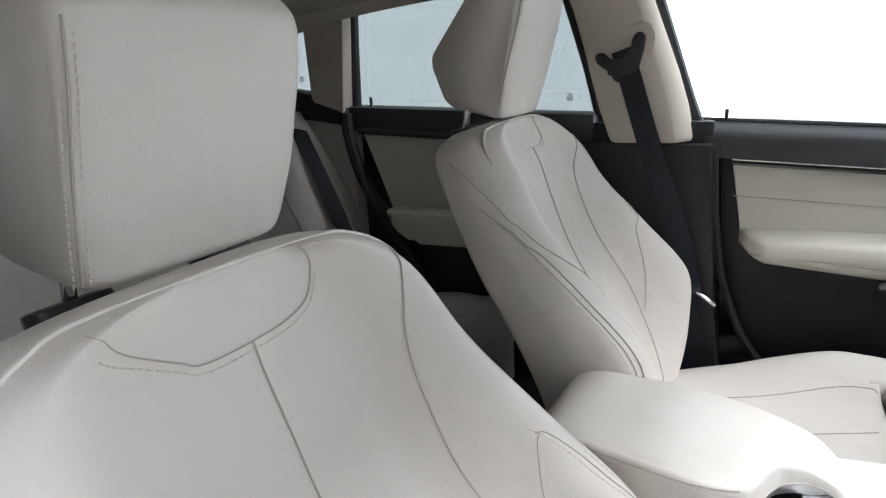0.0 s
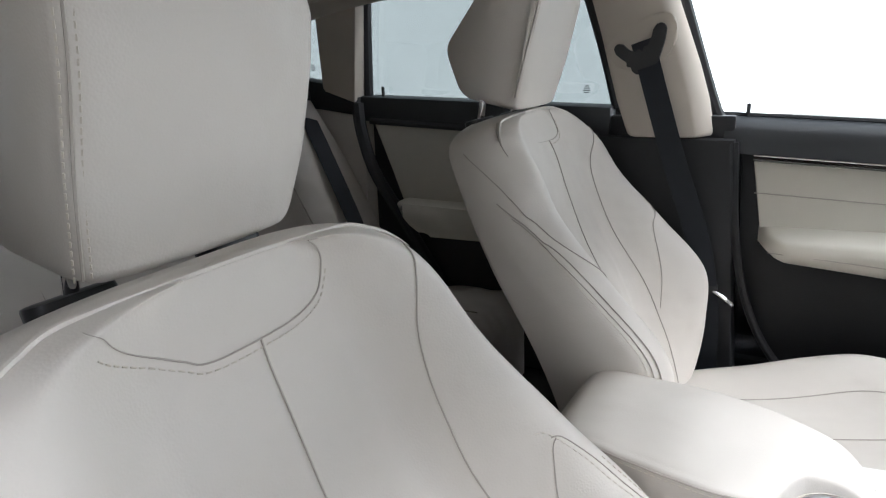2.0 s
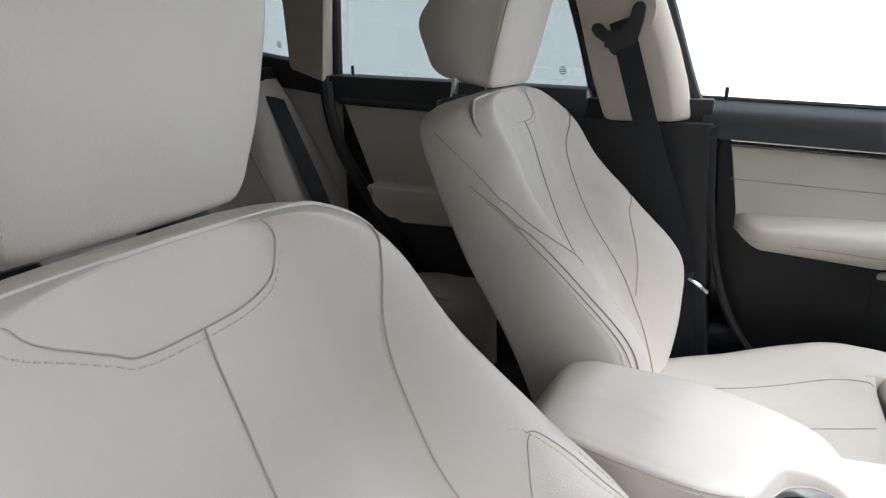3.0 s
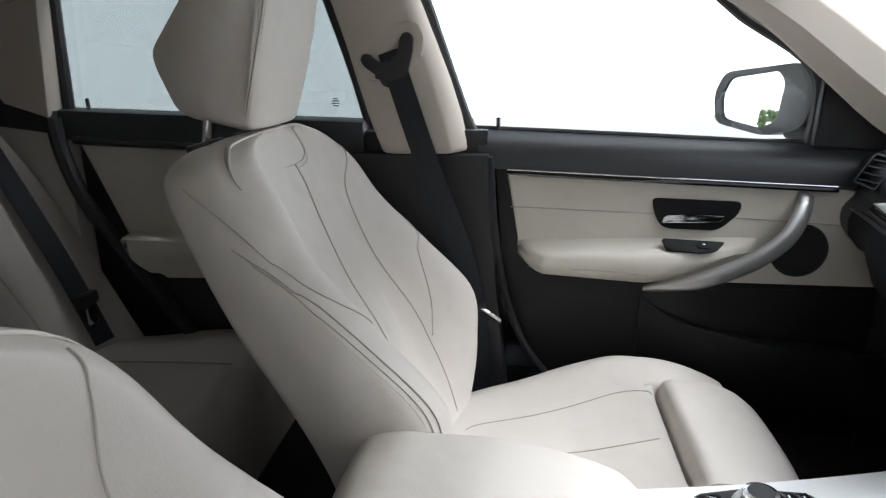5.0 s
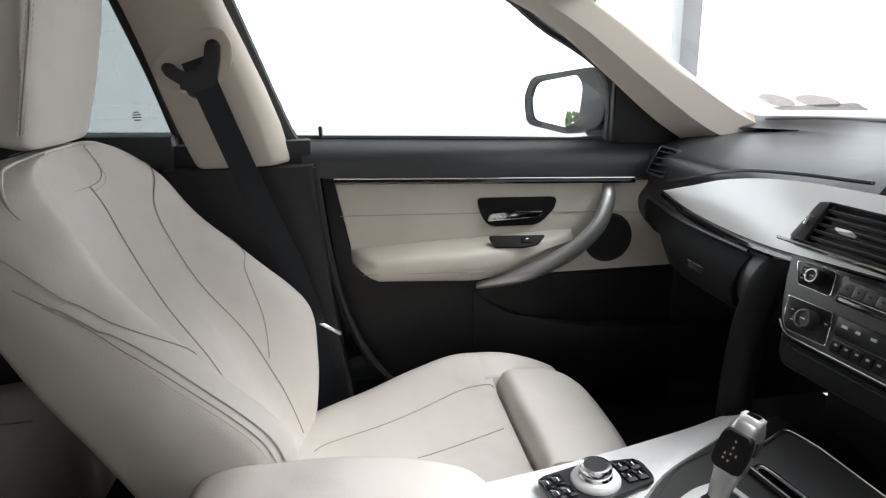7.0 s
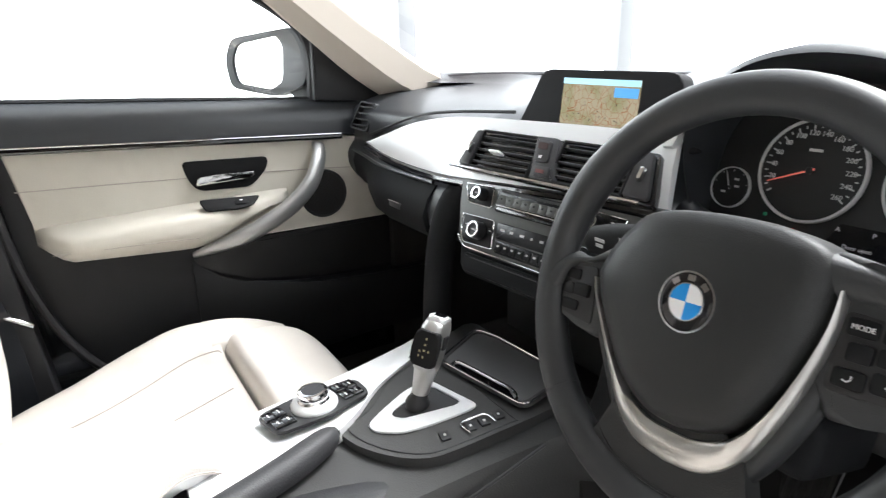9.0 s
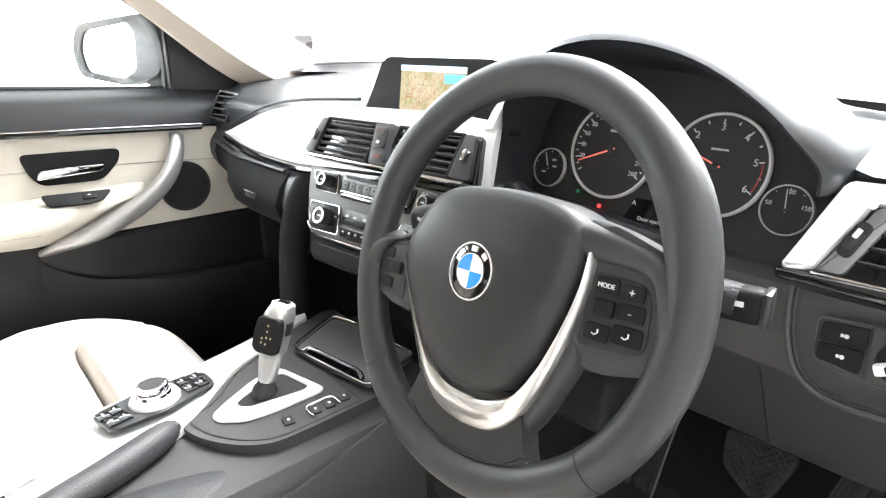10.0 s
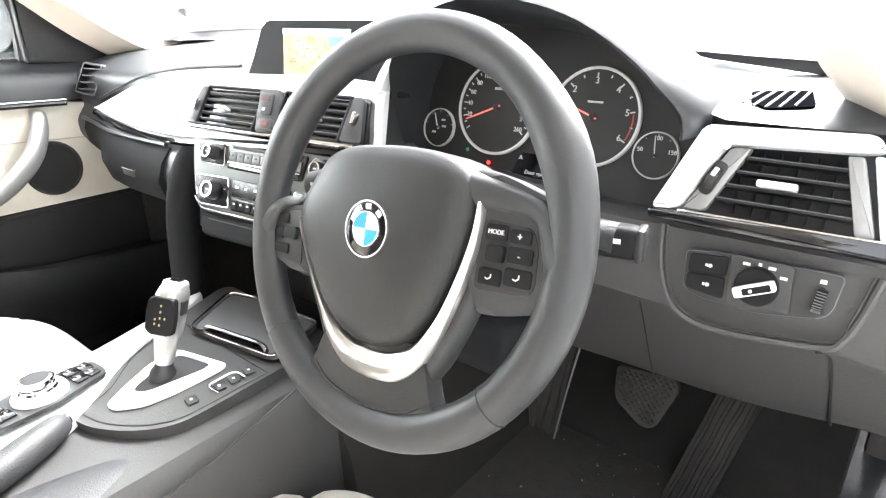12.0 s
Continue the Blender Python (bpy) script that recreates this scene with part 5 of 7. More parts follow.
def dial(u, v, r, start, end, marks, numbers, needle, nsize, big):
    m = CL @ pose(u, v, 0)
    d = part("dial", lathe([(r, -0.001), (r, 0.0015), (r * 0.96, 0.0018), (0.0005, 0.0008)], m, 48), GAUGE_SHADE, clus)
    part("dial_ring", ring_prism(circle(r * 1.035, 56), circle(r * 0.97, 56), 0.005, m @ pose(0, 0, -0.001)), RING, d, "chrome dial ring")
    for k in range(marks):
        a = radians(start + (end - start) * k / (marks - 1))
        ln = r * (0.10 if k % 2 == 0 else 0.06)
        part("tick", box((ln, r * 0.028, 0.0005), (0, 0, 0)), DIALWHITE, d, smooth=False).data.transform(m @ pose(math.cos(a) * (r * 0.90 - ln / 2), math.sin(a) * (r * 0.90 - ln / 2), 0.0024, 0, 0, math.degrees(a)))
    for k, s in enumerate(numbers):
        a = radians(start + (end - start) * k / (len(numbers) - 1))
        if s:
            writing("dial_number", s, nsize, m @ pose(math.cos(a) * r * 0.74, math.sin(a) * r * 0.74, 0.0024), DIALWHITE, d)
    a = radians(needle)
    bm = prism([(-r * 0.10, -r * 0.018), (r * 0.82, -r * 0.009), (r * 0.82, r * 0.009), (-r * 0.10, r * 0.018)], 0.0015, m @ pose(0, 0, 0.0045, 0, 0, needle))
    part("needle", bm, REDNEEDLE if big else DIALWHITE, d, "red needle" if big else "white needle", smooth=False)
    part("needle_hub", lathe([(r * 0.07, 0.002), (r * 0.07, 0.006), (r * 0.05, 0.0070), (0.0005, 0.0070)], m, 20), GAUGE_SHADE, d)
    return d


sp_d = dial(-0.065, 0.008, 0.0545, 215, -35, 27, ["", "20", "40", "60", "80", "100", "120", "140", "160", "180", "200", "220", "240", "260"], 203, 0.0076, True)
ta_d = dial(0.059, 0.008, 0.0520, 215, -30, 13, ["", "1", "2", "3", "4", "5", "6"], 160, 0.0100, True)
fu_d = dial(-0.149, -0.024, 0.0235, 165, 15, 5, ["", "", ""], 112, 0.006, False)
for u, v in ((-0.156, -0.030), (-0.143, -0.014), (-0.141, -0.022)):
    part("unit_bar", box((0.006, 0.0025, 0.0005), (u, v, 0.0024)), DIALWHITE, fu_d, smooth=False).data.transform(CL)
dial(0.134, -0.024, 0.0235, 165, 15, 5, ["50", "100", "150"], 97, 0.0062, False)
part("red_arc", tube([tuple(CL @ Vector((0.059 + 0.0450 * math.cos(radians(a)), 0.008 + 0.0450 * math.sin(radians(a)), 0.0022))) for a in range(-28, 10, 4)], 0.0008, 5), REDARC, ta_d, "red zone of the rev counter")
part("unit_bar", box((0.014, 0.003, 0.0005), (-0.065, 0.03, 0.0024)), DIALWHITE, sp_d, smooth=False).data.transform(CL)
part("unit_bar", box((0.018, 0.002, 0.0005), (0.059, 0.024, 0.0024)), DIALWHITE, ta_d, smooth=False).data.transform(CL)
part("message_display", prism(rounded([(-0.033, -0.068), (0.030, -0.068), (0.030, -0.040), (-0.022, -0.040)], 0.003), 0.0012, CL), PIANO, clus)
for u, s, txt, v in ((-0.022, 0.007, "A", -0.046), (0.012, 0.007, "P", -0.046), (0.0, 0.0062, "Door open", -0.062)):
    writing("display_text", txt, s, CL @ pose(u, v, 0.0018), DIALWHITE, clus)
part("warning_lamp", lathe([(0.0025, 0), (0.0025, 0.001), (0.0005, 0.0012)], CL @ pose(-0.066, -0.058, 0.001), 12), LAMP_RED, clus, "red warning lamp")
part("warning_lamp", lathe([(0.0022, 0), (0.0022, 0.001), (0.0005, 0.0012)], CL @ pose(-0.100, -0.046, 0.001), 12), LAMP_GREEN, clus, "green warning lamp")

hood = [(0.182, 0.785), (0.178, 0.84), (0.184, 0.89), (0.206, 0.932), (0.249, 0.963), (0.306, 0.976), (0.372, 0.972), (0.431, 0.955), (0.485, 0.924), (0.518, 0.894), (0.531, 0.872), (0.528, 0.850)]
arc = spline(hood, 40)
rings = []
for k, (x, z) in enumerate(arc):
    c = np.array((0.34, 0.80))
    d = np.array((x, z)) - c
    d /= np.linalg.norm(d)
    ring = []
    for y, off in ((0.300, -0.022), (0.250, -0.012), (0.224, -0.006), (0.214, 0.0), (0.220, 0.006), (0.26, 0.010), (0.34, 0.004), (0.43, -0.02), (0.52, -0.05), (0.52, -0.09), (0.33, -0.04)):
        if off < 0:
            off *= interp(x, (0.18, 0.22, 0.30), (0.25, 0.45, 1.0))
        ring.append((x + d[0] * off, y + 0.62 * max(0, 0.90 - z) * (1 if x > 0.36 else 0.48), z + d[1] * off))
    rings.append(ring)
part("instrument_hood", loft(rings), DASH, dash, "black hood over the instruments", angle=60)
part("hood_lower_rim", tube([(0.168, 0.250, 0.800), (0.200, 0.256, 0.781), (0.30, 0.270, 0.772), (0.42, 0.275, 0.762), (0.50, 0.275, 0.760), (0.540, 0.278, 0.785), (0.556, 0.276, 0.83)], 0.013, 10, 40), DASH, dash)

# outboard vent, light switch and lower panel on the driver's side
RV = axes((0.606, 0.252, 0.820), (1, 0.03, 0), (0.02, -0.93, 0.36))
rvent = thing("side_air_vent", "black louvred air vent in a satin silver frame", "air vent", group="side vents")
band_o = rounded([(-0.0935, -0.0375), (-0.0613, 0.0445), (0.070, 0.0485), (0.078, 0.0365), (0.0640, 0.0335), (-0.0404, 0.0290), (-0.0700, -0.0345)], 0.005, 5)
part("silver_frame", prism(band_o, 0.016, RV @ pose(0, 0, -0.004), 0.004, seg=3), SILVER, rvent, "satin silver surround")
part("silver_frame", prism(rounded([(0.0700, 0.0325), (0.0775, 0.0325), (0.0985, -0.0340), (0.0880, -0.0340)], 0.003, 4), 0.013, RV @ pose(0, 0, -0.003), 0.003), SILVER, rvent, "satin silver surround")
part("vent_backing", prism([(-0.075, -0.038), (0.092, -0.038), (0.070, 0.036), (-0.042, 0.036)], 0.004, RV @ pose(0, 0, -0.034)), GAUGE_SHADE, rvent)
part("gloss_strip", prism(rounded([(-0.0960, -0.0375), (0.108, -0.0345), (0.114, -0.0500), (-0.0935, -0.0470)], 0.004), 0.020, RV @ pose(0, 0, -0.004), 0.004, seg=3), PIANO, rvent, "gloss black strip below the vent")
part("chrome_line", tube([tuple(RV @ Vector(p)) for p in ((-0.068, -0.0362, 0.0120), (0.0, -0.0352, 0.0125), (0.095, -0.0338, 0.0120))], 0.0014, 6, 16), CHROME, rvent)
plate_l = rounded([(-0.0690, -0.0340), (-0.0360, 0.0280), (-0.0195, 0.0290), (-0.0475, -0.0320)], 0.003)
part("wheel_plate", prism(plate_l, 0.008, RV @ pose(0, 0, -0.004), 0.002), VENT_PLATE, rvent)
WT = RV @ pose(-0.0462, -0.0018, 0.0045, 0, 0, -22)
part("wheel_slot", prism(rounded([(-0.0062, -0.0165), (0.0062, -0.0165), (0.0062, 0.0165), (-0.0062, 0.0165)], 0.006, 5), 0.0012, WT, 0.0004), GAUGE_SHADE, rvent)
part("thumb_wheel", lathe([(0.001, -0.004), (0.0120, -0.004), (0.0130, -0.002), (0.0130, 0.002), (0.0120, 0.004), (0.001, 0.004)], WT @ pose(0, 0, -0.006, 0, 90, 0), 24), HARD, rvent)
part("wheel_mark", box((0.0044, 0.0085, 0.0015), (0, 0.0055, 0.0062), 0.0006), SILVER, rvent).data.transform(WT)
part("side_plate", prism(rounded([(0.0700, -0.0325), (0.0845, -0.0325), (0.0640, 0.0315), (0.0515, 0.0310)], 0.003), 0.009, RV @ pose(0, 0, -0.004), 0.002), VENT_PLATE, rvent)
for v in (0.0197, 0.0068, -0.0060, -0.0192):
    f = (v + 0.030) / 0.060
    a, c = -0.0475 + 0.0280 * f, 0.0700 - 0.0185 * f
    bm = box((c - a, 0.0030, 0.024), ((a + c) / 2, v, -0.010), 0.001)
    bm.transform(RV)
    part("slat", bm, SLAT, rvent)
    # Grey bead in place of a glint on each slat here too.
    part("slat_glint", tube([tuple(RV @ Vector((a, v + 0.0012, 0.0016))), tuple(RV @ Vector((c, v + 0.0012, 0.0016)))], 0.0007, 5), PLATE, rvent, "grey bead for the glint on the slat's edge")
for u in (-0.03, -0.015, 0.0, 0.015, 0.03, 0.045):
    bm = box((0.0018, 0.060, 0.012), (u, 0, -0.028), 0)
    bm.transform(RV)
    part("guide_vane", bm, SLAT, rvent)
bm = box((0.032, 0.0062, 0.014), (0.0070, -0.0010, 0.005), 0.002)
bm.transform(RV)
part("thumb_tab", bm, SILVER, rvent, "silver thumb tab")

LV = axes((-0.632, 0.196, 0.842), (1, 0.25, 0), (0.35, -0.86, 0.30))
lvent = thing("side_air_vent", "small black louvred air vent beside the passenger door", "air vent", group="side vents")
lo1 = rounded([(-0.034, -0.028), (0.018, -0.034), (0.034, 0.030), (-0.014, 0.034)], 0.006)
part("vent_backing", prism(lo1, 0.004, LV @ pose(0, 0, -0.020), 0.001), GAUGE_SHADE, lvent)
part("vent_frame", ring_prism(lo1, scaled(lo1, 0.86), 0.016, LV @ pose(0, 0, -0.016)), HARD, lvent)
for k in range(4):
    bm = box((0.044, 0.0030, 0.012), (-0.004 + 0.004 * k, -0.020 + 0.0135 * k, -0.007), 0.001)
    bm.transform(LV)
    part("slat", bm, HARD, lvent)

LS = axes((0.618, 0.238, 0.729), (1, 0.05, 0), (0.03, -0.97, 0.10))
knee = thing("lower_dash_panel", "dark grey lower dash panel below the steering column", "dash panel")


def knee_section(x):
    zb = interp(x, (0.215, 0.45, 0.60, 0.715), (0.534, 0.540, 0.542, 0.557))
    y0 = 0.246 + 0.02 * (x - 0.6)
    zc = 0.690 - 0.03 * (x - 0.215)
    return [(y0 + 0.018, 0.770), (y0 + 0.004, 0.765), (y0, 0.75), (y0, zc + 0.012), (y0 + 0.004, zc), (y0 + 0.020, zc - 0.014), (y0 + 0.082, zb + 0.012), (y0 + 0.098, zb - 0.004), (y0 + 0.11, zb + 0.02), (y0 + 0.05, 0.77)]


KNEE = mat("dark_grey_panel", (0.058, 0.0565, 0.0565), 0.55, grain=0.4, scale=520, vary=0.08, voronoi=True, bump_dist=0.0005)
part("panel", loft([[(x, y, z) for y, z in knee_section(x)] for x in np.linspace(0.215, 0.775, 20)]), KNEE, knee, angle=28)
part("recess_lip", tube([tuple(LS @ Vector((u, v, 0.0005))) for u, v in ((-0.0955, 0.042), (-0.0940, 0.020), (-0.0905, -0.004), (-0.0800, -0.031), (-0.0640, -0.0450), (-0.0402, -0.0505), (0.000, -0.0485), (0.0555, -0.0405), (0.0680, -0.0300), (0.0770, -0.0068), (0.0850, 0.030))], 0.0036, 8, 60), KNEE, knee, "raised lip round the switch recess")
part("switch_recess_line", tube([tuple(LS @ Vector((u, v, 0.0032))) for u, v in ((-0.0900, 0.042), (-0.0885, 0.020), (-0.0850, -0.003), (-0.0755, -0.027), (-0.0617, -0.040), (-0.0402, -0.0455), (0.000, -0.0430), (0.0601, -0.0330), (0.0713, -0.0068), (0.0790, 0.030))], 0.0011, 6, 60), HARD, knee)
part("corner_joint", tube([(x, y - 0.0012, z - 0.0008) for x, (y, z) in zip((0.668, 0.680, 0.686, 0.687), knee_section(0.68)[4:8])], 0.0016, 5, 18), GAUGE_SHADE, knee)
part("lower_flap_line", tube([(0.499, y - 0.0008, z - 0.0006) for y, z in knee_section(0.499)[4:8]], 0.0008, 5, 14), HARD, knee)
lsw = thing("light_switch", "black light switch panel with rotary knob and dimmer wheel", "switch")
lo = rounded([(-0.066, -0.014), (-0.050, -0.020), (0.000, -0.022), (0.050, -0.013), (0.056, -0.004), (0.060, 0.027), (0.020, 0.0265), (-0.030, 0.0265), (-0.068, 0.0225)], 0.005)
part("switch_panel", prism(lo, 0.006, LS @ pose(0, 0, 0.001), 0.002), mat("switch_field_grey", (0.022, 0.022, 0.023), 0.5, vary=0.05), lsw)
part("panel_edge", tube([tuple(LS @ Vector((u, v, 0.0058))) for u, v in lo], 0.0008, 5, cyclic=True), PLATE, lsw)
part("knob_plate", prism(rounded([(-0.026, -0.0195), (0.026, -0.0165), (0.0225, 0.0285), (-0.028, 0.0285)], 0.004), 0.005, LS @ pose(0, 0, 0.006), 0.0015), mat("switch_plate_grey", (0.030, 0.030, 0.031), 0.5, vary=0.05), lsw)
part("rotary_knob", lathe([(0.0178, 0), (0.0178, 0.006), (0.0165, 0.008), (0.0005, 0.008)], LS @ pose(-0.003, 0.0042, 0.010), 36), SWITCH, lsw)
GR = LS @ pose(-0.003, 0.0040, 0.0, 0, 0, 25)
part("knob_grip", box((0.0350, 0.0098, 0.010), (0, 0, 0.022), 0.003), SILVER, lsw, "chrome grip bar").data.transform(GR)
part("grip_inset", prism(rounded([(-0.009, -0.0030), (0.0145, -0.0030), (0.0145, 0.0030), (-0.009, 0.0030)], 0.0012), 0.0008, GR @ pose(0, 0, 0.0266)), SWITCH, lsw)
part("grip_mark", lathe([(0.0016, 0), (0.0016, 0.0004), (0.0003, 0.0005)], GR @ pose(-0.002, 0, 0.0274), 12), WHITE, lsw)
for v0, v1, v2, v3 in ((0.0035, 0.0050, 0.0240, 0.0205), (-0.0130, -0.0170, 0.0035, 0.0020)):
    bt = part("button", prism(rounded([(-0.0640, v0), (-0.0300, v1), (-0.0300, v2), (-0.0640, v3)], 0.003), 0.003, LS @ pose(0, 0, 0.006), 0.001), SWITCH, lsw)
    part("button_mark", prism(circle(0.0019, 12), 0.0005, LS @ pose(-0.0445, (v0 + v2) / 2 - 0.001, 0.0091)), WHITE, bt, smooth=False)
    part("button_mark", box((0.0022, 0.0026, 0.0005), (-0.0478, (v0 + v2) / 2 - 0.001, 0.0093)), WHITE, bt, smooth=False).data.transform(LS)
for u, v, w in ((-0.0144, 0.0224, 0.0062), (-0.0034, 0.0240, 0.0026), (0.0064, 0.0226, 0.0060), (0.0165, 0.0160, 0.0058)):
    part("knob_mark", box((w, 0.0026, 0.0005), (u, v, 0.0113)), WHITE, lsw, smooth=False).data.transform(LS)
part("dimmer_slot", prism(rounded([(0.0410, -0.0110), (0.0505, -0.0095), (0.0490, 0.0150), (0.0400, 0.0145)], 0.003), 0.0010, LS @ pose(0, 0, 0.0068)), GAUGE_SHADE, lsw)
part("dimmer_wheel", lathe([(0.001, -0.0040), (0.0110, -0.0040), (0.0118, 0), (0.0110, 0.0040), (0.001, 0.0040)], LS @ pose(0.0455, 0.0020, 0.004, 0, 90, -6), 26), SWITCH, lsw)
for k in range(9):
    a = radians(-50 + k * 12.5)
    part("wheel_rib", box((0.0074, 0.0008, 0.0008), (0, 0, 0)), PLATE, lsw, smooth=False).data.transform(LS @ pose(0.0455, 0.0020, 0.004, 0, 0, -6) @ pose(0, 0.0118 * math.sin(a), 0.0118 * math.cos(a)))
part("dimmer_mark", box((0.0050, 0.0034, 0.0005), (0.0455, 0.0195, 0.0075)), WHITE, lsw, smooth=False).data.transform(LS)

# defroster grilles on top
gr = thing("dash_top_grille", "black slatted air outlet on top of the dashboard", "air vent")
GM = axes((0.590, 0.335, 0.8792), (1, 0, 0.0), (0.0, -0.128, 1))
go = [(-0.036, 0.020), (0.015, 0.036), (0.029, -0.017), (-0.008, -0.036), (-0.026, -0.016)]
# Flat near-black plate stands in for shade between the slats; no opening is cut.
part("grille_gap_shade", prism(rounded(go, 0.008), 0.002, GM), mat("gap_shade_black", (0.004, 0.004, 0.005), 0.95, vary=0.2, spec=0.0), gr)
for k in range(5):
    f = (k + 0.6) / 5
    a = Vector((-0.030 + 0.048 * f, 0.022 + 0.013 * f, 0.0022))
    b = Vector((-0.028 + 0.055 * f - 0.010, -0.014 - 0.030 * f * (1 - f) * 2 - 0.004, 0.0022))
    part("slat", tube([tuple(GM @ a), tuple(GM @ b)], 0.0013, 6), PLATE, gr)
df = thing("windscreen_outlet", "long black defroster outlet along the windscreen foot", "air vent")
rings = []
for x, z1, z0 in ((0.440, 0.9125, 0.9115), (0.48, 0.9105, 0.903), (0.53, 0.908, 0.898), (0.58, 0.906, 0.893), (0.635, 0.9035, 0.888)):
    rings.append([(x, 0.452, z0), (x, 0.452, z1), (x, 0.475, z1), (x, 0.475, z0)])
part("cowl_edge", loft(rings), HARD, df, "black windscreen foot edge", smooth=False)
part("outlet", tube([(-0.66, 0.44, 0.905), (-0.5, 0.60, 0.908), (0, 0.74, 0.913), (0.40, 0.66, 0.900), (0.60, 0.52, 0.880)], 0.012, 8, 30), HARD, df)


# ---- steering wheel ----
SW = axes((0.3668, 0.0254, 0.7925), (1, 0, 0), (0, -math.cos(radians(20)), math.sin(radians(20)))) @ pose(0, 0, 0, 0, 0, 4)
wheel = thing("steering_wheel", "black leather steering wheel with silver spoke trim, turned slightly", "steering wheel")
# rim with thumb swells
rings = []
NR = 72
for k in range(NR):
    a = 2 * math.pi * k / NR
    deg = math.degrees(a)
    swell = 1 + 0.12 * math.exp(-((deg - 28) / 14) ** 2) + 0.12 * math.exp(-((deg - 152) / 14) ** 2)
    c = np.array((math.cos(a), math.sin(a), 0))
    rings.append([tuple(c * (0.1695 + 0.0175 * swell * math.cos(q)) + np.array((0, 0, 0.0155 * swell * math.sin(q)))) for q in np.linspace(0, 2 * math.pi, 18, endpoint=False)])
rings.append(rings[0])
bm = loft(rings, cap=False)
bmesh.ops.remove_doubles(bm, verts=bm.verts, dist=1e-6)
bm.transform(SW)
rim = part("rim", bm, WHEEL_LEATHER, wheel)
for deg in (41, 139, 223, 317):
    a = radians(deg)
    c = np.array((math.cos(a), math.sin(a), 0))
    loop = [c * (0.1695 + 0.0176 * math.cos(q)) + np.array((0, 0, 0.0156 * math.sin(q))) for q in np.linspace(0, 2 * math.pi, 20, endpoint=False)]
    bm = tube(loop, 0.0007, 5, cyclic=True)
    bm.transform(SW)
    part("rim_seam", bm, HARD, rim)


def mirror_outline(half):
    return half + [(-x, y) for x, y in half[::-1] if x > 1e-6]


pad = [(0.0, 0.073), (0.045, 0.071), (0.075, 0.063), (0.0865, 0.050), (0.0905, 0.034), (0.0885, 0.010), (0.0805, -0.022), (0.0655, -0.060), (0.047, -0.085), (0.022, -0.097), (0.0, -0.099)]


def widen(p):
    """The passenger side of the pad and its trim reaches further out."""
    x, y = p
    return (x * (1 + 0.20 * min(1, max(0, (y + 0.085) / 0.07)) * (1 - 1.3 * min(1, max(0, (y - 0.005) / 0.045)))), y) if x < 0 else (x, y)


po = [widen(p) for p in rounded(mirror_outline(pad), 0.02, 4)]
c = np.mean(np.array(po), 0)
rings = []
for f, z in ((1.0, -0.030), (1.0, 0.004), (0.985, 0.012), (0.95, 0.018), (0.85, 0.0235), (0.7, 0.0265), (0.5, 0.0285), (0.3, 0.0295), (0.1, 0.030)):
    rings.append([tuple(c + (np.array(p) - c) * f) + (z,) for p in po])
bm = loft(rings)
bm.transform(SW)
part("airbag_cover", bm, PAD, wheel, "black grained airbag cover", angle=60)
# silver V trim round the lower pad
inn = spline([(0.0925, 0.034), (0.0905, 0.010), (0.0825, -0.022), (0.0678, -0.060), (0.049, -0.087), (0.024, -0.101), (0, -0.103)], 26)
outr = spline([(0.0955, 0.036), (0.0962, 0.010), (0.0900, -0.022), (0.0780, -0.060), (0.060, -0.100), (0.034, -0.124), (0, -0.130)], 26)
inn = np.r_[inn, (inn * (-1, 1))[::-1][1:]]
outr = np.r_[outr, (outr * (-1, 1))[::-1][1:]]
short = [k for k, p in enumerate(outr) if p[0] > 0 or p[1] < 0.004]
inn, outr = np.array([widen(inn[k]) for k in short]), np.array([widen(outr[k]) for k in short])
rings = []
for p, q in zip(inn, outr):
    ring = []
    for f, z in ((0, -0.012), (0, 0.010), (0.15, 0.0125), (0.5, 0.0115), (0.85, 0.008), (1, 0.0048), (1, -0.004)):
        ring.append((*(p + (q - p) * f), z))
    rings.append(ring)
bm = loft(rings)
bm.transform(SW)
part("spoke_trim", bm, BRUSHED, wheel, "satin silver V shaped spoke trim", angle=50)
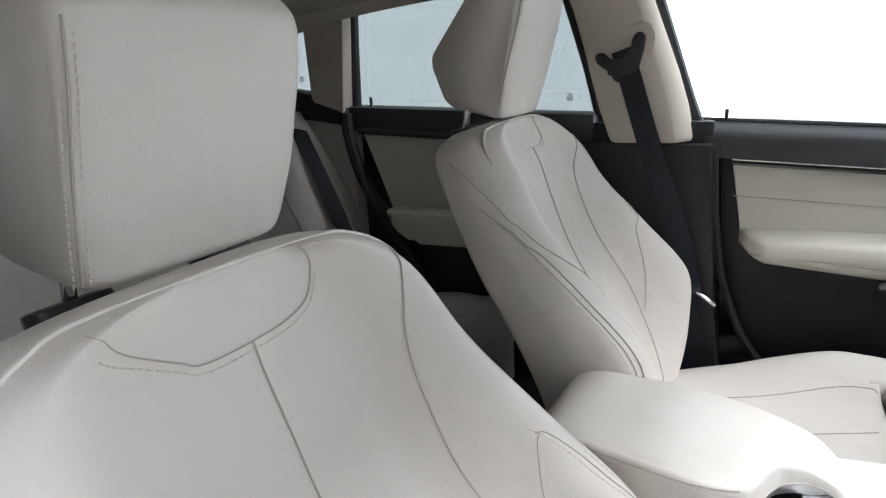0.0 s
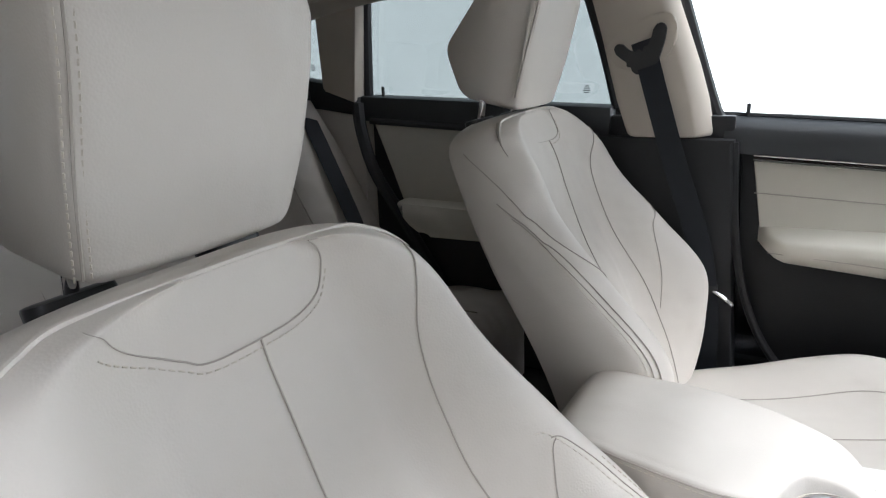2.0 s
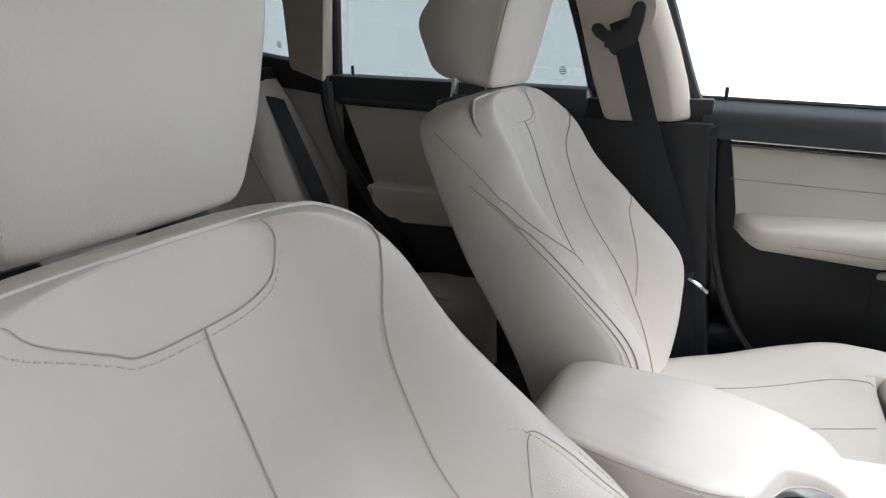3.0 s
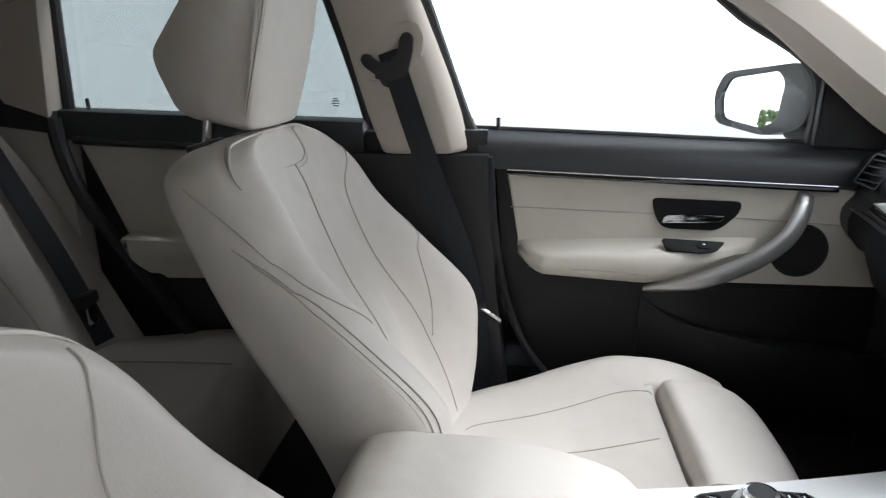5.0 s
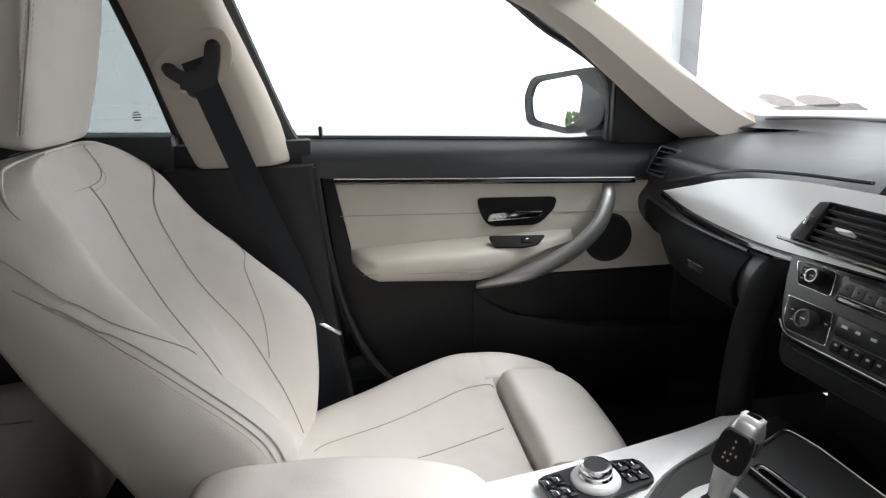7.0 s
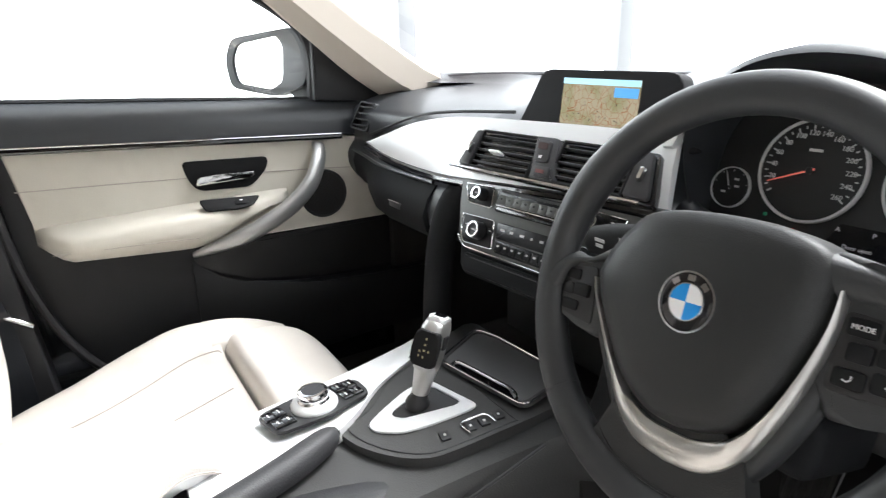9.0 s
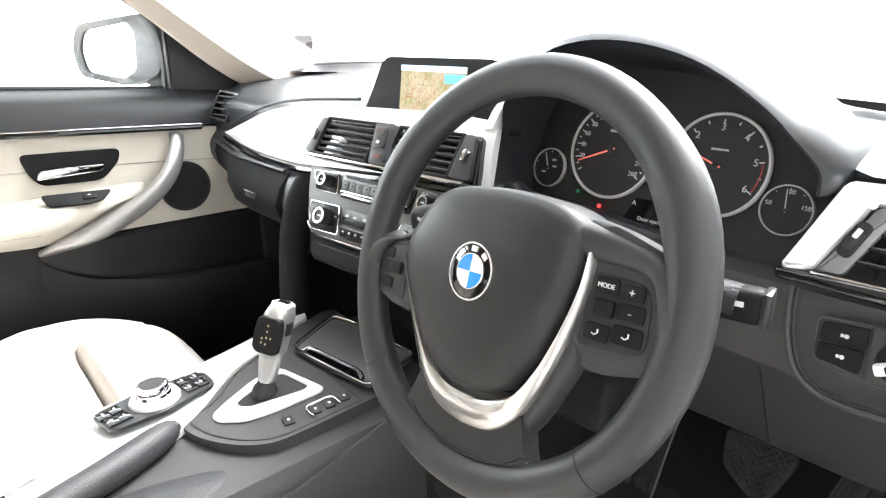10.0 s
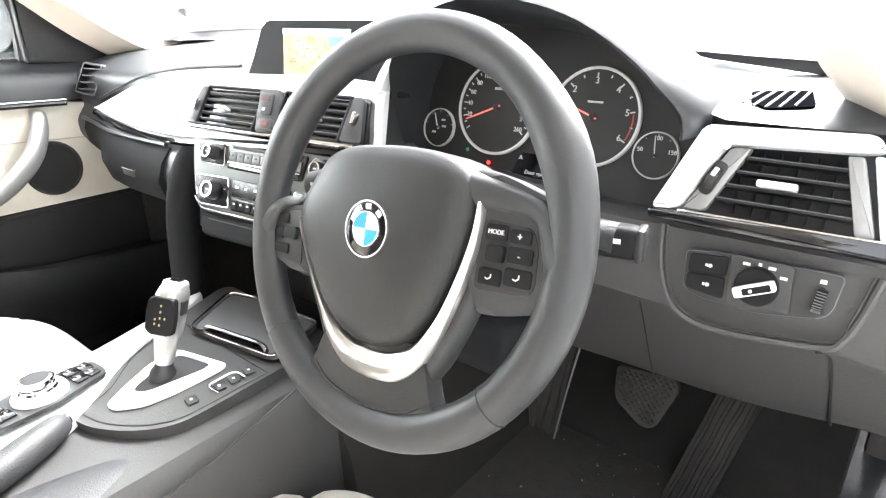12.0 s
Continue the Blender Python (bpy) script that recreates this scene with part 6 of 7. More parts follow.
# side spokes and lower spoke
for s in (1, -1):
    o = [(0.078, 0.062), (0.113, 0.055), (0.140, 0.046), (0.160, 0.038), (0.168, 0.028), (0.168, -0.020), (0.158, -0.038), (0.128, -0.046), (0.098, -0.052), (0.085, -0.02)]
    if s < 0:
        o = [(0.085, 0.040), (0.104, 0.024), (0.119, 0.014), (0.140, 0.010), (0.158, 0.012), (0.168, 0.004), (0.168, -0.036), (0.156, -0.044), (0.128, -0.052), (0.098, -0.060), (0.088, -0.03)]
    bm = prism(rounded([(s * x, y) for x, y in o][::s], 0.008, 4), 0.022, pose(0, 0, -0.018), 0.008, seg=3)
    bm.transform(SW)
    part("side_spoke", bm, WHEEL_LEATHER, wheel, angle=60)
    rings = []
    for x in np.linspace(0.080, 0.166, 16):
        top = interp(x, (0.080, 0.113, 0.140, 0.158, 0.166), (0.0600, 0.0550, 0.0465, 0.0400, 0.0330))
        low = interp(x, (0.080, 0.118, 0.136, 0.146, 0.154, 0.166), (0.0260, 0.0245, 0.0225, 0.0120, -0.0200, -0.0330))
        if s < 0:
            top = interp(x, (0.080, 0.104, 0.119, 0.140, 0.158, 0.166), (0.0430, 0.0270, 0.0165, 0.0125, 0.0145, 0.0100))
            low = interp(x, (0.080, 0.118, 0.140, 0.148, 0.155, 0.166), (0.0160, 0.0070, 0.0000, -0.0120, -0.0360, -0.0440))
        dip = 0.012 - 0.006 * math.sin(math.pi * (x - 0.080) / 0.086)
        rings.append([(s * x, low + (top - low) * f, dip - 0.016 * abs(2 * f - 1) ** 4 + 0.003 * math.sin(f * math.pi)) for f in np.linspace(0, 1, 12)] + [(s * x, top, -0.012), (s * x, low, -0.012)])
    bm = loft(rings)
    bm.transform(SW)
    part("thumb_rest", bm, WHEEL_LEATHER, wheel, "black leather thumb rest", angle=70)
    spots = [(0.0995, 0.0078, 0.1190, 0.0202), (0.1205, 0.0075, 0.1395, 0.0185), (0.1035, -0.0085, 0.1190, 0.0045), (0.1205, -0.0070, 0.1425, 0.0055), (0.0980, -0.0265, 0.1185, -0.0135), (0.1205, -0.0240, 0.1440, -0.0100)]
    panel = [(0.0955, 0.0230), (0.1180, 0.0220), (0.1395, 0.0205), (0.1455, 0.0060), (0.1470, -0.0230), (0.1400, -0.0290), (0.0940, -0.0315)]
    if s < 0:
        spots = [(0.1310, -0.0115, 0.1480, -0.0010), (0.1360, -0.0265, 0.1500, -0.0150), (0.1150, -0.0255, 0.1335, -0.0130), (0.1265, -0.0410, 0.1470, -0.0305)]
        panel = [(0.1130, 0.0060), (0.1460, -0.0005), (0.1520, -0.0200), (0.1480, -0.0440), (0.1060, -0.0490)]
    for k, (x0, y0, x1, y1) in enumerate(spots):
        o = rounded([(s * x, y) for x, y in ((x0, y0), (x1, y0), (x1, y1), (x0, y1))][::s], 0.003)
        z = 0.006 if k == 2 else 0.0035
        bm = prism(o, z, SW @ pose(0, 0, 0.003), 0.0012)
        bt = part("button", bm, SWITCH, wheel)
        mm = SW @ pose(s * (x0 + x1) / 2, (y0 + y1) / 2, 0.0069)
        if k == 0 and s == 1:
            writing("button_text", "MODE", 0.0050, mm, WHITE, bt)
        elif s > 0 and k in (1, 3):
            writing("button_text", "+" if k == 1 else "-", 0.0085, mm, WHITE, bt)
        elif s > 0 and k != 2:
            part("button_mark", tube([(-0.003, 0.0012, 0), (-0.0015, -0.001, 0), (0.0015, -0.001, 0), (0.003, 0.0012, 0)], 0.0006, 5), WHITE, bt, smooth=False).data.transform(mm @ pose(0, 0, 0, 0, 0, 35 * s))
    bm = prism(rounded([(s * x, y) for x, y in panel][::s], 0.006), 0.003, SW @ pose(0, 0, 0.002), 0.001)
    part("button_panel", bm, GAUGE_SHADE, wheel)
d = outr - np.array((0, -0.02))
d /= np.linalg.norm(d, axis=1)[:, None]
rings = []
for p, q in zip(outr, d):
    rings.append([(*(p + q * f), z) for f, z in ((-0.004, -0.014), (-0.003, 0.002), (0.003, 0.0035), (0.009, 0.001), (0.013, -0.005), (0.012, -0.014))])
bm = loft(rings)
bm.transform(SW)
part("spoke_border", bm, WHEEL_LEATHER, wheel, angle=60)
part("spoke_crease", tube([tuple(SW @ Vector(p)) for p in ((-0.070, -0.128, 0.005), (-0.045, -0.145, 0.0065), (0, -0.152, 0.0065), (0.045, -0.145, 0.0065), (0.070, -0.128, 0.005))], 0.0012, 5, 24), HARD, wheel)
lows = [(0.0, -0.088), (0.055, -0.088), (0.064, -0.112), (0.070, -0.130), (0.084, -0.150), (0.05, -0.166), (0.0, -0.17)]
bm = prism(rounded(mirror_outline(lows), 0.012, 4), 0.020, pose(0, 0, -0.014), 0.006, seg=3)
bm.transform(SW)
part("lower_spoke", bm, PAD, wheel, angle=60)
bm = lathe([(0.050, -0.06), (0.060, -0.018), (0.05, -0.012), (0.001, -0.012)], SW, 32)
part("hub", bm, BLACK, wheel)
# round badge: dark ring, blue and white quarters
BG = SW @ pose(0, 0, 0.0295)
badge = part("badge", lathe([(0.0235, -0.004), (0.0235, 0.0015), (0.022, 0.0022), (0.0005, 0.0022)], BG, 40), PIANO, wheel, "round badge with blue and white quarters")
part("badge_rim", ring_prism(circle(0.0243, 40), circle(0.0222, 40), 0.004, BG @ pose(0, 0, -0.001)), CHROME, badge)
part("badge_inner_rim", ring_prism(circle(0.0150, 32), circle(0.0138, 32), 0.0014, BG @ pose(0, 0, 0.002)), CHROME, badge)
for a in (48, 90, 132):
    part("badge_mark", box((0.0062, 0.0046, 0.0008), (0, 0, 0)), CHROME, badge, smooth=False).data.transform(BG @ pose(0, 0, 0, 0, 0, a - 90) @ pose(0, 0.0186, 0.0024))
for k in range(4):
    o = [(0, 0)] + [(0.0138 * math.cos(a), 0.0138 * math.sin(a)) for a in np.linspace(k * math.pi / 2, (k + 1) * math.pi / 2, 10)]
    part("badge_quarter", prism(o, 0.0010, BG @ pose(0, 0, 0.0021)), BLUE if k % 2 else WHITEN, badge, smooth=False)

col = thing("steering_column", "black steering column shroud with two control stalks", "steering column")
ax_d = SW.to_3x3() @ Vector((0, 0, -1))
p0 = SW.translation
bm = tube([tuple(p0 + ax_d * d) for d in (0.02, 0.06, 0.12, 0.20, 0.26)], lambda f: 0.040 + 0.016 * f, 20, 10)
part("shroud", bm, GLOVE, col)
part("column_cover", box((0.105, 0.13, 0.058), (0.372, 0.175, 0.628), 0.016, pose(0, 0, 0, -18, 0, 0), seg=3), GLOVE, col, "black lower column cover")
right = [(0.42, 0.105, 0.792), (0.48, 0.118, 0.794), (0.525, 0.126, 0.790)]
part("wiper_stalk", tube(right, lambda f: 0.010 + 0.004 * f, 10, 10), BLACK, col)
st = part("stalk_end", box((0.036, 0.020, 0.028), (0.527, 0.127, 0.789), 0.008, pose(0, 0, 0, 0, 0, 12), seg=3), SWITCH, col)
part("stalk_cap", box((0.007, 0.021, 0.029), (0.545, 0.1305, 0.789), 0.003, pose(0, 0, 0, 0, 0, 12)), HARD, st)
part("stalk_mark", box((0.006, 0.001, 0.004), (0.530, 0.1163, 0.792), 0, pose(0, 0, 0, 0, 0, 12)), WHITE, st, smooth=False)
left = [(0.32, 0.110, 0.790), (0.27, 0.104, 0.795), (0.235, 0.098, 0.798)]
part("indicator_stalk", tube(left, lambda f: 0.010 + 0.003 * f, 12, 10), BLACK, col)
rings = []
for f, w, h in ((0.0, 0.006, 0.010), (0.06, 0.010, 0.0150), (0.25, 0.0125, 0.0185), (0.6, 0.0125, 0.0190), (0.9, 0.0105, 0.0160), (1.0, 0.006, 0.009)):
    p = np.array((0.252 - 0.092 * f, 0.096 + 0.004 * f, 0.800 - 0.020 * f))
    rings.append([tuple(p + np.array((0, w * math.copysign(abs(math.cos(a)) ** 0.7, math.cos(a)), h * math.copysign(abs(math.sin(a)) ** 0.7, math.sin(a))))) for a in np.linspace(0, 2 * math.pi, 20, endpoint=False)])
st = part("stalk_end", loft(rings), SWITCH, col, angle=50)
for x, z, w in ((0.222, 0.797, 0.010), (0.190, 0.789, 0.014), (0.190, 0.783, 0.010)):
    part("stalk_mark", box((w, 0.001, 0.0035), (x, 0.0852 + 0.0005 * (x < 0.2), z), 0, pose(0, 0, 0, 0, 0, -3)), DIALWHITE, st, smooth=False)

# ---- centre console ----
con = thing("centre_console", "centre console with satin silver top and black gear surround", "console")
rings = []
for y in np.linspace(-0.62, 0.16, 24):
    zt = interp(y, (-0.62, -0.35, -0.15, 0.0, 0.16), (0.505, 0.505, 0.508, 0.516, 0.535))
    wl = interp(y, (-0.62, -0.2, 0.02, 0.16), (0.100, 0.121, 0.156, 0.172))
    wr = interp(y, (-0.62, -0.2, 0.0, 0.16), (0.115, 0.135, 0.145, 0.17))
    rings.append([(-wl, y, 0.22), (-wl, y, zt - 0.012), (-wl + 0.01, y, zt), (wr - 0.01, y, zt - 0.004), (wr, y, zt - 0.02), (wr + 0.006, y, zt - 0.06), (wr + 0.01, y, 0.22)])
part("console_body", loft(rings), CONSOLE, con, angle=45)
# silver top on the passenger side, sweeping up beside the lever
top_l = [(-0.108, -0.335, 0.520), (-0.128, -0.20, 0.521), (-0.149, -0.085, 0.5225), (-0.164, 0.02, 0.531), (-0.174, 0.075, 0.537), (-0.176, 0.110, 0.541)]
top_r = [(0.060, -0.335, 0.520), (0.020, -0.225, 0.522), (-0.022, -0.130, 0.530), (-0.075, -0.06, 0.533), (-0.112, 0.02, 0.538), (-0.152, 0.106, 0.543)]
a, b = spline(top_l, 30), spline(top_r, 30)
rings = []
for p, q in zip(a, b):
    front = [p + (q - p) * f + np.array((0, 0, 0.005 * math.sin(f * math.pi))) for f in np.linspace(0, 1, 9)]
    rings.append([tuple(p - (0, 0, 0.02))] + [tuple(v) for v in front] + [tuple(q - (0, 0, 0.02))])
part("silver_top", loft(rings), SILVER, con, "satin silver console top", angle=60)
# black gear surround, a raised island
isl = [(-0.034, -0.150), (0.012, -0.143), (0.050, -0.124), (0.080, -0.100), (0.099, -0.073), (0.105, -0.025), (0.112, 0.060), (0.116, 0.150), (-0.150, 0.150), (-0.126, 0.050), (-0.099, -0.040), (-0.0735, -0.070), (-0.047, -0.098), (-0.036, -0.128)]
GT = axes((0, 0, 0.533), (1, 0, -0.02), (0.02, -0.09, 1))
part("gear_surround", prism(rounded(isl, 0.018, 6), 0.030, GT @ pose(0, 0, -0.032), 0.006, seg=3), CONSOLE, con, "dark grey gear surround", angle=50)
part("surround_base", prism(rounded([(x * 1.05 + 0.003, y * 1.035) for x, y in isl], 0.018, 6), 0.022, GT @ pose(0, 0, -0.042), 0.004, seg=2), CONSOLE, con, angle=50)
part("console_crease", tube([(0.140, -0.16, 0.470), (0.147, -0.10, 0.482), (0.150, -0.04, 0.497), (0.153, 0.05, 0.523)], 0.0022, 6, 20), HARD, con)
isl2 = rounded([(x * 0.90 + 0.004, min(y * 0.90 - 0.004, 0.046)) for x, y in isl], 0.028, 6)
part("surround_line", ring_prism(isl2, scaled(isl2, 0.985), 0.001, GT @ pose(0, 0, -0.0018)), HARD, con)
plate = rounded([(-0.006, -0.113), (0.012, -0.112), (0.036, -0.086), (0.046, -0.050), (0.053, 0.012), (0.048, 0.024), (-0.036, 0.004), (-0.045, -0.006), (-0.040, -0.042), (-0.020, -0.088)], 0.010, 5)
hole = rounded([(-0.010, -0.076), (0.000, -0.078), (0.012, -0.068), (0.020, -0.040), (0.031, 0.000), (0.028, 0.010), (-0.022, -0.001), (-0.029, -0.006), (-0.026, -0.030), (-0.016, -0.060)], 0.006, 5)
part("gear_plate", ring_prism(plate, hole, 0.003, GT @ pose(0, 0, -0.001)), SILVER, con, "satin silver gear plate")
part("gear_plate_floor", prism(scaled(hole, 1.02), 0.001, GT @ pose(0, 0, -0.0015)), BLACK, con)
for k, (u, v) in enumerate(((0.0735, -0.0439), (0.0790, -0.0085), (0.0812, 0.0110), (0.0824, 0.0327))):
    o = rounded([(-0.0085, -0.0065), (0.0085, -0.0065), (0.0085, 0.0065), (-0.0085, 0.0065)], 0.002)
    bt = part("console_button", prism(o, 0.003, GT @ pose(u, v, -0.002, 0, 0, -12), 0.001), HARD, con)
    part("button_mark", box((0.004, 0.003, 0.0006)), WHITE, bt, smooth=False).data.transform(GT @ pose(u, v, 0.0013, 0, 0, -12))
part("button_edge", tube([tuple(GT @ Vector(p)) for p in ((0.090, -0.016, 0.001), (0.069, -0.016, 0.001), (0.068, 0.002, 0.001), (0.072, 0.019, 0.001), (0.092, 0.021, 0.001))], 0.0012, 6, 24), CHROME, con)
# storage tray ahead of the lever
tray = thing("storage_tray", "black storage tray with chrome edged roller lid", "tray")
to = rounded([(-0.068, 0.036), (0.102, 0.060), (0.088, 0.150), (-0.062, 0.142), (-0.108, 0.130)], 0.016, 6)
ti = [tuple(np.array(p) * 0.93 + np.array((-0.01, 0.1)) * 0.07) for p in to]
part("tray_rim", ring_prism(to, ti, 0.007, pose(0, 0, 0.535, 5, 0, 0)), CONSOLE, tray)
part("tray_edge", tube([tuple(pose(0, 0, 0.5425, 5, 0, 0) @ Vector((*p, 0))) for p in to], 0.0016, 6, cyclic=True), CHROME, tray)
part("roller_lid", prism(ti, 0.003, pose(0, 0, 0.537, 5, 0, 0)), mat("charcoal_lid", (0.11, 0.112, 0.115), 0.4, grain=0.2, scale=600, bump_dist=0.0003), tray)
part("lid_slot", prism(rounded([(-0.044, 0.045), (-0.040, 0.053), (0.058, 0.0685), (0.080, 0.0610), (0.070, 0.0560)], 0.005, 5), 0.002, pose(0, 0, 0.5392, 5, 0, 0)), PIANO, tray)
part("lid_grip", tube([(-0.046, 0.043, 0.5445), (-0.047, 0.053, 0.5460), (-0.030, 0.0585, 0.5465), (0.020, 0.0660, 0.5470), (0.056, 0.0710, 0.5475), (0.076, 0.0680, 0.5470), (0.084, 0.0590, 0.5460)], 0.0024, 6, 30), CHROME, tray, "chrome lid grip")

lev = thing("gear_lever", "black and silver gear lever with lit shift pattern", "gear lever")
LM = axes((-0.004, -0.040, 0.528), (0.80, 0.60, 0), (0.01, 0.30, 0.95))
rings = []
for z, wx, wy, oy in ((-0.004, 0.0150, 0.0165, 0), (0.004, 0.0165, 0.0180, 0), (0.010, 0.0150, 0.0165, 0), (0.014, 0.0120, 0.0140, 0), (0.019, 0.0110, 0.0130, 0)):
    rings.append([(wx * math.cos(a), oy + wy * math.sin(a), z) for a in np.linspace(0, 2 * math.pi, 20, endpoint=False)])
bm = loft(rings)
bm.transform(LM)
part("boot_collar", bm, HARD, lev)
rings = []
for z, wx, wy, oy in ((0.016, 0.0095, 0.012, 0), (0.022, 0.0115, 0.0140, 0), (0.040, 0.0135, 0.0160, -0.001), (0.058, 0.0160, 0.0182, -0.001)):
    rings.append([(wx * math.cos(a), oy + wy * math.sin(a), z) for a in np.linspace(0, 2 * math.pi, 20, endpoint=False)])
bm = loft(rings)
bm.transform(LM)
part("neck", bm, PEARL, lev, "satin silver neck")
rings = []
for z, wx, wy, oy in ((0.056, 0.0165, 0.0185, -0.001), (0.064, 0.0180, 0.0210, -0.002), (0.080, 0.0188, 0.0225, -0.002), (0.100, 0.0192, 0.0230, -0.001), (0.113, 0.0182, 0.0222, 0.002), (0.121, 0.0155, 0.0195, 0.004), (0.126, 0.0100, 0.0135, 0.006), (0.1275, 0.003, 0.004, 0.006)):
    rings.append([(wx * math.copysign(abs(math.cos(a)) ** 0.8, math.cos(a)), oy + wy * math.copysign(abs(math.sin(a)) ** 0.8, math.sin(a)), z) for a in np.linspace(0, 2 * math.pi, 24, endpoint=False)])
bm = loft(rings)
bm.transform(LM)
grip = part("grip", bm, PEARL, lev, "satin silver grip with black face")
bm = prism(rounded([(-0.017, 0.064), (0.017, 0.064), (0.0185, 0.090), (0.016, 0.112), (-0.016, 0.112), (-0.0185, 0.090)], 0.006, 5), 0.010, Matrix(((1, 0, 0, 0), (0, 0, -1, -0.0165), (0, 1, 0, 0), (0, 0, 0, 1))), 0.004, seg=3)
bm.transform(LM)
part("grip_face", bm, SWITCH, grip, "black shift pattern face")
bm = prism(rounded([(-0.0125, -0.016), (0.0125, -0.016), (0.0125, 0.019), (-0.0125, 0.019)], 0.008, 5), 0.011, LM @ pose(0, 0.004, 0.117, -6, 0, 0), 0.005, seg=3)
part("cap", bm, SILVER, lev, "silver lever cap")
part("park_button", box((0.015, 0.014, 0.003), (0, 0.006, 0.128), 0.001), PIANO, lev).data.transform(LM)
for u, v in ((0, 0.012), (0, 0.004), (0, -0.004), (0.006, -0.004), (-0.006, -0.006), (-0.006, -0.012), (0, -0.013)):
    part("shift_mark", box((0.0020, 0.0008, 0.0028), (u, -0.0266, 0.090 + v), 0), AMBER, grip, smooth=False).data.transform(LM)
part("release_button", box((0.004, 0.016, 0.018), (0.0188, -0.004, 0.098), 0.0015), HARD, lev).data.transform(LM)

ctl = thing("rotary_controller", "chrome rotary media controller with black keys", "control knob")
KM = pose(-0.068, -0.160, 0.5345, 1, -2, 8)
part("key_plate", prism(rounded([(-0.030, -0.070), (0.028, -0.066), (0.038, 0.0), (0.026, 0.072), (-0.022, 0.076), (-0.037, 0.0)], 0.012, 5), 0.005, KM, 0.002), HARD, ctl)
for u, v in ((-0.013, 0.043), (0.011, 0.042), (-0.010, 0.060), (0.011, 0.058), (-0.015, -0.045), (0.010, -0.043), (-0.013, -0.060), (0.010, -0.057)):
    key = part("key", box((0.0215, 0.0145, 0.004), (u, v, 0.006), 0.0015), PIANO, ctl)
    key.data.transform(KM)
    part("key_mark", box((0.007, 0.0016, 0.0004), (u, v, 0.0082)), WHITE, key, smooth=False).data.transform(KM)
part("knob_base", lathe([(0.0315, 0.003), (0.0315, 0.008), (0.029, 0.012), (0.026, 0.014), (0.001, 0.014)], KM, 40), SILVER, ctl)
part("knob", lathe([(0.0225, 0.013), (0.0200, 0.017), (0.0205, 0.019), (0.0205, 0.0255), (0.019, 0.0275), (0.0150, 0.028)], KM, 40), CHROME, ctl, "knurled chrome knob")
part("knob_top", lathe([(0.0152, 0.026), (0.0152, 0.0282), (0.0005, 0.0286)], KM, 32), BLACK, ctl)

# armrest with lid, handbrake beside it
rest = thing("armrest_box", "padded beige leather armrest between the front seats", "armrest")
PAD_Y = (-0.66, -0.64, -0.615, -0.55, -0.47, -0.426, -0.375, -0.342, -0.312, -0.292, -0.278, -0.271)
PAD_Z = (0.565, 0.594, 0.605, 0.607, 0.604, 0.597, 0.585, 0.573, 0.556, 0.537, 0.518, 0.505)


def pad_edges(y):
    """Left and right edge, top and lower edge of the armrest pad at one place along it; beside the handbrake it is cut away."""
    zt = interp(y, PAD_Y, PAD_Z)
    left = -0.103 + 0.014 * max(0, (-0.63 - y) / 0.03) ** 2 + 0.030 * max(0, (y + 0.33) / 0.06) ** 2.5
    right = interp(y, (-0.66, -0.64, -0.60, -0.402, -0.396, -0.388, -0.378, -0.366, -0.345, -0.310, -0.285, -0.271), (0.090, 0.099, 0.103, 0.103, 0.099, 0.084, 0.055, 0.030, 0.010, -0.008, -0.022, -0.040))
    low = interp(y, (-0.66, -0.405, -0.39, -0.37, -0.31, -0.271), (0.545, 0.547, 0.549, 0.549, 0.533, 0.496))
    return left, right, zt, min(low, zt - 0.006)


rings, under = [], []
for y in np.r_[np.linspace(-0.66, -0.41, 22), np.linspace(-0.403, -0.36, 18), np.linspace(-0.352, -0.271, 14)]:
    left, right, zt, low = pad_edges(y)
    t = zt - low
    sec = [(left, low), (left - 0.002, zt - 0.55 * t), (left + 0.006, zt - 0.20 * t), (left + 0.022, zt - 0.001), ((left + right) / 2, zt + 0.005), (right - 0.030, zt + 0.002), (right - 0.010, zt - 0.01 * t), (right, zt - 0.08 * t), (right + 0.001, zt - 0.5 * t), (right - 0.001, low)]
    rings.append([(x, y, z) for x, z in spline(sec, 32)])
    if y > -0.40:
        under.append([(left + 0.006, y - 0.004, low - 0.016), (left + 0.006, y - 0.004, low + 0.003), (right - 0.004, y - 0.004, low + 0.003), (right - 0.007, y - 0.004, low - 0.016)])
part("pad", loft(rings), LEATHER, rest, angle=75)
seam = [(r + 0.0006, y, zt - 0.10 * (zt - low)) for y in np.linspace(-0.64, -0.404, 24) for l, r, zt, low in [pad_edges(y)]]
part("pad_seam", tube(seam, 0.0011, 5), SEAM, rest)
part("stitching", stitches([(x + 0.0004, y, z - 0.005) for x, y, z in seam]), THREAD, rest)
part("lip_seam", tube([(r + 0.0004, y, low + 0.004) for y in np.linspace(-0.385, -0.276, 24) for l, r, zt, low in [pad_edges(y)]], 0.0009, 5), SEAM, rest)
part("lid_edge", loft(under), GRIP, rest, "satin grey edge under the pad", angle=50)
part("lid_base", box((0.19, 0.24, 0.045), (0, -0.53, 0.523), 0.008), BLACK, rest)
part("lid_base", box((0.075, 0.12, 0.03), (-0.055, -0.345, 0.510), 0.008), BLACK, rest)
hb = thing("handbrake", "black leather handbrake lever lying beside the armrest", "handbrake")
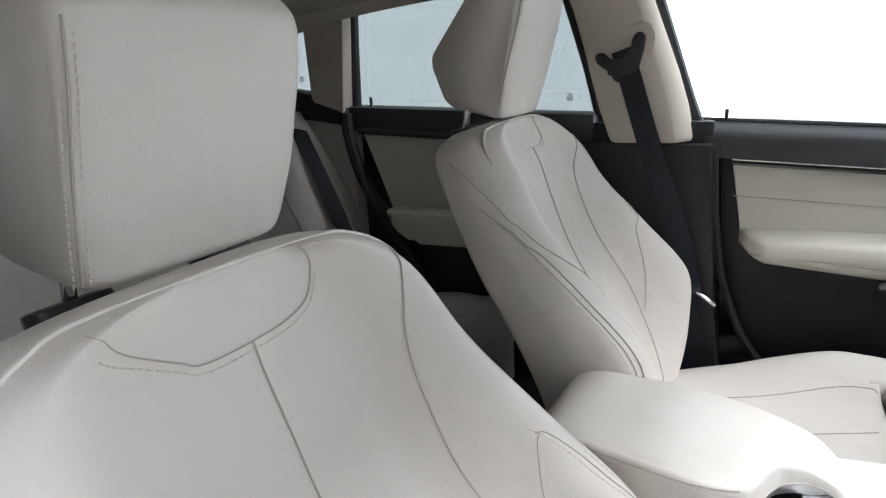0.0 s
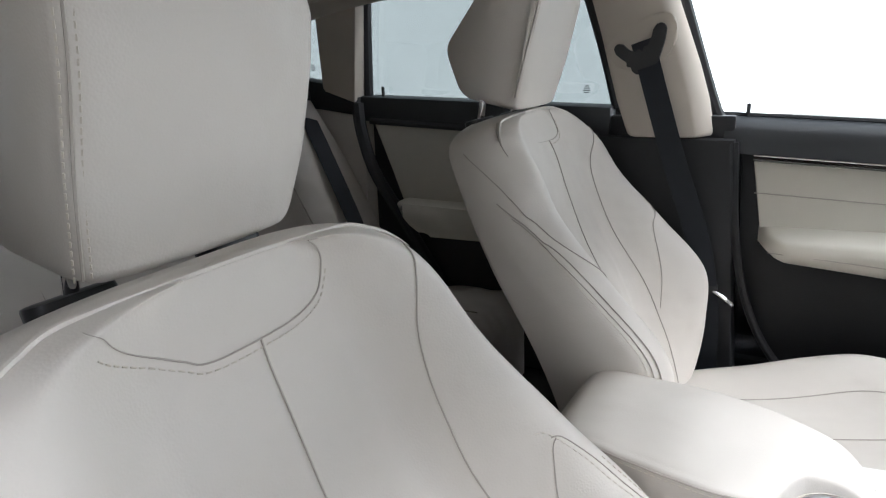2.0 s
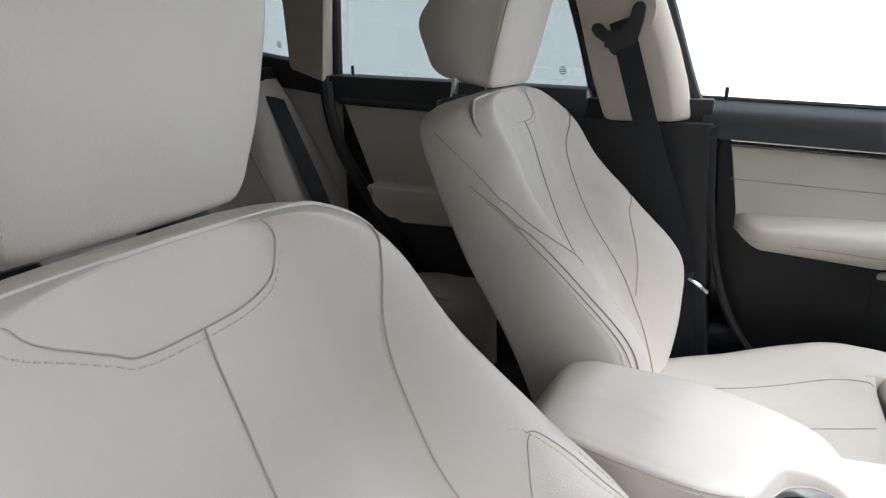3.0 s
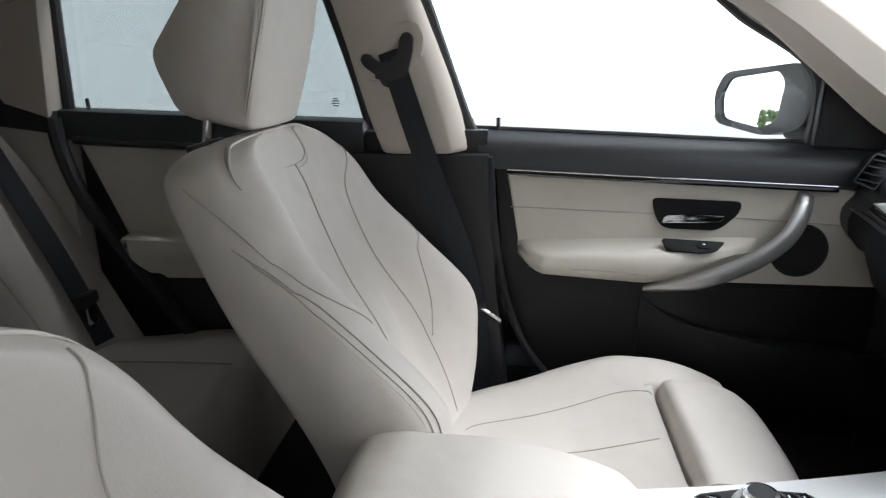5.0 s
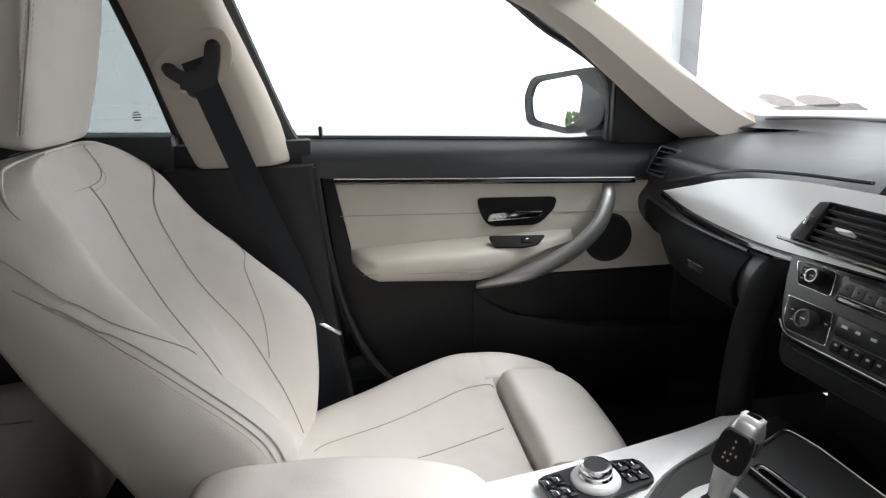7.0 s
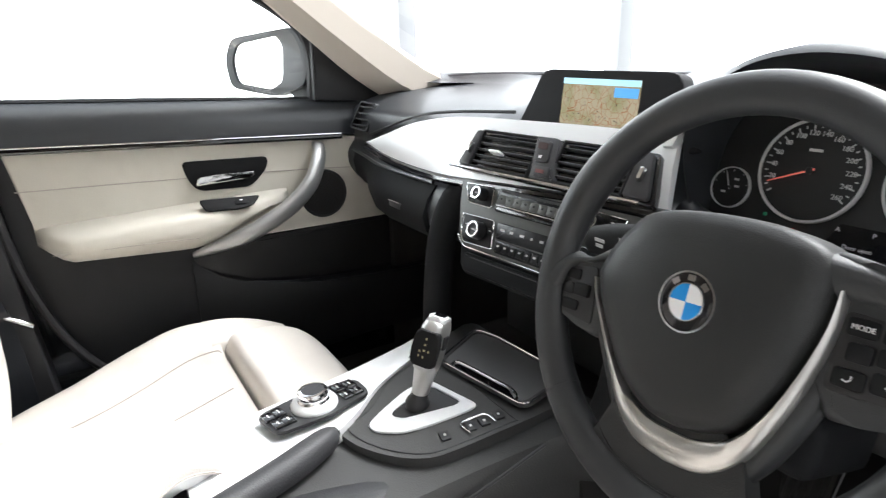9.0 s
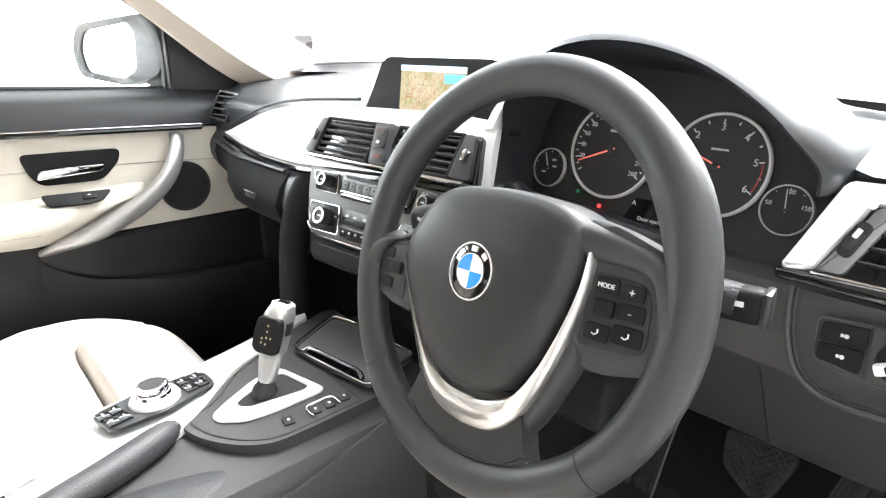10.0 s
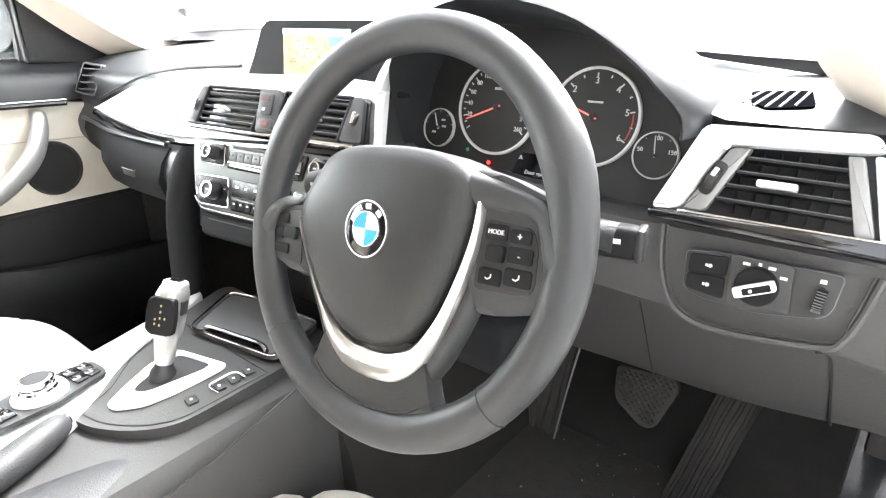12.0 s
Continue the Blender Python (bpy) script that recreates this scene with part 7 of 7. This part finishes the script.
part("lever", tube([(-0.012, -0.160, 0.524), (0.000, -0.18, 0.5245), (0.026, -0.24, 0.524), (0.062, -0.35, 0.523)], lambda f: 0.0125 + 0.0065 * math.sin(min(1, f * 1.6) * 1.6), 14, 20), BLACK, hb)
rings = []
for f in np.linspace(0, 1, 14):
    y = -0.13 - 0.25 * f
    w = 0.030 + 0.030 * math.sin(f * math.pi * 0.75)
    h = 0.018 + 0.010 * math.sin(f * math.pi)
    rings.append([(0.088 + 0.004 * f + w * math.cos(a), y, 0.487 + h * math.sin(a)) for a in np.linspace(0, 2 * math.pi, 18, endpoint=False)])
part("boot", loft(rings), BLACK, hb, "black folded handbrake gaiter")
part("release_button", tube([(-0.012, -0.160, 0.524), (-0.0155, -0.1535, 0.5243)], 0.0080, 12), HARD, hb)


# ---- driver's footwell ----
mat_t = thing("floor_mat", "black carpet floor mat with light scuffs under the pedals", "floor mat")
part("mat", prism(rounded([(0.20, -0.05), (0.60, -0.05), (0.60, 0.56), (0.20, 0.58)], 0.05, 5), 0.008, pose(0, 0, 0.221), 0.003), RUBBER, mat_t)


def pedal(name, label, w, h, at, lean, along, stalk_to, turn=0, outline=None):
    """A rubber pad with lengthwise ribs, or with small studs set cornerwise where an outline is given."""
    t = thing(name, label, "pedal", group="pedals")
    m = pose(*at, 90 - lean, 0, 0) @ pose(0, 0, 0, 0, 0, turn)
    o = outline or [(-w / 2, -h / 2), (w / 2, -h / 2), (w * 0.47, h / 2), (-w * 0.47, h / 2)]
    part("pad", prism(rounded(o, 0.010, 4), 0.012, m, 0.003), RUBBER, t)
    for k in range(along):
        u = -w / 2 + w * (k + 0.7) / (along + 0.4)
        path = [(u + 0.0007 * math.sin(q * 9 + k), h * 0.46 * q, 0.0130) for q in np.linspace(-1, 1, 16)]
        bm = tube(path, w / along * 0.24, 6)
        bm.transform(m)
        part("rib", bm, RUBBER, t)
    if outline:
        bm = bmesh.new()
        for i in range(-9, 10):
            for j in range(-9, 10):
                p = Vector(((i - j) * 0.0052, (i + j) * 0.0052))
                inside = all((b[0] - a[0]) * (p.y - a[1]) - (b[1] - a[1]) * (p.x - a[0]) > 0.006 * math.dist(a, b) for a, b in zip(o, o[1:] + o[:1]))
                if inside:
                    box((0.0058, 0.0058, 0.0040), (p.x, p.y, 0.0128), 0.0012, turn=pose(0, 0, 0, 0, 0, 45), bm=bm, seg=1)
        bm.transform(m)
        part("tread", bm, RUBBER, t, "small raised diamond studs")
    part("arm", tube([tuple(m @ Vector((0, h * 0.3, -0.004))), tuple(Vector(stalk_to) * 0.5 + Vector(at) * 0.5 + Vector((0, 0.03, 0.02))), stalk_to], 0.010, 8, 10), HARD, t)
    return t


BRAKE = [(-0.044, -0.018), (0.006, -0.047), (0.025, -0.043), (0.050, 0.030), (0.040, 0.046), (-0.052, 0.036)]
pedal("brake_pedal", "wide diamond ribbed rubber brake pedal, dusty and worn", 0.098, 0.088, (0.437, 0.495, 0.389), 18, 0, (0.42, 0.66, 0.60), 0, BRAKE)
pedal("accelerator_pedal", "long lengthwise ribbed black accelerator pedal", 0.062, 0.25, (0.545, 0.508, 0.340), 14, 4, (0.575, 0.66, 0.56), -13)
rest2 = pedal("foot_rest", "scuffed black rubber foot rest with lengthwise grooves", 0.080, 0.22, (0.238, 0.540, 0.290), 22, 4, (0.245, 0.72, 0.36))
part("edge_strip", tube([(0.281, 0.49, 0.222), (0.282, 0.53, 0.31), (0.284, 0.57, 0.390)], 0.0017, 6, 8), VENT_PLATE, rest2)
# sloping toe board and tunnel side behind the pedals
toe = thing("toe_board", "black carpeted toe board rising behind the pedals", "carpet", kind="structure")
part("carpet", loft([[(x, 0.52, 0.222), (x, 0.62, 0.26), (x, 0.72, 0.36), (x, 0.80, 0.50), (x, 0.84, 0.62), (x, 0.86, 0.62), (x, 0.86, 0.20)] for x in np.linspace(0.12, 0.735, 8)]), CARPET, toe, angle=60)
part("tunnel_carpet", loft([[(0.10, y, 0.22), (0.10, y, 0.46), (0.165, y, 0.46), (0.19, y, 0.40), (0.20, y, 0.30), (0.225, y, 0.222)] for y in np.linspace(0.10, 0.80, 10)]), CARPET, toe, angle=50)
part("sill_cover", box((0.05, 0.62, 0.30), (0.735, 0.30, 0.36), 0.012), BLACK, toe)
rnd = random.Random(11)
bm = bmesh.new()
for k in range(60):
    q = rnd.uniform(0.0008, 0.0022)
    box((q * 2.2, q * 1.3, 0.001), (0, 0, 0), turn=pose(rnd.uniform(0.24, 0.58), rnd.uniform(0.12, 0.54), 0.2305, 0, 0, rnd.uniform(0, 180)), bm=bm)
part("dust", bm, CONCRETE, mat_t, "pale grit on the mat", smooth=False)
